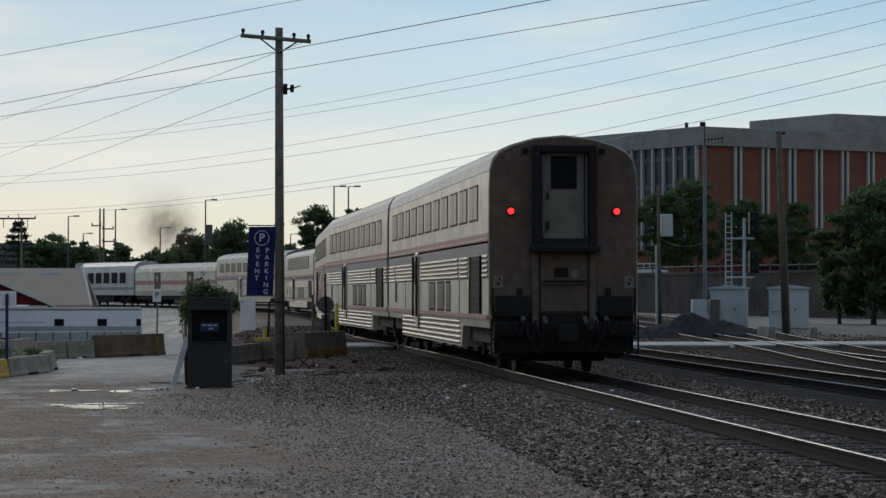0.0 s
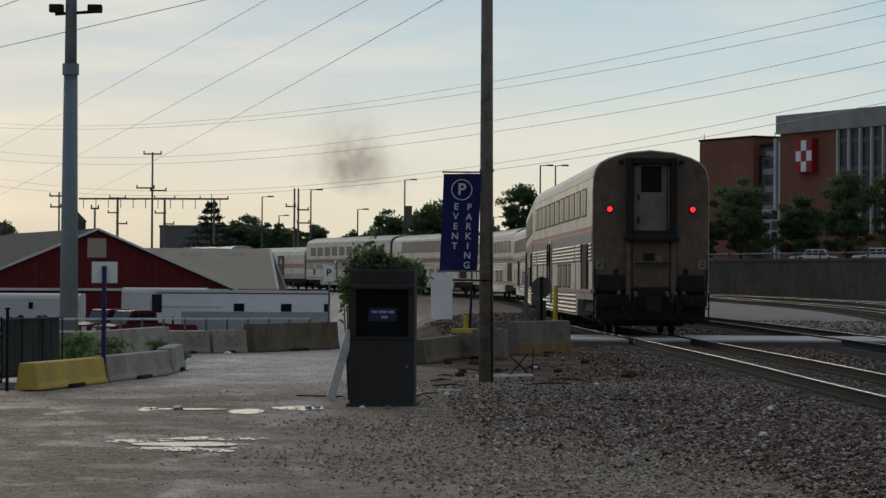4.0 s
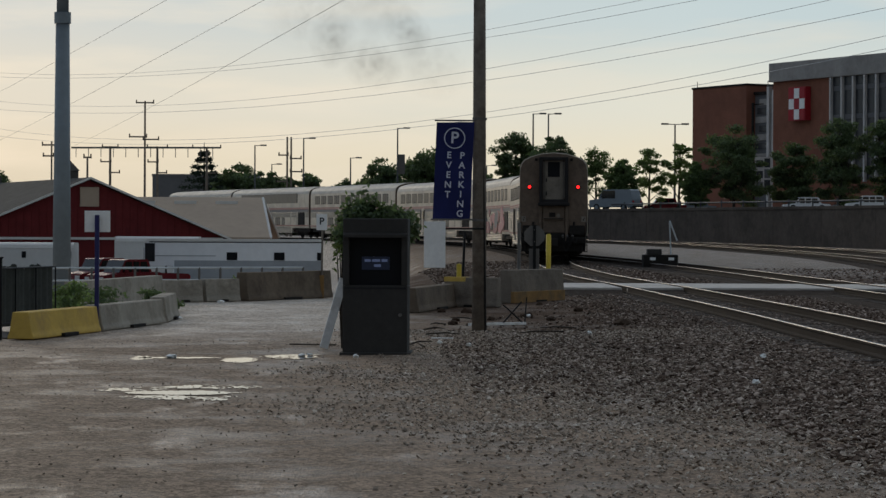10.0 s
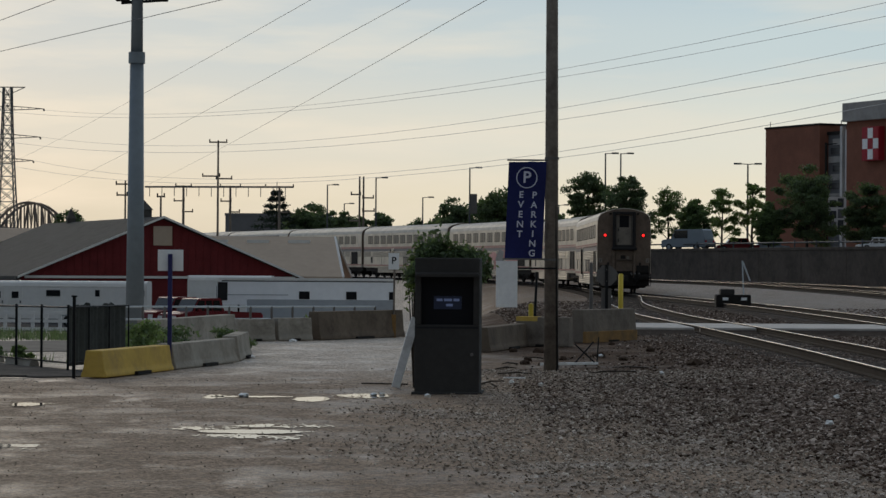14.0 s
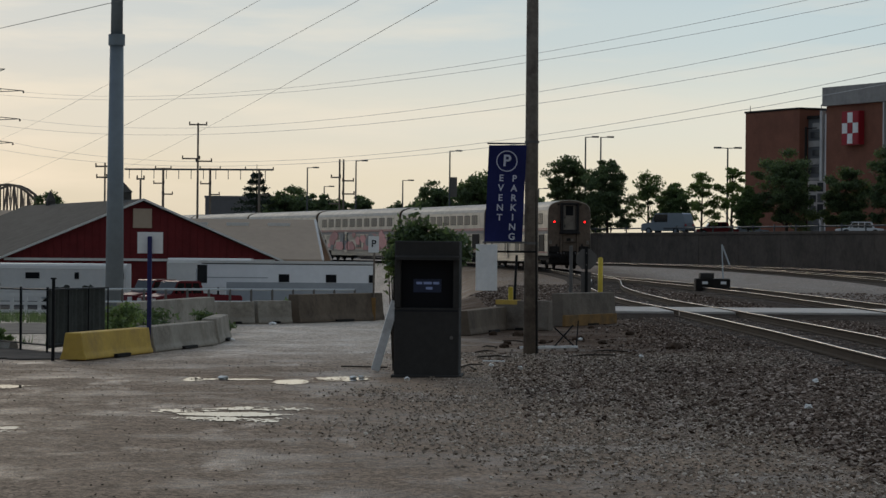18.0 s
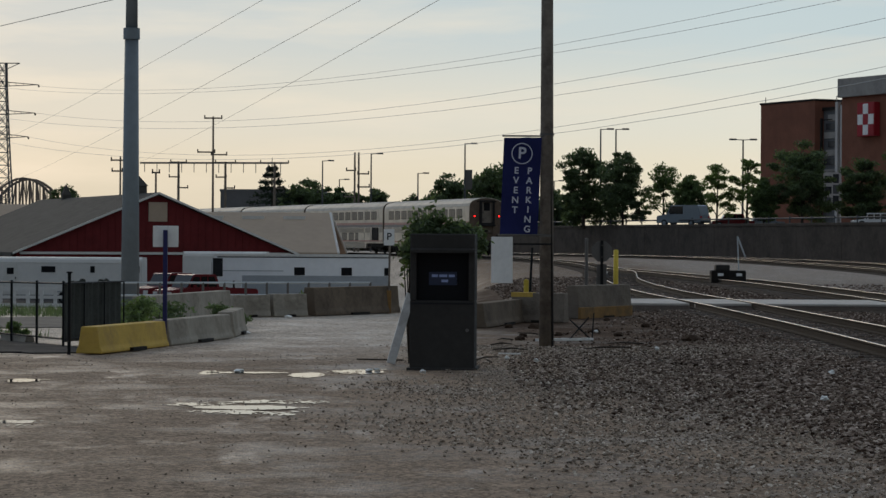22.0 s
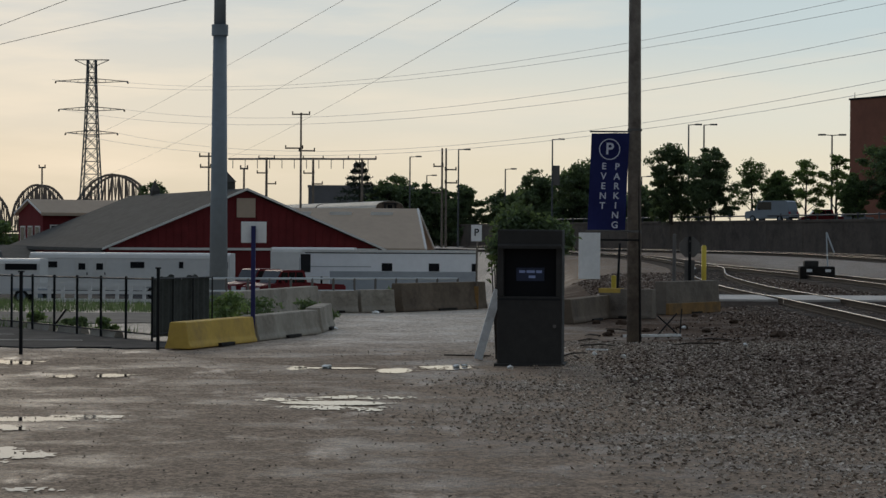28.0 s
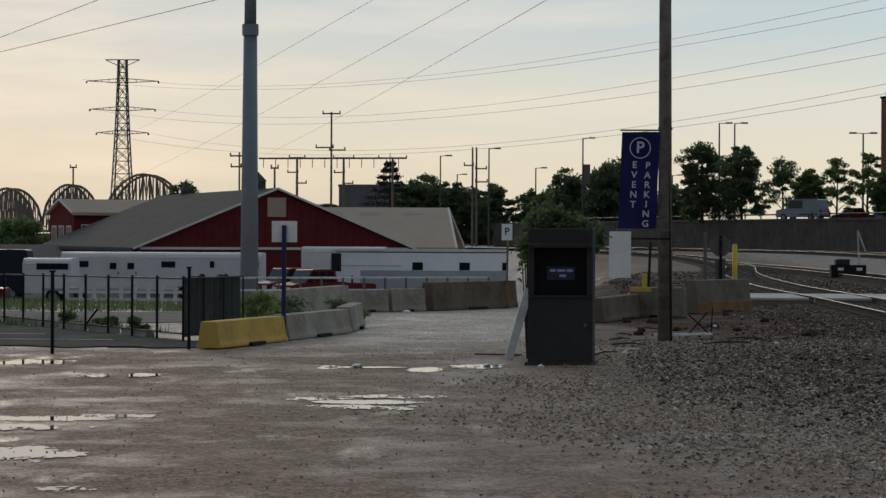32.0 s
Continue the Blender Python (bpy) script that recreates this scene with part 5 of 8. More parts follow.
def make_banner():
    """Hung beside the pole on two short arms; the cloth sags a little."""
    b = thing("parking_banner", pose(1.24, 42.72, 2.66, 0, 2.2, 0), "navy cloth banner reading event parking hung on the pole", "banner")
    nx, nz, w, h = 8, 20, 0.315, 0.815
    co = [((-w + 2 * w * i / nx), 0.025 * math.sin(i * 0.8) + 0.03 * math.sin(j * 0.45 + i * 0.3) - 0.012 * k, (-h + 2 * h * j / nz) + 0.03 * (i / nx) * (1 if j > nz / 2 else 0.3)) for k in (0, 1) for j in range(nz + 1) for i in range(nx + 1)]
    n = (nx + 1) * (nz + 1)
    faces = []
    for j in range(nz):
        for i in range(nx):
            a = j * (nx + 1) + i
            faces += [(a, a + 1, a + nx + 2, a + nx + 1), (n + a, n + a + nx + 1, n + a + nx + 2, n + a + 1)]
    me = bpy.data.meshes.new("cloth")
    me.from_pydata(co, [], faces)
    me.materials.append(M["navy"])
    cloth = new("cloth", me)
    cloth.parent = b
    for z, s in ((h + 0.03, 0), (-h - 0.0, 0)):
        part("arm", rodded((-w - 0.03, 0, z), (w + 0.12, 0, z + 0.03), 0.014, 0.014), M["sign_grey"], b)
    face = -0.075
    lettering("P", 0.27, M["banner_white"], cloth, pose(-0.005, face, 0.56, 90, 0, 0))
    bm = tube(B(), [(0.17 * math.cos(k * math.pi / 16) - 0.005, face, 0.56 + 0.17 * math.sin(k * math.pi / 16)) for k in range(32)], 0.009, 5, ring=True)
    part("ring", bm, M["banner_white"], cloth)
    for k, c in enumerate("EVENT"):
        lettering(c, 0.155, M["banner_white"], cloth, pose(-0.085, face, 0.27 - k * 0.165, 90, 0, 0))
    for k, c in enumerate("PARKING"):
        lettering(c, 0.155, M["banner_white"], cloth, pose(0.135, face, 0.27 - k * 0.162, 90, 0, 0))
    s = thing("white_panel", pose(0.93, 42.6, 1.44, 0, 0, 4), "blank white sheet metal panel fixed below the banner", "sign")
    part("sheet", boxed(-0.18, 0.18, -0.012, 0.012, -0.39, 0.385, bevel=0.004), M["white_plate"], s)
    k = thing("thin_post", pose(2.0, 61.5, 0), "thin black steel post behind the barriers", "post")
    part("post", rodded((0, 0, -0.1), (0.07, 0, 1.62), 0.035, 0.03), M["fence"], k)
    part("foot", boxed(-0.08, 0.08, -0.08, 0.08, -0.05, 0.04), M["under"], k)
    part("bracket", boxed(-0.1, 0.85, 0.012, 0.04, 0.25, 0.28), M["fence"], s)


make_banner()


def jersey(length, height=0.81, base=0.42, top=0.26):
    b, t = base / 2, top / 2
    bm = prism(B(), [(-b, 0), (b, 0), (b, 0.08 * height / 0.81), (t + 0.045, 0.22 * height / 0.81), (t, height), (-t, height), (-t - 0.045, 0.22 * height / 0.81), (-b, 0.08 * height / 0.81)], 0, length)
    bmesh.ops.bevel(bm, geom=bm.edges[:], offset=0.012, segments=1, affect="EDGES")
    return bm


def barrier(a, b, material, label, height=0.5, lift=0.0, cap=None):
    """A concrete barrier from a to b."""
    a, b = Vector((*a, lift)), Vector((*b, lift))
    d = b - a
    t = thing("concrete_barrier", pose(a.x, a.y, a.z, 0, 0, math.degrees(math.atan2(-d.x, d.y))), label, "barrier", "concrete barriers of the entrance")
    part("block", jersey(d.length, height), M[material], t)
    for s in (-1, 1):
        part("slot", boxed(s * 0.22 - 0.05, s * 0.22 + 0.05, d.length * 0.4, d.length * 0.6, -0.002, 0.05), M["under"], t)
    if cap:
        part("painted_end", prism(B(), [(-0.142, height * 0.86), (0.142, height * 0.86), (0.139, height + 0.008), (-0.139, height + 0.008)], -0.008, min(1.5, d.length * 0.4)), M[cap], t)
    return t


barrier((-5.42, 38.7), (-4.72, 41.7), "yellow", "low yellow-painted concrete barrier at the entrance", 0.41)
barrier((-4.70, 41.9), (-3.98, 45.5), "concrete", "weathered grey concrete barrier along the drive", 0.42)
barrier((-3.98, 45.9), (-4.02, 49.0), "concrete", "weathered grey concrete barrier, tilted at its end", 0.45)
barrier((-6.1, 50.6), (-5.0, 57.5), "concrete", "old concrete barrier beside weeds", 0.62)
barrier((-4.9, 58.2), (-4.1, 58.6), "concrete", "short grey concrete block beside the drive", 0.5)
barrier((-4.05, 58.7), (-3.3, 59.2), "concrete", "short grey concrete block with a broken edge", 0.52)
barrier((-3.2, 59.4), (-1.3, 62.8), "brown_concrete", "long stained brown concrete barrier at the ramp", 0.66)
barrier((0.62, 51.6), (1.62, 56.2), "brown_concrete", "dark concrete barrier with a pale top edge", 0.50)
barrier((1.48, 55.9), (2.62, 55.5), "mid_concrete", "worn concrete barrier with a yellow-painted end", 0.64, cap="yellow")
barrier((2.90, 58.5), (4.28, 60.9), "mid_concrete", "concrete barrier with a faded orange base beside the track", 0.76)
t = thing("faded_plank", pose(3.05, 58.35, 0, 0, 0, -30), "faded orange timber along the barrier's foot", "plank")
part("plank", boxed(-0.03, 0.05, 0, 2.7, 0, 0.26, bevel=0.01), M["orange_base"], t)


def make_small_posts():
    s = thing("stop_sign", pose(4.39, 72, 0.0, 0, 0, 0), "bare grey back of an octagonal stop sign on its post", "road sign")
    part("post", boxed(-0.04, 0.04, -0.10, -0.04, -0.1, 1.82), M["fence"], s)
    oct_ = [(0.31 * math.cos(math.pi / 8 + k * math.pi / 4), 1.51 + 0.31 * math.sin(math.pi / 8 + k * math.pi / 4)) for k in range(8)]
    part("plate", prism(B(), oct_, -0.035, -0.019), M["sign_grey"], s)
    part("supplement", boxed(-0.15, 0.14, -0.034, -0.026, 0.45, 1.15), M["sign_grey"], s)
    for z in (1.35, 1.68):
        part("bolt", rodded((0, -0.115, z), (0, -0.10, z), 0.02, 0.02, 6), M["sign_grey"], s)
    y = thing("bollard", pose(4.66, 70, 0.0), "tall yellow steel bollard beside the crossing", "bollard")
    part("tube", rodded((0, 0, -0.1), (0, 0, 1.53), 0.068, 0.068, 14), M["yellow_post"], y, smooth=True)
    part("cap", rodded((0, 0, 1.53), (0, 0, 1.57), 0.068, 0.04, 14), M["yellow_post"], y)
    for x, yy, top, words in ((3.74, 68, 1.86, "thin weathered grey post beside the crossing"), (2.2, 70, 0.72, "short yellow steel bollard behind the barriers")):
        b = thing("bollard", pose(x, yy, 0.0), words, "bollard")
        part("tube", rodded((0, 0, -0.1), (0, 0, top), 0.05 if top > 1 else 0.07, 0.045 if top > 1 else 0.07, 10), M["sign_grey" if top > 0.8 else "yellow_post"], b)
        part("cap", rodded((0, 0, top), (0, 0, top + 0.02), 0.045, 0.02, 10), M["sign_grey" if top > 0.8 else "yellow_post"], b)
    # blue sign post and its white plate seen from behind
    b = thing("sign_post", pose(-4.62, 41.9, 0), "blue steel post carrying a blank white sign plate", "sign")
    part("post", boxed(-0.035, 0.035, -0.035, 0.035, -0.2, 1.90, bevel=0.006), M["post_blue"], b)
    part("plate", boxed(-0.21, 0.21, 0.04, 0.055, 1.62, 1.97, bevel=0.004), M["white_plate"], b, "white sign plate")
    part("mud_ring", rodded((0, 0, -0.02), (0, 0, 0.03), 0.12, 0.08, 10), M["brown_concrete"], b)
    p = thing("parking_sign", pose(-1.40, 62.3, 0), "small white parking sign on a thin post", "sign")
    part("post", rodded((0, 0, 0), (0.02, 0, 2.0), 0.025, 0.025), M["wood_pole"], p)
    pl = part("plate", boxed(-0.13, 0.13, -0.04, -0.03, 1.65, 2.05), M["white_plate"], p)
    lettering("P", 0.24, M["black"], pl, pose(0, -0.043, 1.86, 90, 0, 0))
    part("foot", boxed(-0.06, 0.06, -0.06, 0.06, -0.1, 0.55), M["orange_base"], p)
    # fallen sign stand beside the pole
    f = thing("sign_stand", pose(2.05, 44.6, 0, 0, 0, -58), "fallen white board and thin black frame on the stones", "sign stand")
    part("board", boxed(-0.05, 0.05, -0.55, 0.62, 0.02, 0.06), M["white_plank"], f)
    bm = rodded((0, 0.62, 0), (0, 0.66, 0.5), 0.012)
    rod(bm, (0, 0.1, 0), (0, 0.55, 0.42), 0.014)
    rod(bm, (0, 0.62, 0.02), (0, 0.15, 0.38), 0.014)
    part("frame", bm, M["fence"], f)


make_small_posts()


def make_fence():
    """Black iron fence round the grassed strip, from the gate post back to the lot's far corner."""
    f = thing("iron_fence", pose(0, 0, 0), "black iron fence with thin pickets round the grass strip", "fence")
    a, b, h = Vector((-6.2, 41.3, 0)), Vector((-14.5, 55.5, 0)), 1.02
    n = 14
    d = (b - a) / n
    post = as_mesh("post", boxed(-0.019, 0.019, -0.019, 0.019, -0.1, h + 0.04), M["fence"])
    for k in range(n + 1):
        p = a + d * k
        place(f, "post", post, (p.x, p.y, ground_z(p.x, p.y)), scale=(1, 1, 1 - 0.13 * k / n))
    for z0, z1 in ((0.12, 0.12), (h, h - 0.13)):
        part("rail", rodded((*a.xy, z0), (*b.xy, z1), 0.015, 0.015, 6), M["fence"], f)
    # the denser run of close pickets towards the yellow barrier
    c = Vector((-5.55, 43.9, 0))
    picket = as_mesh("picket", boxed(-0.012, 0.012, -0.012, 0.012, 0.05, h), M["fence"])
    for k in range(4):
        p = a.lerp(c, k / 3)
        place(f, "picket", picket, (p.x, p.y, 0))
    # a sagging dark cloth tied along that run
    rng = random.Random(17)
    front, back = [], []
    for k in range(91):
        p = a.lerp(c, 0.03 + 0.95 * k / 90)
        e = 0.012 * math.sin(k * 0.9) + 0.02 * math.sin(k * 0.23 + 1)
        front.append((p.x - 0.05 + e, p.y + 0.09))
        back.append((p.x - 0.042 + e, p.y + 0.094))
    bm = prism(B(), front + back[::-1], 0.06, h + 0.02, "z")
    for v in bm.verts:
        if v.co.z > 0.5:
            v.co.z += 0.03 * math.sin(v.co.y * 6) + 0.02 * math.sin(v.co.y * 17)
    part("privacy_screen", bm, M["screen_cloth"], f, "sagging dark cloth tied to the fence")
    for z in (0.12, h):
        part("rail", rodded((*a.xy, z), (*c.xy, z), 0.015, 0.015, 6), M["fence"], f)
    part("brace", rodded((-8.6, 45.5, 0.1), (-8.3, 45.0, 0.4), 0.02), M["fence"], f)
    for x, y, top in ((-5.72, 38.7, 1.22), (-7.42, 36.7, 1.18)):
        g = thing("gate_post", pose(x, y, 0), "black square gate post", "gate post", "gate posts")
        part("post", boxed(-0.024, 0.024, -0.024, 0.024, -0.2, top, bevel=0.005), M["fence"], g)
        part("cap", boxed(-0.04, 0.04, -0.04, 0.04, top, top + 0.025), M["fence"], g)
    for k in range(5):
        s = thing("parking_stop", pose(-7.3 - k * 0.85, 43.4 + k * 1.5, 0, 0, 0, 30), "worn concrete wheel stop", "wheel stop", "wheel stops along the fence")
        part("stop", prism(B(), [(-0.09, 0), (0.09, 0), (0.06, 0.1), (-0.06, 0.1)], -0.6, 0.6), M["concrete"], s)
        part("pin", rodded((0, 0.4, 0.09), (0, 0.4, 0.11), 0.02, 0.02), M["under"], s)


make_fence()


def make_side_lot():
    """The paved bays outside the iron fence and the pale apron inside it."""
    def sheet(name, pts, top, material, label, category):
        bm = prism(B(), pts, -0.06, top, "z")
        return tagged(part(name, bm, M[material]), label, category, kind="structure")
    rng = random.Random(5)
    near = [(-22 + 16.4 * k / 24, 39.2 + rng.uniform(-0.5, 0.3)) for k in range(25)]
    lot = sheet("pavement", near + [(-5.6, 40.6), (-6.0, 41.3), (-14.4, 54.9), (-22, 56)], 0.003, "dark_asphalt", "wet dark asphalt of the side parking bays", "pavement")
    # three thin pale lines across the asphalt
    for x, y in ((-8.0, 41.6), (-9.6, 43.9), (-11.3, 46.4)):
        part("bay_line", boxed(x - 2.6, x + 0.6, y - 0.05, y + 0.05, -0.01, 0.007), M["pale_line"], lot, "thin pale line across the asphalt")
    near = [(-7.3 - 8.5 * k / 20, 50.2 + 0.3 * math.sin(k * 1.3)) for k in range(21)]
    far = [(-7.0 - 8.8 * k / 20, 57.0 + 0.3 * math.sin(k * 1.7)) for k in range(20, -1, -1)]
    sheet("apron", near + far, 0.004, "pale_apron", "pale worn concrete apron behind the iron fence", "pavement")
    low = prism(B(), [(-75, 94), (-7.5, 94), (-9.5, 130), (-9.5, 175), (-75, 175)], LOT - 0.1, LOT + 0.022, "z")
    tagged(part("pavement", low, M["dark_asphalt"]), "damp dark asphalt of the lower lot under the trailers", "pavement", kind="structure")
    t = thing("rubber_strip", pose(-6.7, 38.7, 0.0, 0, 0, 4), "flat black rubber strip lying on the lot", "rubber strip")
    part("strip", boxed(-0.27, 0.27, -0.07, 0.07, 0.0, 0.03, bevel=0.01), M["tyre"], t)
    rng = random.Random(77)
    for x, y, s in ((-2.72, 33.6, 0.07), (-1.02, 34.0, 0.05), (-0.92, 34.2, 0.04), (-3.6, 58.2, 0.09), (-3.75, 47.8, 0.08)):
        c = thing("rubble_lump", pose(x, y, 0.0, 0, 0, rng.uniform(0, 180)), "broken pale lump of concrete on the drive", "rubble", "rubble on the drive")
        bm = bmesh.new()
        bmesh.ops.create_icosphere(bm, subdivisions=2, radius=s)
        for v in bm.verts:
            v.co *= rng.uniform(0.75, 1.2)
            v.co.z = max(-0.01, v.co.z * 0.4 + 0.012)
        part("lump", bm, M["litter"], c)


make_side_lot()


def make_pipe_rail():
    """Galvanised pipe rail along the drop to the lower lot."""
    f = thing("pipe_rail", pose(0, 0, 0), "galvanised pipe railing along the edge of the lower lot", "railing")
    a, b = Vector((-9.2, 71, 0)), Vector((-2.2, 74, 0))
    n = 12
    for k in range(n + 1):
        p = a.lerp(b, k / n)
        part("post", rodded((p.x, p.y, ground_z(p.x, p.y) - 0.2), (p.x, p.y, 0.56), 0.035, 0.035, 8), M["sign_grey"], f)
    for z in (0.55, 0.2):
        part("rail", rodded((*a.xy, z), (*b.xy, z), 0.03, 0.03, 8), M["box_white"], f)


make_pipe_rail()


def make_board_fence():
    """White board rails of the stalls in the lower lot."""
    f = thing("board_fence", pose(0, 0, 0), "white board fence round the stalls in the lower lot", "fence")
    a, b = Vector((-21.6, 110, 0)), Vector((-14.5, 110, 0))
    n = 12
    for k in range(n + 1):
        p = a.lerp(b, k / n)
        part("post", boxed(p.x - 0.07, p.x + 0.07, p.y - 0.07, p.y + 0.07, LOT - 0.1, -0.30), M["rv_white"], f)
    for z in (-0.38, -0.72, -1.06, -1.4):
        part("rail", boxed(a.x, b.x, a.y - 0.09, a.y - 0.071, z - 0.07, z + 0.07), M["rv_white"], f)


make_board_fence()


def make_puddles():
    """Ragged sheets of water with islands of mud, standing a few millimetres over the lot."""
    w = thing("puddle_water", pose(0, 0, 0), "shallow rain puddles reflecting the evening sky", "puddle", kind="structure")
    pools = ((-2.03, 26.4, 0.72, 0.42, 0.22), (-2.0, 25.6, 0.55, 0.35, 1.6), (-1.75, 27.4, 0.55, 0.3, 1.7), (-2.6, 26.9, 0.4, 0.3, 1.6), (-3.1, 33.4, 0.14, 0.6, 0.7), (-2.65, 33.5, 0.5, 0.25, 1.0), (-1.78, 33.0, 0.28, 0.65, 0.6),
             (-1.15, 33.9, 0.36, 0.6, 1.7), (-5.15, 31.3, 0.27, 0.5, 0.7), (-5.75, 31.0, 0.2, 0.4, 1.2), (-5.0, 23.7, 1.15, 0.42, 0.7), (-5.2, 22.6, 1.0, 0.42, 0.9), (-4.2, 24.1, 0.45, 0.2, 1.6), (-4.3, 19.8, 0.62, 0.75, 0.8),
             (-4.6, 18.7, 0.4, 0.45, 1.3), (-3.4, 17.1, 0.25, 0.2, 1.3), (-7.4, 34.2, 0.8, 0.7, 1.2), (-6.4, 26.5, 0.5, 0.3, 1.4))
    for n, (cx, cy, rx, ry, ragged) in enumerate(pools):
        co, index, faces = [], {}, []
        sx, sy = 0.010, 0.04
        nx, ny = int(1.3 * rx / sx), int(1.3 * ry / sy)

        def corner(i, j):
            if (i, j) not in index:
                index[(i, j)] = len(co)
                co.append((cx + i * sx, cy + j * sy, -0.004))
            return index[(i, j)]

        for i in range(-nx, nx):
            for j in range(-ny, ny):
                u, v = i * sx / rx, j * sy / ry
                f = 1 - u * u - v * v + ragged * (noise.noise(Vector((i * sx * 3.0, j * sy * 2.2, n * 7.1))) + 0.6 * noise.noise(Vector((i * sx * 9, j * sy * 6, n * 3.3))) + 0.75 * noise.noise(Vector((i * sx * 24, j * sy * 9, n)))) - 0.35
                if f > 0:
                    faces.append((corner(i, j), corner(i + 1, j), corner(i + 1, j + 1), corner(i, j + 1)))
        if not faces:
            continue
        me = bpy.data.meshes.new("puddle")
        me.from_pydata(co, [], faces)
        me.materials.append(M["water"])
        ob = new("puddle", me)
        ob.parent = w


make_puddles()


# ---- stones ----
def scatter_stones(name, label, count, where, size, seed, material):
    rng = random.Random(seed)
    ico = [(0.0, 0.0, 1.0), (0.9, 0.0, 0.3), (0.25, 0.85, 0.35), (-0.75, 0.5, 0.3), (-0.7, -0.55, 0.35), (0.3, -0.9, 0.3), (0, 0, -0.6)]
    tri = [(0, 1, 2), (0, 2, 3), (0, 3, 4), (0, 4, 5), (0, 5, 1), (6, 2, 1), (6, 3, 2), (6, 4, 3), (6, 5, 4), (6, 1, 5)]
    co, faces = [], []
    for _ in range(count):
        x, y = where(rng)
        s = size(rng)
        q = Euler((rng.uniform(-0.6, 0.6), rng.uniform(-0.6, 0.6), rng.uniform(0, 6.28))).to_matrix()
        base = len(co)
        k = Vector((rng.uniform(0.7, 1.4), rng.uniform(0.7, 1.2), rng.uniform(0.4, 0.8)))
        z = ground_z(x, y)
        off = abs(x - line_x(y))
        if abs(off - 0.7525) < 0.11:
            continue
        if off < 2.7:
            z = max(z, rail_top(y) - 0.185 - 0.121 * max(0, off - 1.75))
        z -= s * 0.18
        for v in ico:
            p = q @ Vector((v[0] * k.x * s * rng.uniform(0.75, 1.2), v[1] * k.y * s * rng.uniform(0.75, 1.2), v[2] * k.z * s))
            co.append((x + p.x, y + p.y, z + p.z))
        faces += [tuple(base + i for i in f) for f in tri]
    me = bpy.data.meshes.new(name)
    me.from_pydata(co, [], faces)
    me.materials.append(material)
    return tagged(new(name, me), label, "gravel", kind="stuff")


def stone_material(name, tones, rough=0.85):
    m = bpy.data.materials.new(name)
    m.use_nodes = True
    t = m.node_tree
    L = t.links.new
    b = t.nodes["Principled BSDF"]
    b.inputs["Roughness"].default_value = rough
    b.inputs["Specular IOR Level"].default_value = 0.08
    geo = node(t, "ShaderNodeNewGeometry")
    pick = node(t, "ShaderNodeValToRGB")
    el = pick.color_ramp.elements
    el[0].position, el[0].color = 0.0, (*tones[0], 1)
    el[1].position, el[1].color = 1.0, (*tones[-1], 1)
    for k, c in enumerate(tones[1:-1]):
        el.new((k + 1) / (len(tones) - 1)).color = (*c, 1)
    L(geo.outputs["Random Per Island"], pick.inputs["Fac"])
    L(pick.outputs["Color"], b.inputs["Base Color"])
    place_ = node(t, "ShaderNodeTexCoord")
    n = node(t, "ShaderNodeTexNoise", Scale=60.0, Detail=4.0)
    L(place_.outputs["Object"], n.inputs["Vector"])
    bn = node(t, "ShaderNodeBump", Strength=0.5, Distance=0.01)
    L(n.outputs["Fac"], bn.inputs["Height"])
    L(bn.outputs[0], b.inputs["Normal"])
    return m


M["ballast"] = stone_material("mixed_ballast", [(0.034, 0.021, 0.015), (0.070, 0.045, 0.033), (0.115, 0.078, 0.058), (0.160, 0.114, 0.088), (0.225, 0.170, 0.135), (0.52, 0.42, 0.35)])
M["pebbles"] = stone_material("damp_pebbles", [(0.17, 0.132, 0.10), (0.25, 0.20, 0.157), (0.34, 0.278, 0.22), (0.44, 0.362, 0.29), (0.72, 0.62, 0.52)], 0.8)


M["dark_pebbles"] = stone_material("dark_pebbles", [(0.05, 0.04, 0.032), (0.09, 0.07, 0.055), (0.12, 0.1, 0.08)], 0.8)


def ballast_spot(rng):
    """Thick beside the rails, thin on the trodden brown earth round the pole."""
    while True:
        y = -3 + 73 * rng.random() ** 1.2
        x = rng.uniform(0.9, min(12.5, 2.5 + 0.31 * (y + 18)))
        edge = 2.0 + 1.4 * math.sin(y * 0.13) + 0.06 * abs(y - 30) + 0.12 * max(0, 32 - y)
        worn = 1 - 0.82 * ramp(36, 41, y) * (1 - ramp(3.6, 5.0, x + 0.6 * math.sin(y * 0.7)))
        if rng.random() < worn * ramp(edge - 2.2, edge + 2.6, x):
            return x, y


scatter_stones("ballast_stones", "loose crushed grey and brown ballast stones", 105000, ballast_spot, lambda r: (0.013 + 0.031 * r.random() ** 1.8) * (1.35 if r.random() < 0.08 else 1), 11, M["ballast"])


def coarse_spot(rng):
    """The shoulder beside the rails, where the larger stones lie."""
    y = 3 + 35 * rng.random() ** 1.3
    return (rng.uniform(3.4, 6.1) if rng.random() < 0.7 else rng.uniform(8.4, 11.4)), y


scatter_stones("coarse_ballast", "coarse crushed ballast along the track's shoulder", 20000, coarse_spot, lambda r: 0.026 + 0.03 * r.random() ** 1.5, 16, M["ballast"])


def gravel_spot(rng):
    while True:
        y = -3 + 46 * rng.random() ** 1.15
        x = rng.uniform(-1.6, 7)
        if rng.random() < ramp(-1.4, 1.8, x + 0.7 * math.sin(y * 0.3) + 0.5 * math.sin(y * 0.9 + x) - 0.04 * (32 - y)):
            return x, y


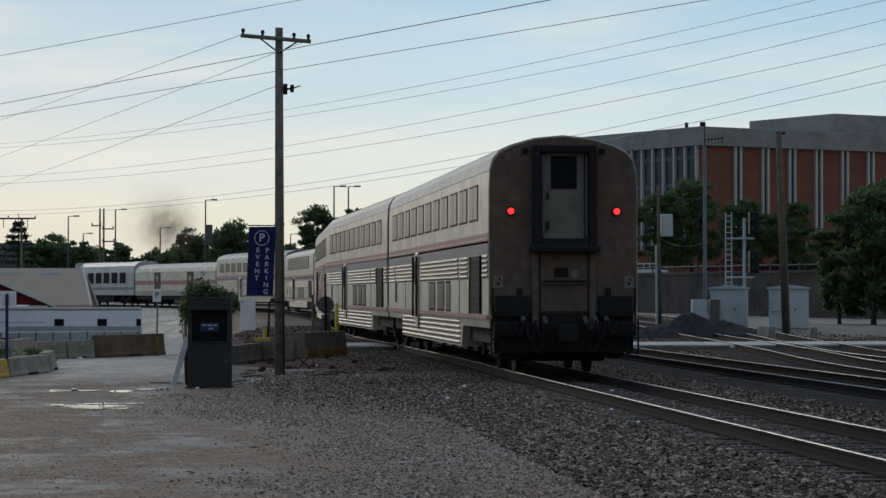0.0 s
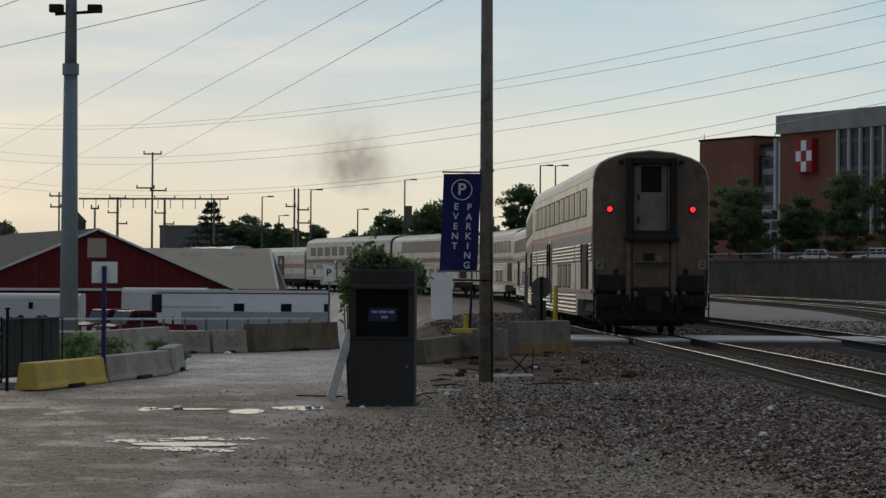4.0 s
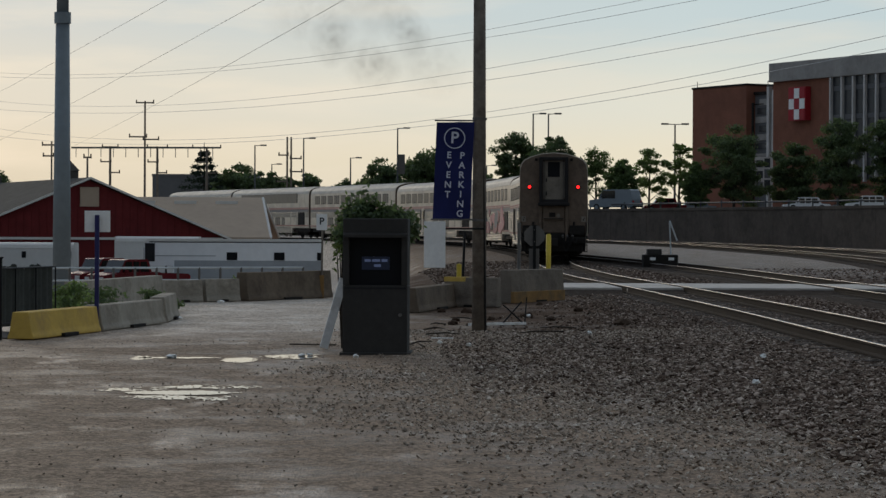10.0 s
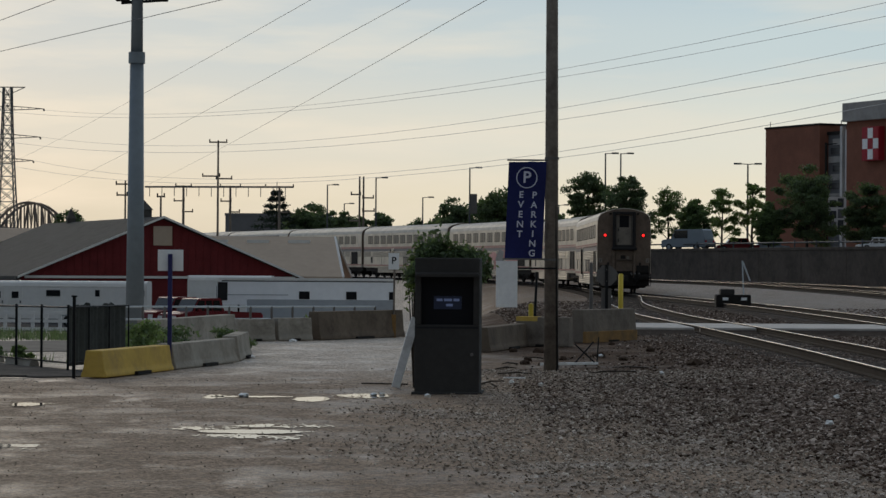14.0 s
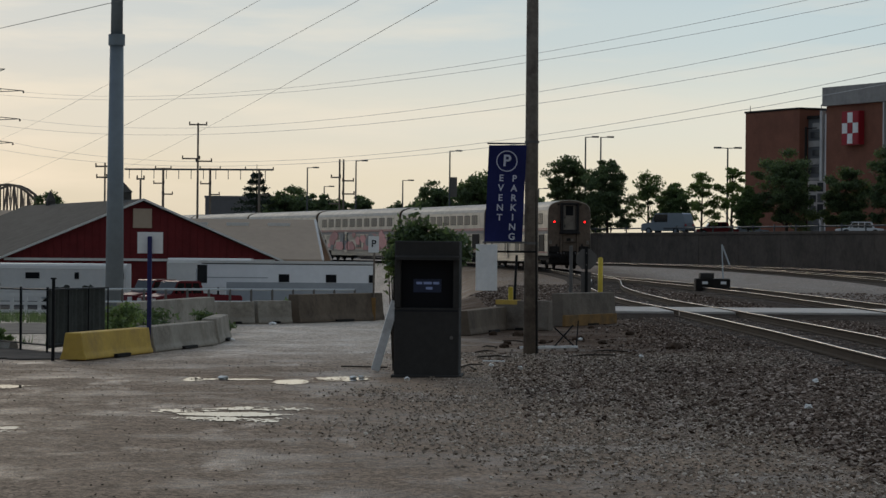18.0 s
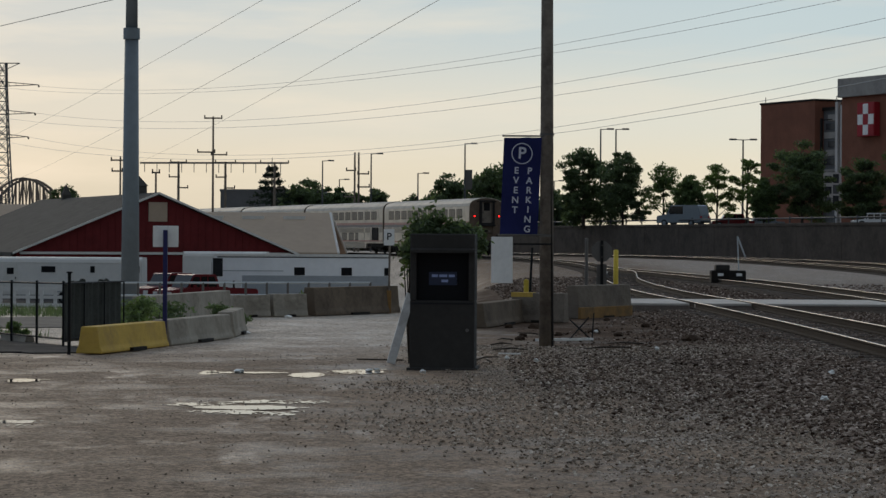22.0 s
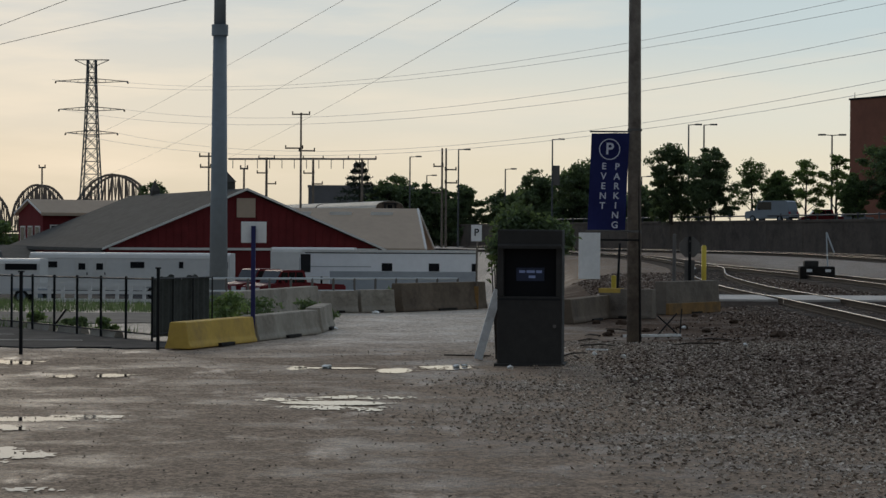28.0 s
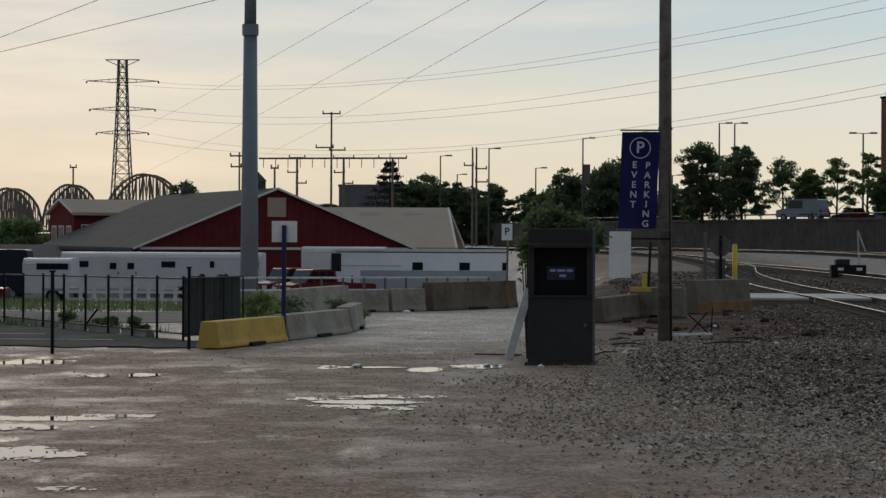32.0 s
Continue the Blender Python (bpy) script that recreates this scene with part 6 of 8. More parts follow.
scatter_stones("lot_gravel", "small damp gravel scattered over the lot", 84000, gravel_spot, lambda r: 0.007 + 0.019 * r.random() ** 1.5, 12, M["pebbles"])
scatter_stones("lot_pebbles", "few small dark stones on the mud", 2600, lambda r: (r.uniform(-9, -0.5), 5 + 34 * r.random() ** 1.3), lambda r: r.uniform(0.006, 0.014), 14, M["dark_pebbles"])


def far_ballast_spot(rng):
    y = rng.uniform(12, 110)
    return rng.uniform(12.5, 30), y


scatter_stones("crossing_stones", "dark crushed stone between the tracks past the crossing", 14000, lambda r: (r.uniform(1.8, 14.5), 70.5 + 60 * r.random() ** 1.4), lambda r: r.uniform(0.025, 0.065), 15, M["ballast"])
scatter_stones("yard_stones", "crushed stone round the yard tracks", 9000, far_ballast_spot, lambda r: r.uniform(0.03, 0.08), 13, M["ballast"])


def make_litter():
    rng = random.Random(21)
    for k, (x, y) in enumerate(((6.2, 22.5), (4.1, 27.6), (1.3, 36.8), (0.9, 37.6), (5.0, 33.0), (2.9, 49.2), (3.4, 41.0), (-0.3, 33.4), (7.5, 30.2), (5.9, 18.5))):
        t = thing("scrap_of_litter", pose(x, y, ground_z(x, y), rng.uniform(-20, 20), rng.uniform(-20, 20), rng.uniform(0, 180)), "crumpled white scrap lying on the stones", "litter", "litter on the stones")
        bm = bmesh.new()
        bmesh.ops.create_icosphere(bm, subdivisions=2, radius=0.042)
        for v in bm.verts:
            v.co *= rng.uniform(0.6, 1.3)
            v.co.z = max(0, v.co.z * 0.7 + 0.03)
        part("scrap", bm, M["litter"], t)


make_litter()


def make_debris():
    """Sticks, a lath and clods on the trodden earth between the kiosk and the pole."""
    rng = random.Random(52)
    for k in range(9):
        x, y = rng.uniform(0.55, 3.2), rng.uniform(36.5, 48.5)
        t = thing("fallen_stick", pose(x, y, 0.015, 0, rng.uniform(-6, 6), rng.uniform(0, 180)), "short dark stick lying on the earth", "stick", "sticks on the earth")
        n = rng.uniform(0.18, 0.45)
        bm = rodded((-n, 0, 0), (0.1 * n, 0.03, 0.03), 0.012, 0.014, 6)
        rod(bm, (0.1 * n, 0.03, 0.03), (n, -0.02, 0.015), 0.014, 0.006, 6)
        part("wood", bm, M["bark"], t)
    for x, y, n in ((0.98, 39.2, 0.17), (-0.95, 36.9, 0.35)):
        t = thing("loose_lath", pose(x, y, 0.01, 0, 0, rng.uniform(-20, 20)), "pale splintered lath on the ground", "lath", "laths on the ground")
        part("lath", boxed(-n, n, -0.025, 0.025, 0, 0.02, bevel=0.004), M["white_plank"] if n < 0.3 else M["bark"], t)
    for k in range(14):
        x, y = rng.uniform(0.6, 4.6), rng.uniform(43.5, 58.0)
        t = thing("earth_clod", pose(x, y, ground_z(x, y), 0, 0, rng.uniform(0, 180)), "dark brown clod of earth beside the barriers", "clod", "clods of earth")
        bm = bmesh.new()
        bmesh.ops.create_icosphere(bm, subdivisions=2, radius=rng.uniform(0.07, 0.16))
        for v in bm.verts:
            v.co *= rng.uniform(0.75, 1.25)
            v.co.z = max(-0.02, v.co.z * 0.55 + 0.02)
        part("earth", bm, M["earth"], t)


M["earth"] = mat("dark_clay", (0.062, 0.041, 0.029), 0.95, 0, 0.4, 0.15, 0.8, 0.03, spec=0.05)
make_debris()


# ---- foliage ----
def clump(co, faces, c, r, rng, n, leaf):
    """Leaf cards round a centre: small bent quads, denser towards the outside."""
    for _ in range(n):
        d = Vector((rng.gauss(0, 1), rng.gauss(0, 1), rng.gauss(0, 0.8))).normalized()
        p = c + Vector((d.x * r.x, d.y * r.y, d.z * r.z)) * (rng.random() ** 0.45) * rng.uniform(0.75, 1.3)
        u = Vector((rng.gauss(0, 1), rng.gauss(0, 1), rng.gauss(0, 1))).normalized()
        w = u.orthogonal().normalized()
        w = (Matrix.Rotation(rng.uniform(0, 6.28), 3, u) @ w)
        s = leaf * rng.uniform(0.6, 1.4)
        b = len(co)
        co += [p - w * s, p + u * s * 0.45, p + w * s, p - u * s * 0.45 + Vector((0, 0, -0.15 * s))]
        faces.append((b, b + 1, b + 2, b + 3))


def crown_mesh(name, material, clumps, rng, per, leaf):
    co, faces = [], []
    for c, r in clumps:
        clump(co, faces, Vector(c), Vector(r), rng, per, leaf)
    me = bpy.data.meshes.new(name)
    me.from_pydata([tuple(p) for p in co], [], faces)
    me.materials.append(material)
    return me


def make_tree(at, height, spread, material, label, seed, per=110, leaf=0.2, trunk=0.22, airy=False):
    """A tapered trunk with limbs and a crown of many leaf clumps."""
    rng = random.Random(seed)
    t = thing("tree", pose(*at), label, "tree")
    bm = B()
    lean = Vector((rng.uniform(-0.04, 0.04), rng.uniform(-0.04, 0.04), 1))
    top = lean * height * 0.85
    rod(bm, (0, 0, -0.2), lean * height * trunk, 0.022 * height, 0.016 * height, 9, caps=False)
    rod(bm, lean * height * trunk, top, 0.016 * height, 0.004 * height, 8, caps=False)
    clumps = []
    lobes = 7 if airy else 12
    heads = []
    for k in range(lobes):
        a = k * 2.4 + rng.uniform(-0.5, 0.5)
        z = height * (trunk + 0.06 + (0.84 - trunk) * (k + 0.5) / lobes)
        r = spread * rng.uniform(0.35, 0.75) * (0.45 if k >= lobes - 2 else 1)
        heads.append((Vector((math.cos(a) * r, math.sin(a) * r, z)), spread * rng.uniform(0.40, 0.62)))
        base = lean * max(height * trunk * 0.8, z - 0.22 * height)
        rod(bm, base, heads[-1][0], 0.008 * height, 0.002 * height, 5, caps=False)
    for c, r in heads:
        for q in range(6 if airy else 10):
            d = Vector((rng.gauss(0, 1), rng.gauss(0, 1), rng.gauss(0, 0.9))).normalized() * r * rng.uniform(0.5, 1.05)
            e = c + d
            e.z = max(height * (trunk * 0.75), min(height * 0.985, e.z))
            s = r * rng.uniform(0.26, 0.6)
            clumps.append((e, (s * 1.15, s * 1.15, s * rng.uniform(0.5, 0.9))))
            rod(bm, c, e, 0.003 * height, 0.001 * height, 4, caps=False)
    part("trunk", bm, M["bark"], t)
    part("crown", crown_mesh("crown", M[material], clumps, rng, per, leaf), None, t)
    return t


def make_spruce(at, height, spread, seed):
    rng = random.Random(seed)
    t = thing("spruce_tree", pose(*at), "dark spruce with drooping tiers of needles", "tree")
    part("trunk", rodded((0, 0, -0.2), (0, 0, height), 0.02 * height, 0.003 * height, 8), M["bark"], t)
    clumps = []
    for k in range(13):
        z = height * (0.12 + 0.86 * k / 13)
        w = spread * (1 - k / 13.5)
        for q in range(6):
            a = q * 1.05 + k * 0.5 + rng.uniform(-0.2, 0.2)
            f = rng.uniform(0.55, 1.0)
            clumps.append(((math.cos(a) * w * f, math.sin(a) * w * f, z - 0.03 * height * f), (0.38 * w + 0.15, 0.38 * w + 0.15, 0.03 * height)))
    part("crown", crown_mesh("crown", M["needle"], clumps, rng, 70, 0.2), None, t)


def bush(name, at, r, material, label, seed, n=9, per=260, leaf=0.06, low=0.25):
    rng = random.Random(seed)
    t = thing(name, pose(*at), label, "bush")
    clumps = []
    k = 1.0 if n < 12 else 0.5
    for _ in range(n):
        a, q = rng.uniform(0, 6.28), rng.random() ** 0.5
        z = rng.uniform(low, 0.92)
        w = 0.8 * q * (1 - 0.5 * max(0, z - 0.75) / 0.2)
        clumps.append(((math.cos(a) * w * r[0], math.sin(a) * w * r[1], r[2] * z), (r[0] * k * rng.uniform(0.3, 0.5), r[1] * k * rng.uniform(0.3, 0.5), r[2] * k * rng.uniform(0.12, 0.3))))
    bm = B()
    for c, _ in clumps:
        rod(bm, (c[0] * 0.15, c[1] * 0.15, -0.05), c, 0.02, 0.006, 5, caps=False)
    part("stem", bm, M["bark"], t)
    part("crown", crown_mesh("crown", M[material], clumps, rng, per, leaf), None, t)


def far_tree(bearing, rise, dist, width, material, label, seed, base=None, **k):
    """Placed by bearing; its top stands at the given rise, its width spans so many units."""
    p = spot(bearing, rise, dist)
    b = ground_z(p.x, p.y) if base is None else base
    make_tree((p.x, p.y, b), p.z - b, width * dist / UNIT / 2, material, label, seed, **k)


# street trees on the terrace
for bearing, rise, dist, width, kind, airy in (
        (243, 172, 262, 78, "leaf_dark", False), (312, 162, 258, 84, "leaf_dark", False), (385, 146, 262, 74, "leaf", True), (431, 124, 255, 58, "leaf", False), (478, 148, 262, 62, "leaf_light", True),
        (531, 163, 262, 52, "leaf_light", True), (561, 121, 257, 46, "leaf", False), (629, 183, 256, 104, "leaf_dark", False), (733, 152, 254, 78, "leaf_dark", False), (818, 200, 250, 92, "leaf_dark", False),
        (908, 205, 248, 84, "leaf_dark", False), (962, 230, 250, 118, "leaf_dark", False), (1070, 188, 246, 110, "leaf_dark", False), (1165, 178, 244, 96, "leaf_dark", False)):
    far_tree(bearing, rise, dist, width, kind, "street tree in full summer leaf" if not airy else "young street tree with a thin open crown", 100 + int(bearing), base=TERRACE, airy=airy, leaf=0.14, per=120 if airy else 170, trunk=0.2 if airy else 0.12)
# low dark hedge along the street behind the wall
for k in range(5):
    p = spot(222 + k * 19, 30, 266)
    bush("hedge_bush", (p.x, p.y, TERRACE), (1.1 + 0.3 * (k % 3), 1.0, 2.3 + 0.5 * (k * 7 % 5) / 2), "leaf_dark", "dense dark hedge bush under the street trees", 140 + k, n=11, per=130, leaf=0.13, low=0.15)
# dark woods beyond the yard's right side
for k, (x, y, h, w) in enumerate(((88, 170, 12.5, 5.5), (94, 168, 11.0, 5.0), (101, 175, 13, 6), (78, 176, 9.5, 4.0), (108, 170, 11, 5.5), (72, 180, 7.0, 3.0))):
    make_tree((x, y, TERRACE), h, w, "leaf_dark" if k != 3 else "leaf", "dense dark tree on the bank above the wall", 300 + k, per=140, leaf=0.24, trunk=0.12)
for x, y, z, w in ((40.6, 132, 8.9, 2.6), (43.4, 131, 8.4, 2.6), (39.3, 135, 6.6, 1.6)):
    b = ground_z(x, y)
    make_tree((x, y, b), z - b, w, "leaf_dark", "dense dark tree on the bank above the wall", 320 + int(x), per=170, leaf=0.16, trunk=0.1)
# trees behind the barn and the railway
make_spruce((-24.0, 350, -0.5), 13.8, 5.6, 41)
make_spruce((-21.4, 352, -0.5), 9.5, 4.2, 42)
for bearing, rise, dist, width, kind in ((-243, 108, 355, 100, "leaf_dark"), (-262, 100, 350, 80, "leaf_dark"), (-205, 100, 352, 75, "leaf_dark"), (-165, 84, 350, 70, "leaf_dark"), (-125, 98, 345, 75, "leaf_dark"), (-60, 82, 345, 80, "leaf_dark"), (-25, 88, 335, 75, "leaf_dark"), (2, 122, 326, 90, "leaf_dark"), (80, 138, 316, 90, "leaf_dark"),
                                         (20, 90, 330, 80, "leaf_dark"), (62, 128, 322, 85, "leaf_dark"), (98, 112, 318, 70, "leaf_dark"), (140, 96, 312, 80, "leaf_dark"), (195, 92, 300, 80, "leaf_dark"), (-680, 92, 330, 80, "leaf_dark"), (-975, 22, 300, 110, "leaf")):
    far_tree(bearing, rise, dist, width, kind, "dark tree beyond the railway", 500 + int(bearing), base=0.0, leaf=0.24, per=100, trunk=0.1)
# the shrub that has grown up behind the kiosk
bush("shrub", (0.0, 36.3, 0), (0.78, 0.55, 2.17), "leaf_dark", "leafy green shrub growing up behind the kiosk", 61, n=40, per=150, leaf=0.045, low=0.72)
bush("shrub", (-0.5, 36.5, 0), (0.2, 0.3, 1.9), "leaf", "thin green shoots beside the shrub", 62, n=9, per=60, leaf=0.04, low=0.76)
for k, (x, y, r, h) in enumerate(((-5.5, 48.6, 0.8, 0.5), (-5.9, 46.4, 0.7, 0.62), (-5.5, 45.2, 0.5, 0.66), (-4.5, 52, 0.5, 0.42), (-6.3, 50.0, 0.7, 0.5), (-7.6, 45.2, 0.2, 0.25), (-8.5, 47.2, 0.22, 0.2), (-3.6, 61.9, 0.5, 0.45), (-9.6, 48.8, 0.24, 0.22))):
    bush("weed_clump", (x, y, ground_z(x, y)), (r, r, h), "leaf" if k % 3 else "leaf_dark", "rough green weeds growing along the barriers", 70 + k, n=7, per=110, leaf=0.05)


def make_grass():
    rng = random.Random(31)
    co, faces = [], []
    for _ in range(14000):
        u, v = rng.random(), rng.random()
        x, y = -5.4 - 11 * u, 43.6 + 9 * u + 16 * v
        off = (x + 6.2) * 0.863 + (y - 41.3) * 0.505
        if 49.8 < y < 57.4 or (off > 1.3 and y < 57.4 and x < -6.8):
            continue
        z = ground_z(x, y)
        h = rng.uniform(0.06, 0.2)
        a = rng.uniform(0, 6.28)
        dx, dy = 0.012 * math.cos(a), 0.012 * math.sin(a)
        b = len(co)
        co += [(x - dx, y - dy, z - 0.02), (x + dx, y + dy, z - 0.02), (x + rng.uniform(-0.05, 0.05), y + rng.uniform(-0.05, 0.05), z + h)]
        faces.append((b, b + 1, b + 2))
    me = bpy.data.meshes.new("grass")
    me.from_pydata(co, [], faces)
    me.materials.append(M["leaf_dark"])
    tagged(new("grass", me), "rough green grass behind the iron fence", "grass", kind="stuff")


make_grass()


# ---- the barns ----
def gable_block(name, at, turn, half, length, wall_h, ridge_h, wall_mat, roof_mat, label, category="barn", over=0.35, trim=True):
    """A gabled building: front gable at the origin facing -y, running back along +y."""
    b = thing(name, pose(*at, 0, 0, turn), label, category)
    part("wall", prism(B(), [(-half, 0), (half, 0), (half, wall_h), (0, ridge_h - 0.06), (-half, wall_h)], 0, length), M[wall_mat], b)
    slope = (ridge_h - wall_h) / half
    for s in (-1, 1):
        o = [(0, ridge_h), (s * (half + over), wall_h - slope * over), (s * (half + over), wall_h - slope * over + 0.14), (0, ridge_h + 0.14)]
        roof = part("roof", prism(B(), o, -over, length + over), M[roof_mat], b)
        if trim:
            t = [(0, ridge_h + 0.02), (s * (half + over), wall_h - slope * over + 0.02), (s * (half + over), wall_h - slope * over + 0.16), (0, ridge_h + 0.16)]
            part("barge_board", prism(B(), t, -over - 0.06, -over), M["trim"], roof)
            part("gutter", boxed(min(s * (half + over), s * (half + over + 0.12)), max(s * (half + over), s * (half + over + 0.12)), -over, length + over, wall_h - slope * over - 0.1, wall_h - slope * over + 0.06), M[roof_mat], roof)
    return b


def make_barns():
    barn = gable_block("barn", (-18.7, 165, LOT), 21.3, 9.2, 35, 2.95, 6.75, "barn_red", "barn_roof", "large red barn with a grey shingled gable roof", over=0.3)
    part("loft_hatch", boxed(-0.62, 0.62, -0.08, 0.02, 5.0, 6.25), M["tan_roof"], barn, "pale loft hatch")
    part("fascia", boxed(-9.0, 9.0, -0.1, 0.02, 2.86, 3.02), M["trim"], barn)
    for k in range(36):
        x = -8.75 + k * 0.5
        part("batten", boxed(x - 0.03, x + 0.03, -0.035, 0.0, 3.03, max(3.1, 6.6 - abs(x) * 0.413)), M["barn_red"], barn)
    for x in (-6.5, -3.2, 4.0):
        d = part("barn_door", boxed(x - 1.2, x + 1.2, -0.09, 0.02, 0, 2.6), M["barn_red"], barn)
        part("door_trim", boxed(x - 1.2, x + 1.2, -0.12, -0.08, 1.3, 1.42), M["trim"], d)
    for y, s in ((5.5, 0.75), (26.5, 0.38)):
        cup = part("cupola", boxed(-0.75 * s, 0.75 * s, y - 0.75 * s, y + 0.75 * s, 6.4, 7.6 * (0.9 + 0.1 * s)), M["barn_roof"], barn)
        rf = part("cupola_roof", rodded((0, y, 7.6 * (0.9 + 0.1 * s)), (0, y, 7.6 + 0.8 * s), 1.2 * s, 0.05, 4), M["barn_roof"], cup)
    # wing with the broad tan roof
    wing = thing("barn_wing", pose(-8.6, 187, LOT, 0, 0, 0), "barn wing with a broad tan metal roof", "barn")
    part("wall", boxed(-12, 0.2, -6.5, 6.5, 0, 2.85), M["barn_red"], wing)
    for s in (-1, 1):
        bm = B()
        v = [bm.verts.new(p) for p in ((-12.5, 0, 5.75), (0.05, 0, 5.75), (0.95, s * 7.2, 2.85), (-12.5, s * 7.2, 2.85), (-12.5, 0, 5.9), (0.05, 0, 5.9), (0.95, s * 7.2, 3.0), (-12.5, s * 7.2, 3.0))]
        for q in ((0, 1, 2, 3), (4, 5, 6, 7), (0, 1, 5, 4), (1, 2, 6, 5), (2, 3, 7, 6), (3, 0, 4, 7)):
            bm.faces.new([v[i] for i in q])
        bmesh.ops.recalc_face_normals(bm, faces=bm.faces)
        rf = part("roof", bm, M["tan_roof"], wing)
        part("rake_trim", rodded((0.08, 0, 5.86), (1.0, s * 7.2, 2.96), 0.09, 0.09, 5), M["trim"], rf)
    for x in (-8.4, -5.4, -2.4):
        part("skylight", boxed(x - 0.9, x + 0.7, -1.25, -0.6, 5.25, 5.62), M["trim"], wing)
    # the older barn with a dormered front behind
    old = gable_block("barn", (-39.3, 197.9, LOT), -55, 2.3, 7.6, 5.5, 6.45, "barn_red", "tan_roof", "smaller red barn with white-framed windows", over=0.25)
    for x in (-1.4, 0.0, 1.4):
        w = part("window", boxed(x - 0.45, x + 0.45, -0.06, 0.02, 3.0, 4.5), M["trim"], old)
        part("pane", boxed(x - 0.36, x + 0.36, -0.075, -0.055, 3.1, 4.4), M["glass"], w)
    w = part("window", boxed(2.28, 2.36, 0.6, 2.0, 3.2, 4.6), M["trim"], old)
    for a in (0.7, 1.35):
        part("pane", boxed(2.35, 2.38, a, a + 0.55, 3.3, 4.5), M["glass"], w)
    # low lean-to along the barn's left side
    lean = thing("shed", pose(-36.5, 182, LOT, 0, 0, 12), "low red shed with a grey lean-to roof", "shed")
    part("wall", boxed(-5, 6, 0, 5, 0, 2.0), M["barn_red"], lean)
    part("roof", prism(B(), [(-0.4, 2.0), (5.4, 2.9), (5.4, 3.05), (-0.4, 2.15)], -5.4, 6.4, "x"), M["barn_roof"], lean)


make_barns()


# ---- trailers and cars ----
def wheel(parent, at, r, axis_x=True, width=0.22):
    a = Vector(at)
    d = Vector((0, width / 2, 0))
    w = part("wheel", rodded(a - d, a + d, r, r, 18), M["tyre"], parent)
    part("rim", rodded(a - d * 1.06, a - d * 0.98, r * 0.6, r * 0.6, 12), M["silver_paint"], w)
    return w


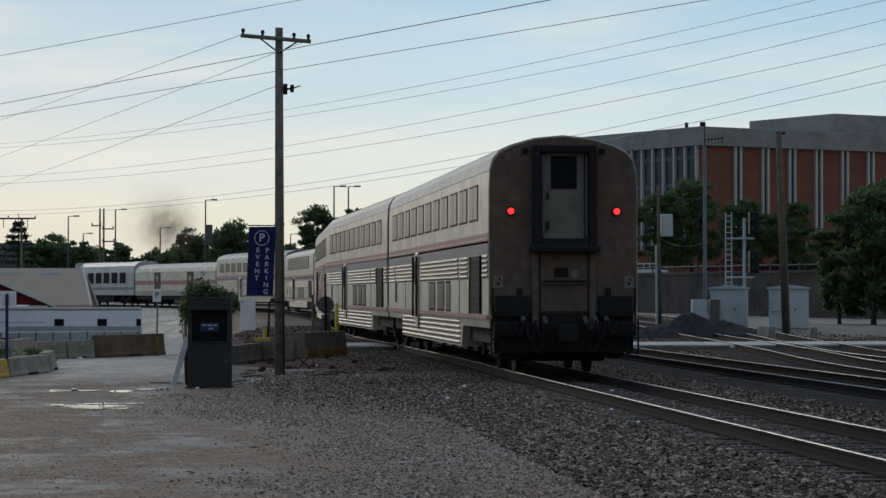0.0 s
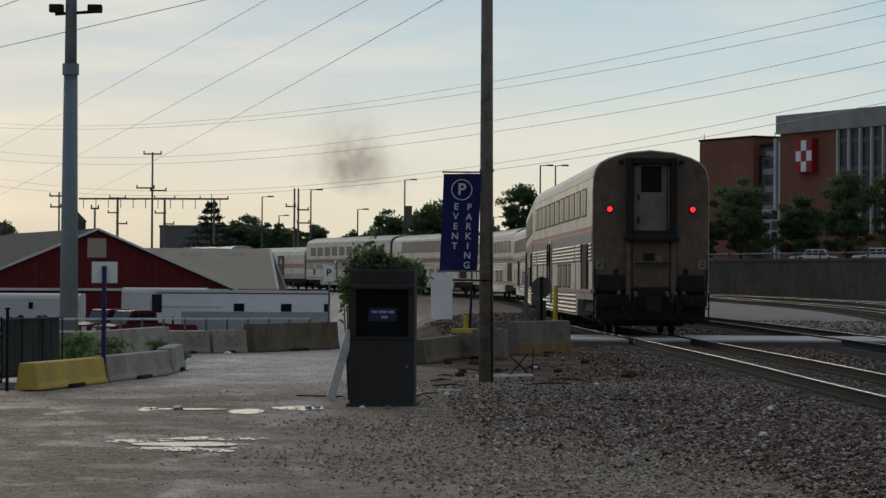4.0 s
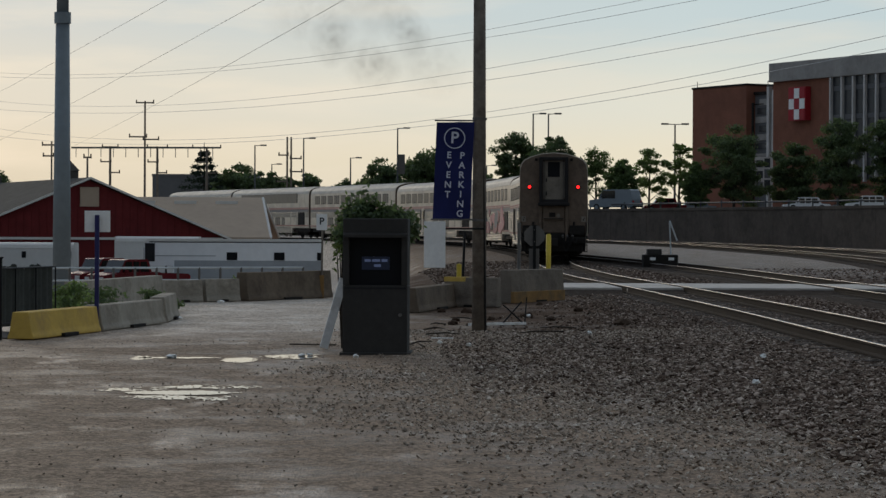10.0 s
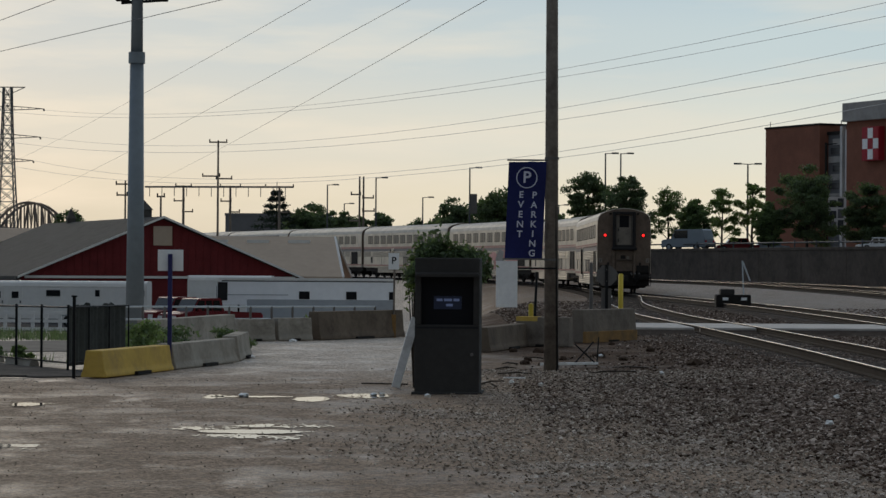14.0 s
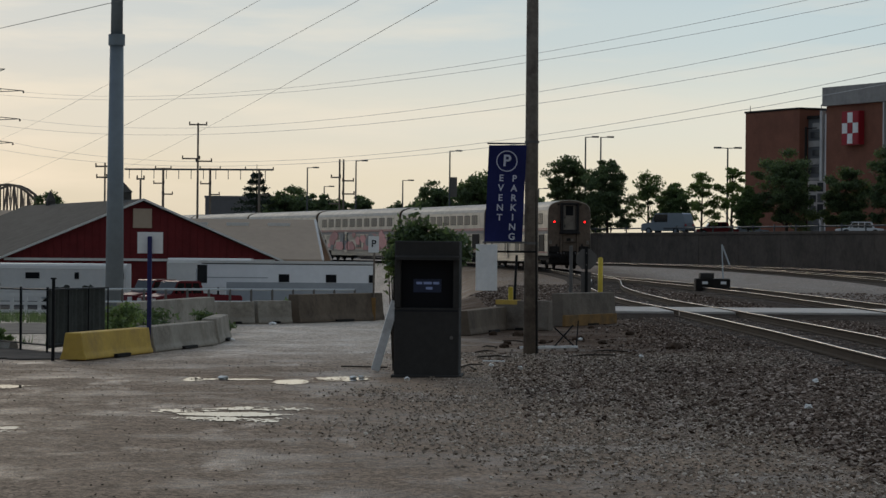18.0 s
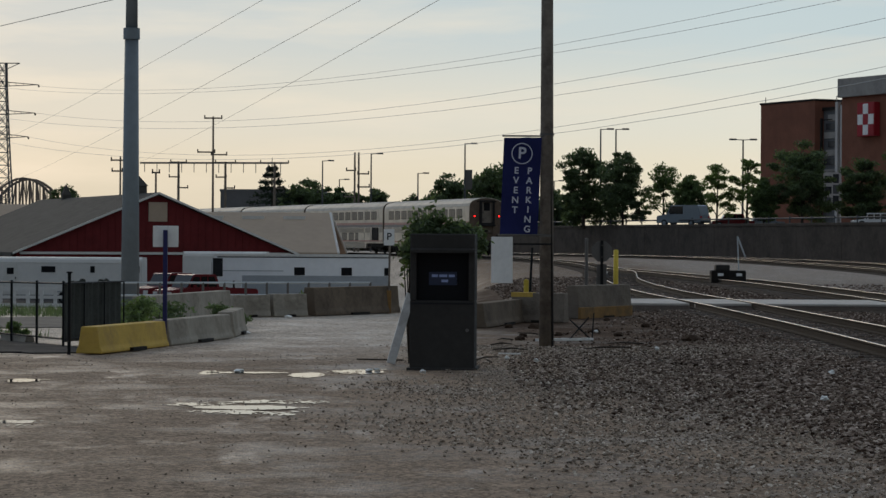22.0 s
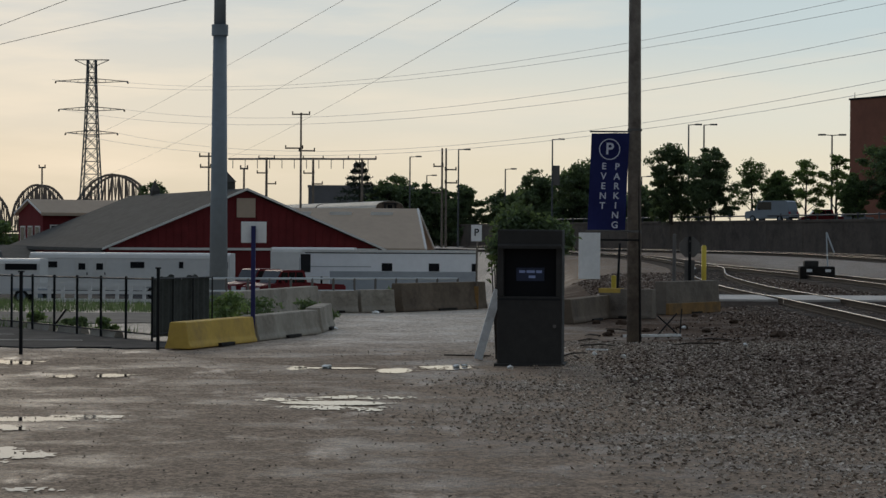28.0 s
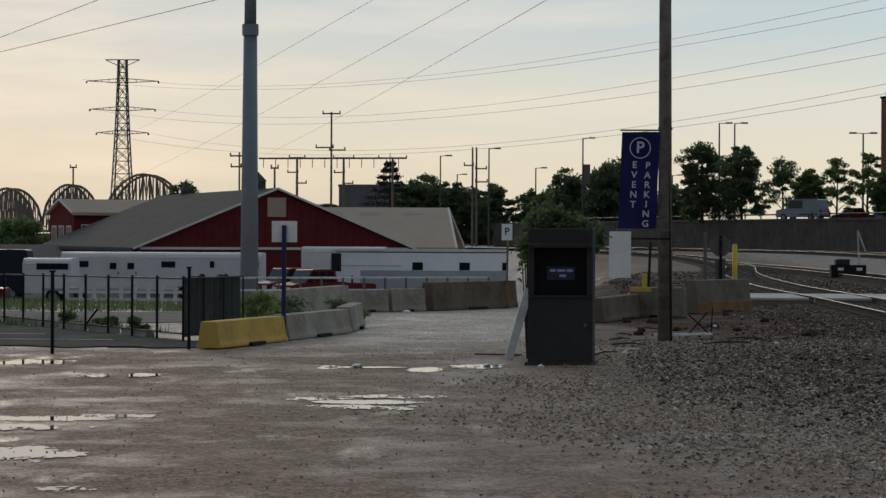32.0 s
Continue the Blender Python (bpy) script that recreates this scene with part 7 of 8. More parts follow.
def make_trailer(at, turn, length, height, label, windows, two_tone=False, doors=(), nose=True, skin="rv_white", sill=None):
    """A long white trailer seen from its side: x along, its side faces -y."""
    t = thing("horse_trailer", pose(*at, 0, 0, turn), label, "trailer", "trailers in the lot")
    w, b = 1.2, 0.55
    o = [(0, b), (length, b), (length, height - 0.08), (length - 0.12, height), (0.25, height), (0, height - 0.25)]
    if nose:
        o = [(0.0, b + 0.9), (1.7, b + 0.9), (1.7, b), (length, b), (length, height - 0.06), (length - 0.1, height), (0.3, height), (0.0, height - 0.35)]
        body = part("body", prism(B(), o, -w, w), M[skin], t)
    else:
        c = height
        body = part("body", prism(B(), [(-w, b), (w, b), (w, c - 0.30), (w - 0.04, c - 0.14), (w - 0.14, c - 0.04), (w - 0.3, c), (-w + 0.3, c), (-w + 0.14, c - 0.04), (-w + 0.04, c - 0.14), (-w, c - 0.30)], 0, length, "x"), M[skin], t)
        part("end_cap", prism(B(), [(-0.03, b), (0.06, b), (0.06, c - 0.05), (0.02, c - 0.05), (-0.03, c - 0.3)], -w + 0.02, w - 0.02), M["trim"], body)
        part("drip_rail", boxed(0.05, length - 0.05, -w - 0.02, -w + 0.01, c - 0.34, c - 0.30), M["trim"], body)
    if nose:
        part("roof_edge", boxed(0.1, length - 0.05, -w - 0.04, -w + 0.05, height - 0.09, height + 0.03), M["trim"], body)
        part("roof_edge", boxed(0.1, length - 0.05, w - 0.05, w + 0.04, height - 0.09, height + 0.03), M["trim"], body)
        part("roof_line", boxed(0.3, length - 0.05, -w - 0.02, -w + 0.01, height - 0.17, height - 0.12), M["black"], body)
    sill = sill or height * 0.60
    if two_tone:
        part("front_window", boxed(0.04, 0.62, -w - 0.02, w + 0.02, b + 1.15, height - 0.22), M["black"], body, "dark wraparound front window")
        part("lower_skin", boxed(1.75, length - 0.02, -w - 0.012, -w + 0.01, b + 0.02, b + (height - b) * 0.5), M["rv_grey"], body)
        part("pin_stripe", boxed(0.5, length * 0.4, -w - 0.015, -w + 0.01, b + (height - b) * 0.6, b + (height - b) * 0.62), M["rv_grey"], body)
    for x, ww, hh in windows:
        f = part("window", boxed(x - ww / 2, x + ww / 2, -w - 0.03, -w + 0.01, sill, sill + hh, bevel=0.01), M["black"], body)
        part("pane", boxed(x - ww / 2 + 0.04, x + ww / 2 - 0.04, -w - 0.04, -w - 0.028, sill + 0.04, sill + hh - 0.04), M["screen"], f)
    for door in doors:
        d = part("door", boxed(door - 0.42, door + 0.42, -w - 0.03, -w + 0.01, b + 0.05, height - 0.38, bevel=0.008), M["trim"], body)
        part("handle", boxed(door + 0.28, door + 0.34, -w - 0.06, -w - 0.02, b + 0.9, b + 1.05), M["black"], d)
        part("pane", boxed(door - 0.2, door + 0.2, -w - 0.045, -w - 0.028, sill - 0.12, sill + 0.26), M["screen"], d)
    if nose:
        part("nose_shade", boxed(-0.03, 0.02, -w + 0.08, w - 0.08, b + 1.0, height - 0.45), M["black"], body)
    for x in (length * 0.62, length * 0.62 + 0.95):
        for s in (-1, 1):
            wheel(t, (x, s * (w - 0.1), 0.4), 0.4)
    part("fender", boxed(length * 0.62 - 0.6, length * 0.62 + 1.55, -w - 0.05, -w + 0.3, 0.72, 0.86, bevel=0.02), M["rv_grey"], t)
    part("jack", rodded((1.2, 0, 0), (1.2, 0, b + 0.95), 0.06, 0.06), M["under"], t)
    part("chassis", boxed(1.8, length - 0.2, -w + 0.3, w - 0.3, 0.38, b + 0.05), M["under"], t)
    part("tail_post", boxed(length - 1.5, length - 0.4, -0.9, 0.9, 0.0, 0.4), M["under"], t)


make_trailer((-29.6, 150, LOT), 0, 11.85, 2.76, "long white horse trailer with small dark windows", [(1.2, 0.88, 0.36), (6.37, 0.82, 0.36), (8.95, 0.26, 0.38), (11.6, 0.2, 0.38)], doors=(3.1, 4.15), nose=False, sill=1.87)
make_trailer((-13.7, 150, LOT), 1.5, 10.4, 2.98, "white and grey horse trailer with black windows", [(5.1, 0.62, 0.46), (7.85, 0.62, 0.46), (10.2, 0.3, 0.46)], two_tone=True, skin="rv_skylit")
make_trailer((-16.4, 160, LOT), 0, 5.2, 3.1, "plain white box trailer", [], nose=False)
make_trailer((-29.5, 139, LOT), 0, 2.65, 2.48, "small white trailer with a dark front window", [(1.62, 1.75, 0.34)], nose=False, sill=1.86)


def make_car(name, m, length, height, paint, label, cabin=(0.22, 0.80), roof_in=0.12, van=False, group="parked vehicles", belt_at=0.56):
    """A vehicle along x, its side to -y, with lit shoulders, glasshouse, wheels and lamps."""
    c = thing(name, m, label, "car", group)
    w = 0.9
    belt = height * belt_at
    a, b = cabin[0] * length, cabin[1] * length
    lower = [(0.02, 0.32), (length - 0.02, 0.32), (length, 0.55), (length - 0.03, belt * 0.92), (b, belt), (a, belt), (0.06, belt * 0.88), (0, 0.5)]
    bm = prism(B(), lower, -w, w)
    bmesh.ops.bevel(bm, geom=bm.edges[:], offset=0.05, segments=2, affect="EDGES")
    body = part("body", bm, paint, c, smooth=False)
    s = (b - a) * roof_in
    bm = prism(B(), [(a, belt - 0.03), (b, belt - 0.03), (b - s * 0.8, height - 0.08), (b - s * 1.3, height), (a + s * 1.9, height), (a + s * 1.5, height - 0.05)], -w + 0.1, w - 0.1)
    part("cabin", bm, paint, c)
    for sgn in (-1, 1):
        y = sgn * (w - 0.09)
        n = 3 if not van else 2
        for k in range(n):
            x0 = a + s * 1.3 + k * (b - a - s * 2.6) / n + 0.05
            x1 = a + s * 1.3 + (k + 1) * (b - a - s * 2.6) / n - 0.05
            if van and k == 1:
                continue
            part("side_window", prism(B(), [(x0 - (0.25 if k == 0 else 0), belt + 0.03), (x1 + (0.2 if k == n - 1 else 0), belt + 0.03), (x1, height - 0.12), (x0, height - 0.12)], min(y, y + sgn * 0.02), max(y, y + sgn * 0.02)), M["glass"], body)
        for x in (length * 0.18, length * 0.80):
            wheel(c, (x, sgn * (w - 0.1), 0.33), 0.33)
        part("tail_lamp", boxed(length - 0.05, length + 0.01, sgn * 0.7 - 0.15, sgn * 0.7 + 0.15, belt * 0.7, belt * 0.85), M["logo_red"], body)
        part("head_lamp", boxed(-0.01, 0.05, sgn * 0.65 - 0.18, sgn * 0.65 + 0.18, belt * 0.62, belt * 0.8), M["trim"], body)
        part("mirror", boxed(a + s, a + s + 0.15, sgn * (w + 0.06) - 0.07, sgn * (w + 0.06) + 0.07, belt, belt + 0.14), paint, body)
    part("windscreen", prism(B(), [(a + 0.02, belt), (a + s * 1.5, height - 0.08), (a + s * 1.5 - 0.03, height - 0.06), (a - 0.03, belt)], -w + 0.16, w - 0.16), M["glass"], body)
    part("bumper", boxed(-0.05, length + 0.05, -w + 0.1, w - 0.1, 0.34, 0.5, bevel=0.03), M["under"], body)
    return c


make_car("pickup_truck", pose(-15.28, 137, LOT, 0, 0, 41), 5.8, 1.95, M["red_paint"], "dark red pickup truck parked in the lot", cabin=(0.2, 0.56), belt_at=0.64)
make_car("pickup_truck", pose(-17.1, 141.5, LOT, 0, 0, 44), 5.8, 1.95, M["red_paint"], "red pickup truck behind another in the lot", cabin=(0.22, 0.6), belt_at=0.64)
make_car("parked_van", pose(-36.4, 147, LOT), 5.6, 2.9, M["navy_paint"], "tall dark van parked beside the trailers", cabin=(0.2, 0.99), roof_in=0.06, van=True)
make_car("parked_car", pose(-34.4, 134, LOT), 4.9, 1.75, M["red_paint"], "dark red car parked in the lower lot")
make_car("parked_van", pose(20.9, 248, TERRACE, 0, 0, -38), 5.0, 2.05, M["silver_paint"], "pale blue-grey van parked on the street", cabin=(0.22, 0.99), roof_in=0.08, van=True)
for k, (bearing, dist, h, paint, words, name) in enumerate(((872, 236, 1.45, "white_paint", "white sedan parked on the street", "parked_sedan"), (758, 246, 1.4, "white_paint", "white car behind the trees", "parked_sedan"), (560, 275, 1.45, "silver_paint", "silver hatchback parked under the trees", "parked_hatchback"),
                                                            (505, 268, 1.5, "red_paint", "red car parked under the trees", "parked_hatchback"), (1030, 238, 1.5, "red_paint", "dark red car parked on the street", "parked_sedan"), (1110, 240, 1.45, "red_paint", "red sedan parked on the street", "parked_sedan"), (830, 268, 1.6, "silver_paint", "silver wagon parked under the trees", "parked_wagon"), (1150, 245, 1.45, "silver_paint", "silver sedan parked on the street", "parked_sedan"))):
    make_car(name, pose(bearing * dist / UNIT - 2.2, dist, TERRACE), 4.5, h, M[paint], words)


# ---- the brick works building ----
def make_building():
    corner = Vector((56.5, 260.5, TERRACE))
    turn = 26
    b = thing("office_building", Matrix.Translation(corner) @ pose(0, 0, 0, 0, 0, turn), "orange brick office block with dark glass bays and a concrete parapet", "building")
    # local x runs along the long side, y along the short side that faces the tracks
    part("wall", boxed(0, 92, 0.0, 28.0, 0, 14.8), M["brick"], b)
    par = part("parapet", boxed(-0.5, 92.5, -0.5, 28.2, 14.8, 16.9, bevel=0.05), M["band"], b, "pale concrete parapet band")
    for k in range(5):
        part("roof_vent", rodded((1 + k * 4.6, 4 + k * 3, 16.8), (1 + k * 4.6, 4 + k * 3, 17.6 + 0.4 * (k % 2)), 0.2 + 0.15 * (k % 3), 0.2 + 0.12 * (k % 3), 8), M["under"], par)
    part("penthouse", boxed(26, 70, 8, 24, 16.9, 19.8), M["band"], b)
    part("penthouse_opening", boxed(44, 50, 7.9, 8.1, 17.3, 19.2), M["facade_glass"], b)
    # short facade: a glass bay of eight strips between pale mullions
    n, y0, y1 = 8, 0.5, 16.7
    bay = part("glass_bay", boxed(-0.10, 0.05, y0, y1, 3.6, 14.78), M["facade_glass"], b, "dark glass bay")
    for k in range(n + 1):
        y = y0 + (y1 - y0) * k / n
        part("mullion", boxed(-0.45, 0.0, y - 0.12, y + 0.12, 3.4 if k < n else 9.5, 14.78), M["mullion"], b)
    for k in range(n):
        for z in (6.9, 10.2, 13.3):
            y = y0 + (y1 - y0) * (k + 0.5) / n
            part("spandrel", boxed(-0.16, -0.09, y - 0.72, y + 0.72, z, z + 0.5), M["grey_block"], bay)
    # long facade: pairs of tall narrow strips
    for k in range(22):
        x = 4.5 + k * 3.9
        for q in (0, 0.75):
            part("mullion", boxed(x + q, x + q + 0.26, -0.32, 0.0, 4.5, 14.78), M["mullion"], b)
        part("window_strip", boxed(x + 0.28, x + 0.73, -0.06, 0.03, 4.5, 14.78), M["facade_glass"], b)
    # checkered sign on the brick
    sg = part("wall_sign", boxed(-0.75, -0.02, 20.8, 24.0, 10.3, 14.0), M["logo_red"], b, "red and white checkered sign")
    for i in range(3):
        for j in range(3):
            part("checker", boxed(-0.80, -0.75, 20.92 + i * 1.0, 21.88 + i * 1.0, 10.42 + j * 1.16, 11.54 + j * 1.16), M["white_plate" if (i + j) % 2 else "logo_red"], sg)
    # the plain brick stair tower and the recess between
    t = thing("brick_tower", pose(36.9, 300, TERRACE, 0, 0, -64), "plain brown brick stair tower", "building")
    part("shaft", boxed(0, 11.2, 0, 9, 0, 14.7, bevel=0.03), M["brick"], t)
    part("coping", boxed(-0.1, 11.3, -0.1, 9.1, 14.7, 14.92), M["under"], t)
    part("antenna", rodded((0.4, 0.4, 14.9), (0.4, 0.4, 15.6), 0.05, 0.03), M["under"], t)
    link = thing("link_block", pose(36.9, 300, TERRACE, 0, 0, -64), "grey louvred link block between the brick blocks", "building")
    part("wall", boxed(11.22, 16.0, 1.2, 8.0, 0, 13.6), M["grey_block"], link)
    part("cornice", boxed(11.22, 16.0, 1.0, 8.0, 13.6, 13.95), M["under"], link)
    for k in range(6):
        part("louvre_band", boxed(11.4 + 0.4 * (k % 3), 14.3, 1.1, 1.22, 7.4 + k * 1.0, 8.1 + k * 1.0), M["band" if k % 2 else "facade_glass"], link)
    part("floor_slab", boxed(11.22, 16.0, 0.9, 1.2, 6.6, 6.9), M["band"], link)
    part("duct", boxed(14.5, 14.95, 0.5, 1.0, 0, 14.4), M["mullion"], link, "pale vertical duct")
    part("duct", boxed(15.5, 15.8, 0.5, 1.0, 0, 14.0), M["mullion"], link, "pale vertical duct")
    bm = B()
    for x in (13.9, 16.0):
        for y in (1.1, 2.6):
            rod(bm, (x, y, 13.8), (x, y, 15.1), 0.05, n=5)
    for z in (14.5, 15.1):
        rod(bm, (13.9, 1.1, z), (16.0, 1.1, z), 0.05, n=5)
        rod(bm, (13.9, 2.6, z), (16.0, 2.6, z), 0.05, n=5)
    part("roof_rail", bm, M["lattice"], link)
    c = thing("lamp_column", pose(41.7, 284, TERRACE), "dark column carrying a weathered panel board", "sign")
    part("column", rodded((0, 0, 0), (0, 0, 12.4), 0.2, 0.16, 10), M["under"], c)
    part("arm", rodded((0, 0, 12.2), (1.2, 0, 12.3), 0.07, 0.06, 6), M["under"], c)
    board = part("board", boxed(0.25, 2.2, -0.1, 0.1, 2.6, 6.4), M["mullion"], c, "pale weathered board with dark patches")
    for k in range(6):
        part("patch", boxed(0.4 + (k % 2) * 0.9, 1.15 + (k % 2) * 0.8, -0.13, -0.1, 2.8 + (k // 2) * 1.2, 3.6 + (k // 2) * 1.2 + 0.2 * (k % 2)), M["facade_glass" if k % 3 else "grey_block"], board)


make_building()
g = thing("grey_warehouse", pose(-35.5, 400, -1, 0, 0, 0), "plain grey flat-roofed block beyond the trees", "building")
part("wall", boxed(0, 16, 0, 15, 0, 10.6), M["grey_block"], g)
part("parapet", boxed(-0.1, 16.1, -0.1, 15.1, 10.6, 11.0), M["grey_block"], g)


# ---- rail along the terrace ----
def make_guard_rail():
    g = thing("guard_rail", pose(0, 0, 0), "steel guard rail on posts along the street above the wall", "guard rail")
    pts = [Vector((x + 1.0, y, TERRACE)) for x, y in WALL_LINE[2:10]]
    post = as_mesh("post", boxed(-0.06, 0.06, -0.06, 0.06, 0, 0.8), M["lattice"])
    for a, b in zip(pts, pts[1:]):
        n = max(1, round((b - a).length / 4))
        for k in range(n):
            p = a.lerp(b, k / n)
            place(g, "post", post, (p.x, p.y, p.z))
        part("rail", rodded(a + Vector((0, 0, 0.6)), b + Vector((0, 0, 0.6)), 0.07, 0.07, 6), M["lattice"], g)


make_guard_rail()


# ---- poles, lamps and lines in the distance ----
def simple_lamp(bearing, rise, dist, arms, base=None, label="tall slender street lamp"):
    p = spot(bearing, rise, dist)
    b = ground_z(p.x, p.y) if base is None else base
    t = thing("street_lamp", pose(p.x, p.y, b), label, "street lamp", "street lamps")
    h = p.z - b
    part("pole", rodded((0, 0, 0), (0, 0, h), 0.13, 0.08, 8), M["lattice"], t)
    for s in arms:
        arm = part("arm", rodded((0, 0, h - 0.05), (s * 0.9, 0, h), 0.05, 0.04, 6), M["lattice"], t)
        if bearing == 32:
            part("lamp_banner", boxed(0.05, 0.9, -0.03, 0.03, h - 5.6, h - 3.2), M["sign_grey"], t, "small faded banner")
        part("head", boxed(min(s * 0.7, s * 1.5), max(s * 0.7, s * 1.5), -0.2, 0.2, h - 0.08, h + 0.1, bevel=0.03), M["lattice"], arm)


for bearing, rise, dist, arms in ((-220, 145, 330, (1,)), (-134, 158, 320, (1,)), (-51, 124, 340, (1,)), (32, 177, 310, (1,)), (272, 204, 290, (1,)), (299, 204, 292, (1,)), (524, 187, 275, (-1, 1)), (-190, 112, 380, (1,)), (190, 112, 380, (1,)), (1255, 150, 240, (1,))):
    simple_lamp(bearing, rise, dist, arms)
def line_pole(bearing, rise, dist, arms, label, r=0.16, name="power_pole"):
    """A pole with crossarms: arms are (drop below the top, half width left, half width right)."""
    p = spot(bearing, rise, dist)
    b = ground_z(p.x, p.y)
    t = thing(name, pose(p.x, p.y, b), label, "power pole", "power poles")
    h = p.z - b
    part("pole", rodded((0, 0, -0.2), (0, 0, h), r, r * 0.7, 8), M["wood_pole"], t)
    for drop, wl, wr in arms:
        arm = part("crossarm", rodded((-wl, 0, h - drop), (wr, 0, h - drop), 0.09, 0.09, 6), M["wood_pole"], t)
        for x in (-wl, wr):
            part("insulator", rodded((x, 0, h - drop - 0.1), (x, 0, h - drop + 0.35), 0.08, 0.08, 6), M["under"], arm)
    return t


line_pole(-414, 222, 300, [(0.2, 1.0, 1.0), (4.2, 1.8, 0.2), (4.5, 0.2, 1.6)], "tall wooden power pole with crossarms", 0.15)
line_pole(-578, 150, 280, [(0.4, 1.0, 0.9), (1.6, 0.9, 0.2)], "wooden power pole with small crossarms", 0.13)
for bearing, w in ((-475, 1.0), (-392, 1.3), (-305, 1.8)):
    line_pole(bearing, 142, 330, [(0.1, w, w), (2.0, 1.2, 0.1), (3.4, 0.1, 1.2)], "dark substation pole with insulators", 0.2)
b = thing("substation_bus", Matrix.Translation(spot(-412, 139, 330)), "long steel busbar across the substation poles", "busbar")
part("bar", rodded((-9.6, 0, 0), (9.6, 0, 0.1), 0.12, 0.12, 6), M["lattice"], b)
for k in range(12):
    part("insulator", rodded((-9 + k * 1.6, 0, -1.2), (-9 + k * 1.6, 0, 0), 0.05, 0.05, 6), M["lattice"], b)
line_pole(-163, 160, 310, [(2.2, 1.0, 0.1), (5.4, 1.3, 0.1)], "slim weathered power pole with side arms", 0.15)
line_pole(-156, 160, 310, [(2.6, 0.1, 1.2), (4.2, 0.1, 1.3)], "slim weathered power pole with side arms", 0.15)
line_pole(-515, 122, 260, [(0.0, 0.35, 0.35)], "short dark pole with a cap", 0.14)
line_pole(-876, 122, 300, [(0.0, 0.35, 0.35)], "short dark pole with a cap", 0.14)


def make_light_mast():
    """The tall grey tapered mast at the lot's edge."""
    t = thing("floodlight_mast", pose(-9.92, 80, -0.8), "tall grey tapered steel floodlight mast", "light mast")
    part("lower_mast", rodded((0, 0, -0.4), (0, 0, 9.0), 0.30, 0.215, 18), M["grey_pole"], t, smooth=True)
    part("collar", rodded((0, 0, 8.85), (0, 0, 9.2), 0.26, 0.26, 18), M["grey_pole"], t)
    part("upper_mast", rodded((0, 0, 9.2), (0, 0, 14.5), 0.19, 0.15, 18), M["grey_pole"], t, smooth=True)
    arm = part("arm", rodded((-0.5, 0, 10.75), (0.9, 0, 10.85), 0.05, 0.05, 6), M["fence"], t)
    for x in (-0.45, 0.75):
        part("lamp", boxed(x - 0.22, x + 0.22, -0.25, 0.1, 10.8, 11.05, bevel=0.03), M["under"], arm)


make_light_mast()


def make_lattice_tower(bearing, top, dist):
    """A square lattice pylon with three pairs of arms."""
    p = spot(bearing, top, dist)
    t = thing("transmission_tower", pose(p.x, p.y, -3), "grey steel lattice transmission tower", "pylon")
    h = p.z + 3
    u = dist / UNIT

    def half(z):
        return (7 + 17 * ((h - z) / (h - 6 * u)) ** 1.4) * u

    for sx in (-1, 1):
        for sy in (-1, 1):
            bm = B()
            spine = [Vector((sx * half(h * k / 10), sy * half(h * k / 10), h * k / 10)) for k in range(11)]
            rings = [[bm.verts.new(p + Vector((a, c, 0))) for a, c in ((0.13, 0), (0, 0.13), (-0.13, 0), (0, -0.13))] for p in spine]
            for p, q in zip(rings, rings[1:]):
                for k in range(4):
                    bm.faces.new((p[k], p[(k + 1) % 4], q[(k + 1) % 4], q[k]))
            part("leg", bm, M["lattice"], t)
    zs = [h * k / 16 for k in range(17)]
    for z0, z1 in zip(zs, zs[1:]):
        a, b = half(z0), half(z1)
        for s in (-1, 1):
            part("brace", rodded((-a, s * a, z0), (b, s * b, z1), 0.07, 0.07, 4), M["lattice"], t)
            part("brace", rodded((a, s * a, z0), (-b, s * b, z1), 0.07, 0.07, 4), M["lattice"], t)
            part("brace", rodded((s * a, -a, z0), (s * b, b, z1), 0.07, 0.07, 4), M["lattice"], t)
            part("brace", rodded((-a, s * a, z0), (a, s * a, z0), 0.06, 0.06, 4), M["lattice"], t)
    for drop, w in ((38, 64), (88, 58), (130, 46)):
        z = h - drop * u
        for s in (-1, 1):
            bm = rodded((0, 0, z + 5 * u), (s * w * u, 0, z), 0.1, 0.08, 4)
            rod(bm, (0, 0, z - 3 * u), (s * w * u, 0, z), 0.1, 0.08, 4)
            for q in range(4):
                x = s * w * u * (q + 1) / 5
                rod(bm, (x, 0, z - 3 * u * (1 - (q + 1) / 5)), (x - s * 2 * u, 0, z + 5 * u * (1 - (q + 0.6) / 5)), 0.05, 0.05, 4)
            arm = part("arm", bm, M["lattice"], t)
            part("insulator", rodded((s * w * u, 0, z), (s * (w + 1) * u, 0, z - 4 * u), 0.16, 0.16, 6), M["under"], arm)
    part("top_bar", rodded((-31 * u, 0, h), (31 * u, 0, h), 0.12, 0.12, 4), M["lattice"], t)
    bm = B()
    for s in (-1, 1):
        rod(bm, (s * 31 * u, 0, h), (0, 0, h - 14 * u), 0.09, 0.09, 4)
    part("top_brace", bm, M["lattice"], t)


make_lattice_tower(-788, 314, 450)


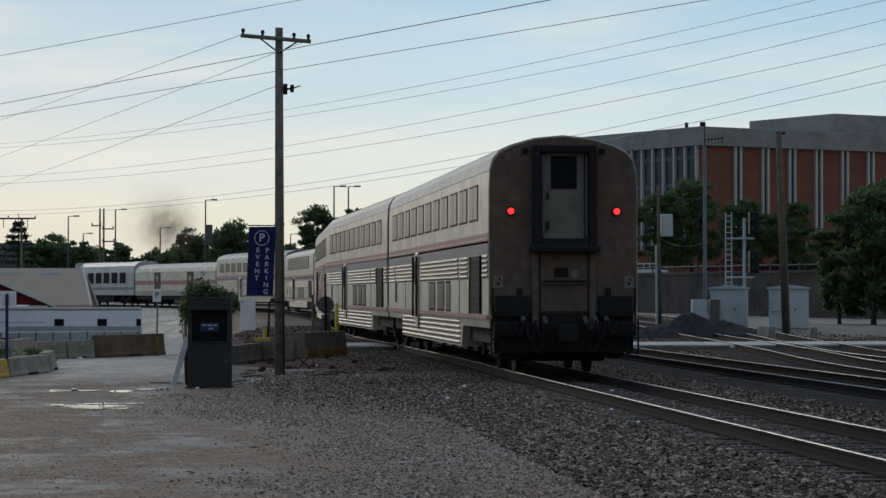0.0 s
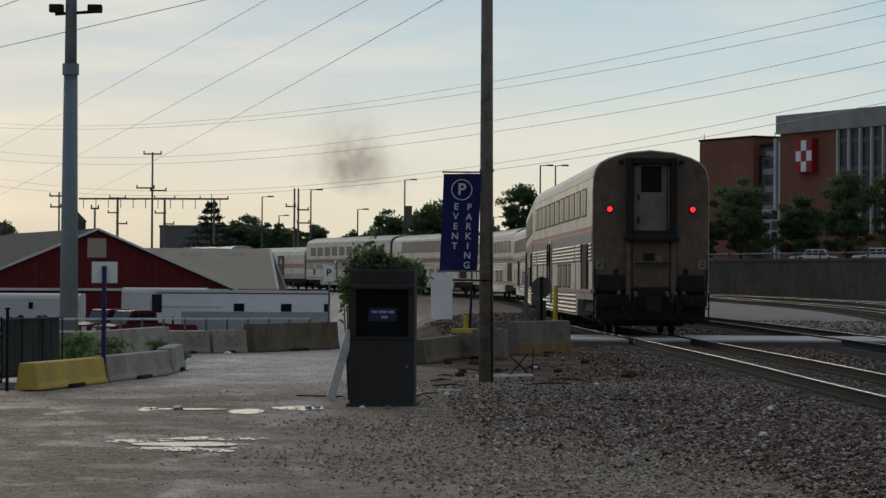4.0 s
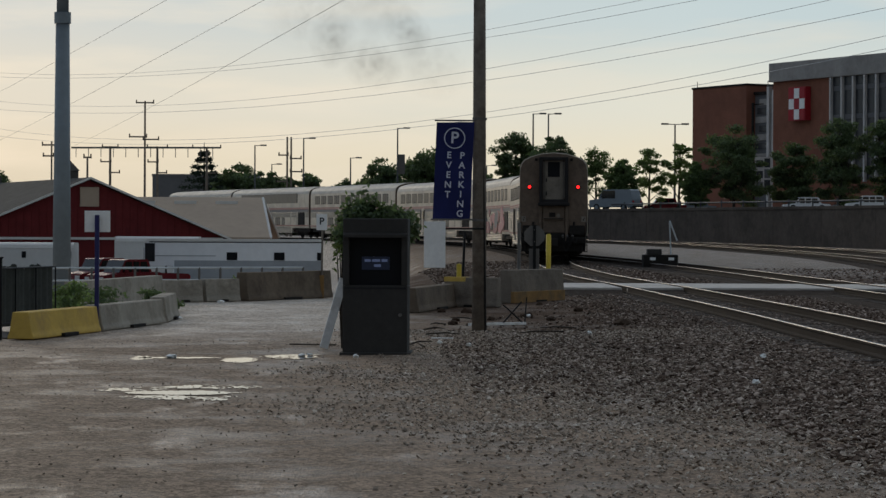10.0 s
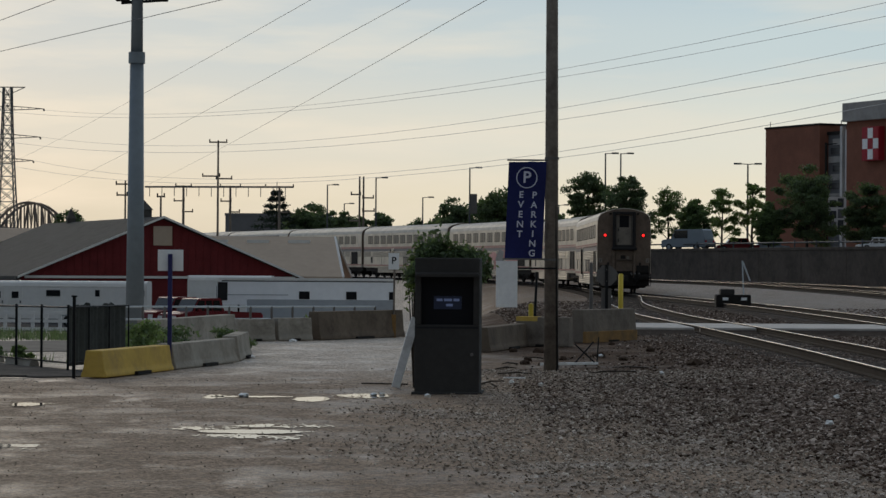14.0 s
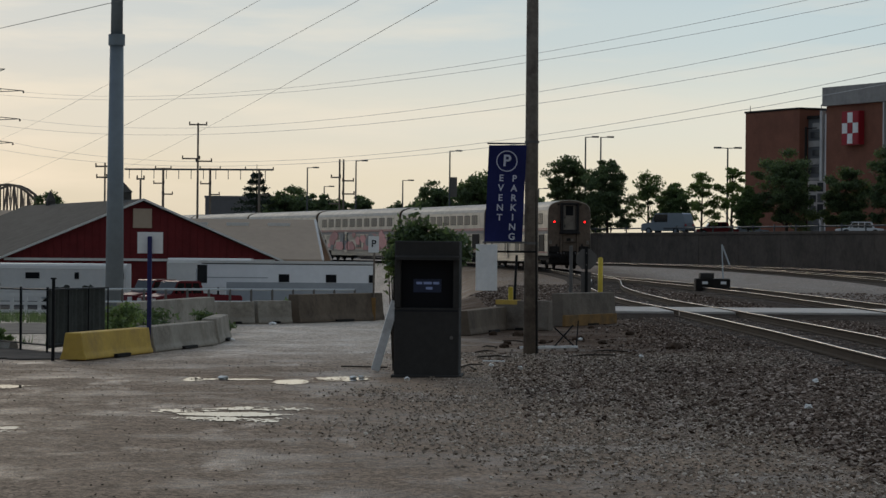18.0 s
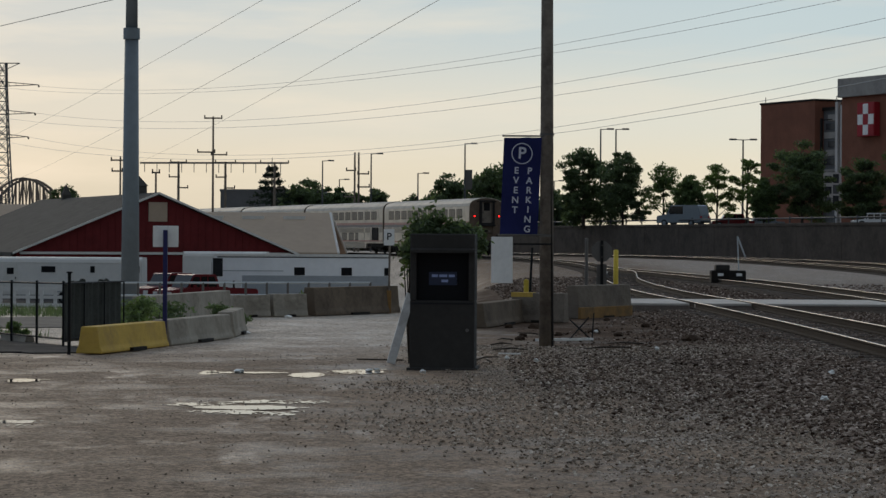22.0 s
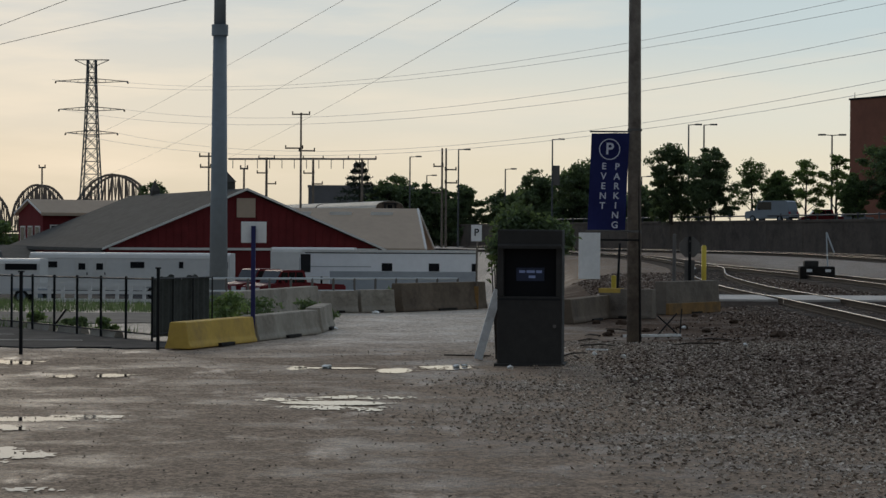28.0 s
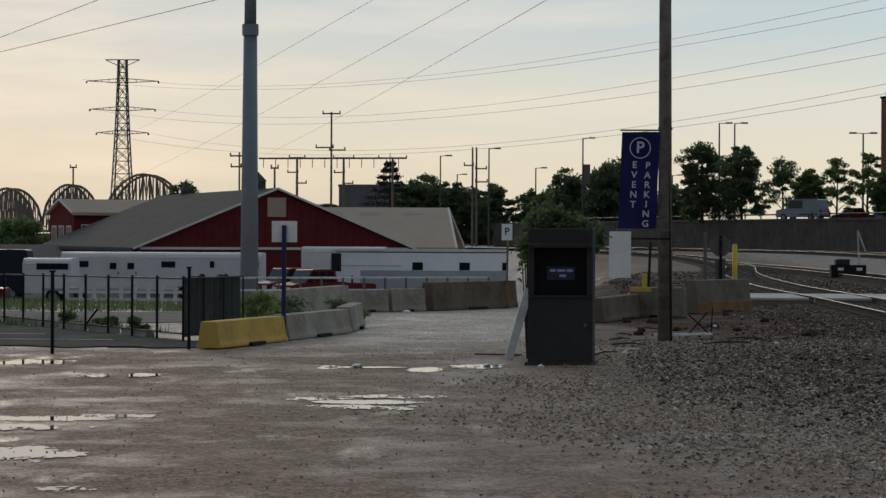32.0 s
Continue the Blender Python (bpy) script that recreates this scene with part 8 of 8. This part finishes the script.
def make_bridge():
    """Curved-chord truss spans over the river, far off."""
    d = 470
    u = d / UNIT
    for k, (b0, b1, crown) in enumerate(((-1045, -945, 84), (-944, -848, 92), (-845, -693, 113))):
        s = thing("truss_bridge_span", pose(0, d + 6 * k, 0), "dark steel truss bridge span with a curved top", "bridge", "truss bridge spans")
        n = 12
        base = EYE + 8 * u

        def top(i):
            return base + (14 + (crown - 22) * math.sin(math.pi * i / n) ** 0.55) * u

        for y in (0, 7):
            for i in range(n):
                x0, x1 = (b0 + (b1 - b0) * i / n) * u, (b0 + (b1 - b0) * (i + 1) / n) * u
                part("chord", rodded((x0, y, top(i)), (x1, y, top(i + 1)), 0.3, 0.3, 4), M["bridge"], s)
                part("chord", rodded((x0, y, base), (x1, y, base), 0.3, 0.3, 4), M["bridge"], s)
            for i in range(n):
                x0, x1 = (b0 + (b1 - b0) * i / n) * u, (b0 + (b1 - b0) * (i + 1) / n) * u
                part("web_bar", rodded((x0, y, base), (x0, y, top(i)), 0.15, 0.15, 4), M["bridge"], s)
                lo, hi = ((x0, y, base), (x1, y, top(i + 1))) if i < n / 2 else ((x1, y, base), (x0, y, top(i)))
                part("web_bar", rodded(lo, hi, 0.13, 0.13, 4), M["bridge"], s)
                part("web_bar", rodded(((x0 + x1) / 2, y, base), ((x0 + x1) / 2, y, (top(i) + top(i + 1)) / 2), 0.09, 0.09, 4), M["bridge"], s)
        part("deck", boxed(b0 * u, b1 * u, -0.5, 7.5, base - 1.0, base - 0.4), M["bridge"], s)
        part("pier", boxed(b1 * u - 1.2, b1 * u + 1.2, 0, 7, -4, base - 1.0), M["band"], s)


make_bridge()


def make_wire(a, b, sag, r, material, label, name="power_line"):
    """One hanging wire from a to b."""
    a, b = Vector(a), Vector(b)
    bm = B()
    n = 24
    pts = [a.lerp(b, k / n) - Vector((0, 0, sag * 4 * (k / n) * (1 - k / n))) for k in range(n + 1)]
    rings = [[bm.verts.new(p + Vector((r * ca, 0, r * sa))) for ca, sa in ((1, 0), (0, 1), (-1, 0), (0, -1))] for p in pts]
    for p, q in zip(rings, rings[1:]):
        for k in range(4):
            bm.faces.new((p[k], p[(k + 1) % 4], q[(k + 1) % 4], q[k]))
    t = part(name, bm, M[material], None)
    return tagged(t, label, "wire", "overhead wires")


# conductors from the lattice tower, passing overhead on the right
for b0, r0, r1, sag in ((-727, 274, 655, 7.5), (-859, 279, 655, 9), (-729, 226, 600, 8.5), (-844, 226, 580, 9.5), (-742, 184, 540, 10), (-833, 185, 525, 10.5)):
    p, q = spot(b0, r0, 450), spot(950, r1, 190)
    make_wire(p, p + (q - p) * 1.35, sag, 0.021, "far_wire", "thin aluminium conductor hanging from the lattice tower")
# wires from the near pole back to the far poles
for dx, z0, b1, r1, sag in ((-0.88, 8.03, -800, 172, 0.3), (0.66, 7.9, -760, 109, 0.3), (0.0, 6.85, -560, 134, 0.3)):
    make_wire((1.69 + dx, 42.7, z0), spot(b1, r1, 299), sag, 0.0075, "wire", "dark wire running from the pole to the far poles")
# heavier service lines crossing near the stand
for a, b in ((spot(-1200, 473, 43), spot(600, 828, 43)), ((-30, 96.3, 6.04), (14, -9.2, 5.57)), ((-30, 81.4, 4.8), (19, 10.3, 7.6))):
    make_wire(a, b, 0.02, 0.0062, "wire", "black service wire crossing above the entrance")


# ---- the yard on the right ----
def make_yard():
    for x, w, y in ((28.3, 1.95, 116), (30.6, 2.05, 112)):
        b = thing("signal_bungalow", pose(x, y, 0.0, 0, 0, -14), "pale grey metal signal equipment house", "equipment house", "equipment houses by the track")
        part("body", boxed(-w / 2, w / 2, 0, 2.4, 0.1, 2.15, bevel=0.02), M["box_white"], b)
        part("roof", prism(B(), [(-w / 2 - 0.1, 2.15), (w / 2 + 0.1, 2.15), (w / 2 + 0.1, 2.22), (0, 2.38), (-w / 2 - 0.1, 2.22)], -0.1, 2.5), M["box_white"], b)
        d = part("door", boxed(-0.4, 0.45, -0.04, 0.0, 0.2, 1.95, bevel=0.01), M["box_white"], b)
        part("handle", boxed(0.3, 0.36, -0.07, -0.03, 1.0, 1.15), M["under"], d)
        part("meter", boxed(-w / 2 + 0.15, -w / 2 + 0.5, -0.14, 0.0, 1.0, 1.6), M["box_white"], b)
        part("footing", boxed(-w / 2, w / 2, 0, 2.4, -0.1, 0.12), M["concrete"], b)
    b = thing("relay_case", pose(25.6, 110, 0), "small pale relay case on legs", "equipment case")
    part("case", boxed(-0.45, 0.3, 0, 0.5, 0.5, 1.6, bevel=0.02), M["box_white"], b)
    part("case", boxed(0.45, 0.95, 0, 0.5, 0.4, 1.6, bevel=0.02), M["sign_grey"], b)
    for x in (-0.35, 0.2, 0.6, 0.85):
        part("leg", boxed(x - 0.04, x + 0.04, 0.1, 0.2, -0.1, 0.5), M["under"], b)
    # signal mast with its ladder
    s = thing("railway_signal", pose(29.6, 118, 0), "railway signal mast with ladder and black hoods", "railway signal")
    part("mast", rodded((0, 0, 0), (0, 0, 6.0), 0.09, 0.09, 10), M["box_white"], s)
    lad = B()
    for x in (-1.05, -0.72):
        rod(lad, (x, -0.1, 0.2), (x, -0.1, 6.3), 0.035, 0.035, 5)
    for k in range(20):
        rod(lad, (-1.05, -0.1, 0.4 + k * 0.3), (-0.72, -0.1, 0.4 + k * 0.3), 0.025, 0.025, 5)
    part("ladder", lad, M["box_white"], s)
    for z in (5.4, 3.3):
        part("platform", boxed(-0.9, 0.5, -0.3, 0.3, z - 0.55, z - 0.47), M["box_white"], s)
        h = part("signal_head", boxed(0.25, 0.75, -0.3, 0.2, z - 0.3, z + 0.9, bevel=0.04), M["black"], s)
        for q in range(2):
            part("hood", rodded((0.5, -0.55, z + q * 0.55), (0.5, -0.28, z + q * 0.55), 0.17, 0.17, 12), M["black"], h)
    # leaning pole with its concrete blocks
    p = thing("utility_pole", pose(25.3, 90.5, 0, 0, -2.0, 0), "pale leaning wooden utility pole", "utility pole")
    part("pole", rodded((0, 0, -0.2), (0, 0, 8.9), 0.16, 0.13, 12), M["brown_concrete"], p, smooth=True)
    part("cap", rodded((-0.1, 0, 8.8), (0.3, 0, 8.85), 0.05, 0.05), M["under"], p)
    part("conduit", rodded((0.14, -0.1, 0), (0.12, -0.1, 5), 0.05, 0.05), M["sign_grey"], p)
    p = thing("radio_mast", pose(26.4, 113, 0), "slim grey radio mast with a small yagi aerial", "mast")
    part("pole", rodded((0, 0, 0), (0, 0, 9.6), 0.11, 0.09, 10), M["grey_pole"], p)
    part("tip", rodded((0, 0, 9.6), (0, 0, 10.6), 0.03, 0.015), M["under"], p)
    bm = rodded((0, 0, 9.9), (1.0, 0, 10.0), 0.025)
    for q in range(5):
        rod(bm, (0.2 + q * 0.18, 0, 9.7), (0.2 + q * 0.18, 0, 10.2), 0.015)
    part("aerial", bm, M["under"], p)
    # slim pole with a grey case and two slack wires
    p = thing("utility_pole", pose(22.7, 106, 0, 0, -0.6, 0), "slim weathered pole with a pale grey case", "utility pole")
    part("pole", rodded((0, 0, -0.2), (0, 0, 7.1), 0.11, 0.08, 10), M["brown_concrete"], p, smooth=True)
    part("case", boxed(0.12, 0.68, -0.2, 0.2, 4.7, 5.8, bevel=0.05), M["box_white"], p, "pale grey case")
    part("conduit", rodded((-0.14, 0, 0), (-0.14, 0, 4.3), 0.07, 0.06), M["box_white"], p)
    for z in (7.0, 4.6):
        make_wire((22.75, 106, z), (26.4, 113, z), 0.3, 0.012, "wire", "slack cable between the slim pole and the mast", "cable")
    # scrap metal left on the yard
    rng = random.Random(18)
    for k in range(5):
        j = thing("scrap_metal", pose(22.9 + k * 0.6, 112 + rng.uniform(-0.6, 0.6), 0.02, 0, 0, rng.uniform(-25, 25)), "rusty scrap lying on the yard gravel", "scrap", "scrap in the yard")
        part("piece", boxed(-0.6, 0.6, -0.2, 0.2, 0, rng.uniform(0.1, 0.28), bevel=0.03), M["under"], j)
    for k, x in enumerate((23.4, 24.9)):
        b = thing("concrete_block", pose(x, 85 - k, 0, 0, 0, 8 - 20 * k), "weathered concrete block beside the yard", "barrier")
        part("block", jersey(1.3, 0.55), M["concrete"], b)
        part("slot", boxed(-0.31, -0.29, 0.5, 0.8, 0, 0.05), M["under"], b)
    # pile of dark rubble
    rng = random.Random(8)
    pile = thing("rubble_pile", pose(20.9, 88, 0), "heap of dark crushed rubble", "rubble heap")
    bm = bmesh.new()
    bmesh.ops.create_grid(bm, x_segments=44, y_segments=22, size=1)
    for v in bm.verts:
        x, y = v.co.x * 3.8, v.co.y * 2.2
        r = math.sqrt((x / 3.6) ** 2 + (y / 2.0) ** 2)
        z = 1.35 * max(0, 1 - r) ** 0.85 * (0.8 + 0.5 * noise.noise(Vector((x * 0.7, y * 0.7, 2))))
        v.co = (x, y, z + 0.10 * noise.noise(Vector((x * 4, y * 4, 1))) - 0.06)
    part("heap", bm, M["coal"], pile)
    # switch stand machine beside the turnout
    m = thing("switch_machine", pose(12.15, 110, 0.0), "dark green electric switch machine beside the turnout", "switch machine")
    part("case", boxed(-0.75, 0.75, -0.4, 0.4, 0.0, 0.62, bevel=0.05), M["under"], m)
    part("lid", boxed(-0.55, 0.05, -0.35, 0.35, 0.62, 0.86, bevel=0.04), M["kiosk"], m)
    for x in (-0.35, 0.45):
        part("plate", boxed(x - 0.12, x + 0.12, -0.42, -0.4, 0.38, 0.5), M["white_plate"], m)
    w = thing("crossing_whip", pose(12.9, 113, 0.0), "slender bent grey marker whip", "marker")
    bm = rodded((0.1, 0, 0), (0, 0, 2.1), 0.03)
    rod(bm, (0, 0, 2.1), (0.35, 0, 1.2), 0.035)
    part("rod", bm, M["box_white"], w)
    part("foot", boxed(0.0, 0.2, -0.1, 0.1, -0.05, 0.1), M["under"], w)


make_yard()


# ---- exhaust drifting from the locomotive ----
SMOKE_WAY = [(0, -43, 124, 1.0), (1, -47, 122, 1.25), (2, -52, 143, 1.6), (3, -60, 172, 2.0), (6, -45, 228, 3.4), (9, -22, 270, 5.0), (11.5, 0, 420, 7.5), (14, 30, 660, 11.0), (20, 80, 1000, 16.0), (32, 240, 1600, 26.0)]


def make_smoke():
    """Seven shallow domes of haze, each with its own drift."""
    plume = thing("smoke_plume", pose(0, 262, 0), "thin brown exhaust smoke drifting above the train", "smoke")
    out = []
    for k, (r, way, kind) in enumerate(((3.4, (0.0, 0.0, -0.3), "smoke"), (3.0, (0.75, 0.4, 0.4), "smoke"), (3.2, (-0.8, -0.4, 0.2), "smoke"), (4.4, (0.3, 0.8, 0.9), "thin_smoke"), (5.0, (-1.3, -0.8, 0.6), "thin_smoke"), (4.6, (1.2, 1.2, -0.2), "thin_smoke"), (6.0, (-0.2, -1.2, 1.2), "thin_smoke"))):
        bm = bmesh.new()
        uv = bm.loops.layers.uv.new("UVMap")
        rings = 9
        grid = [[bm.verts.new((r * q / rings * math.cos(a * math.pi / 16), -0.6 * r * (1 - (q / rings) ** 2), 0.8 * r * q / rings * math.sin(a * math.pi / 16))) for a in range(32)] for q in range(1, rings + 1)]
        top = bm.verts.new((0, -0.6 * r, 0))
        for a in range(32):
            bm.faces.new((top, grid[0][a], grid[0][(a + 1) % 32]))
            for p, q in zip(grid, grid[1:]):
                bm.faces.new((p[a], q[a], q[(a + 1) % 32], p[(a + 1) % 32]))
        for f in bm.faces:
            for lp in f.loops:
                lp[uv].uv = (lp.vert.co.x / r, lp.vert.co.z / (0.8 * r))
        puff = part("puff", bm, M[kind], plume, smooth=True)
        out.append((puff, Vector(way)))
    return out


PUFFS = make_smoke()

motions()
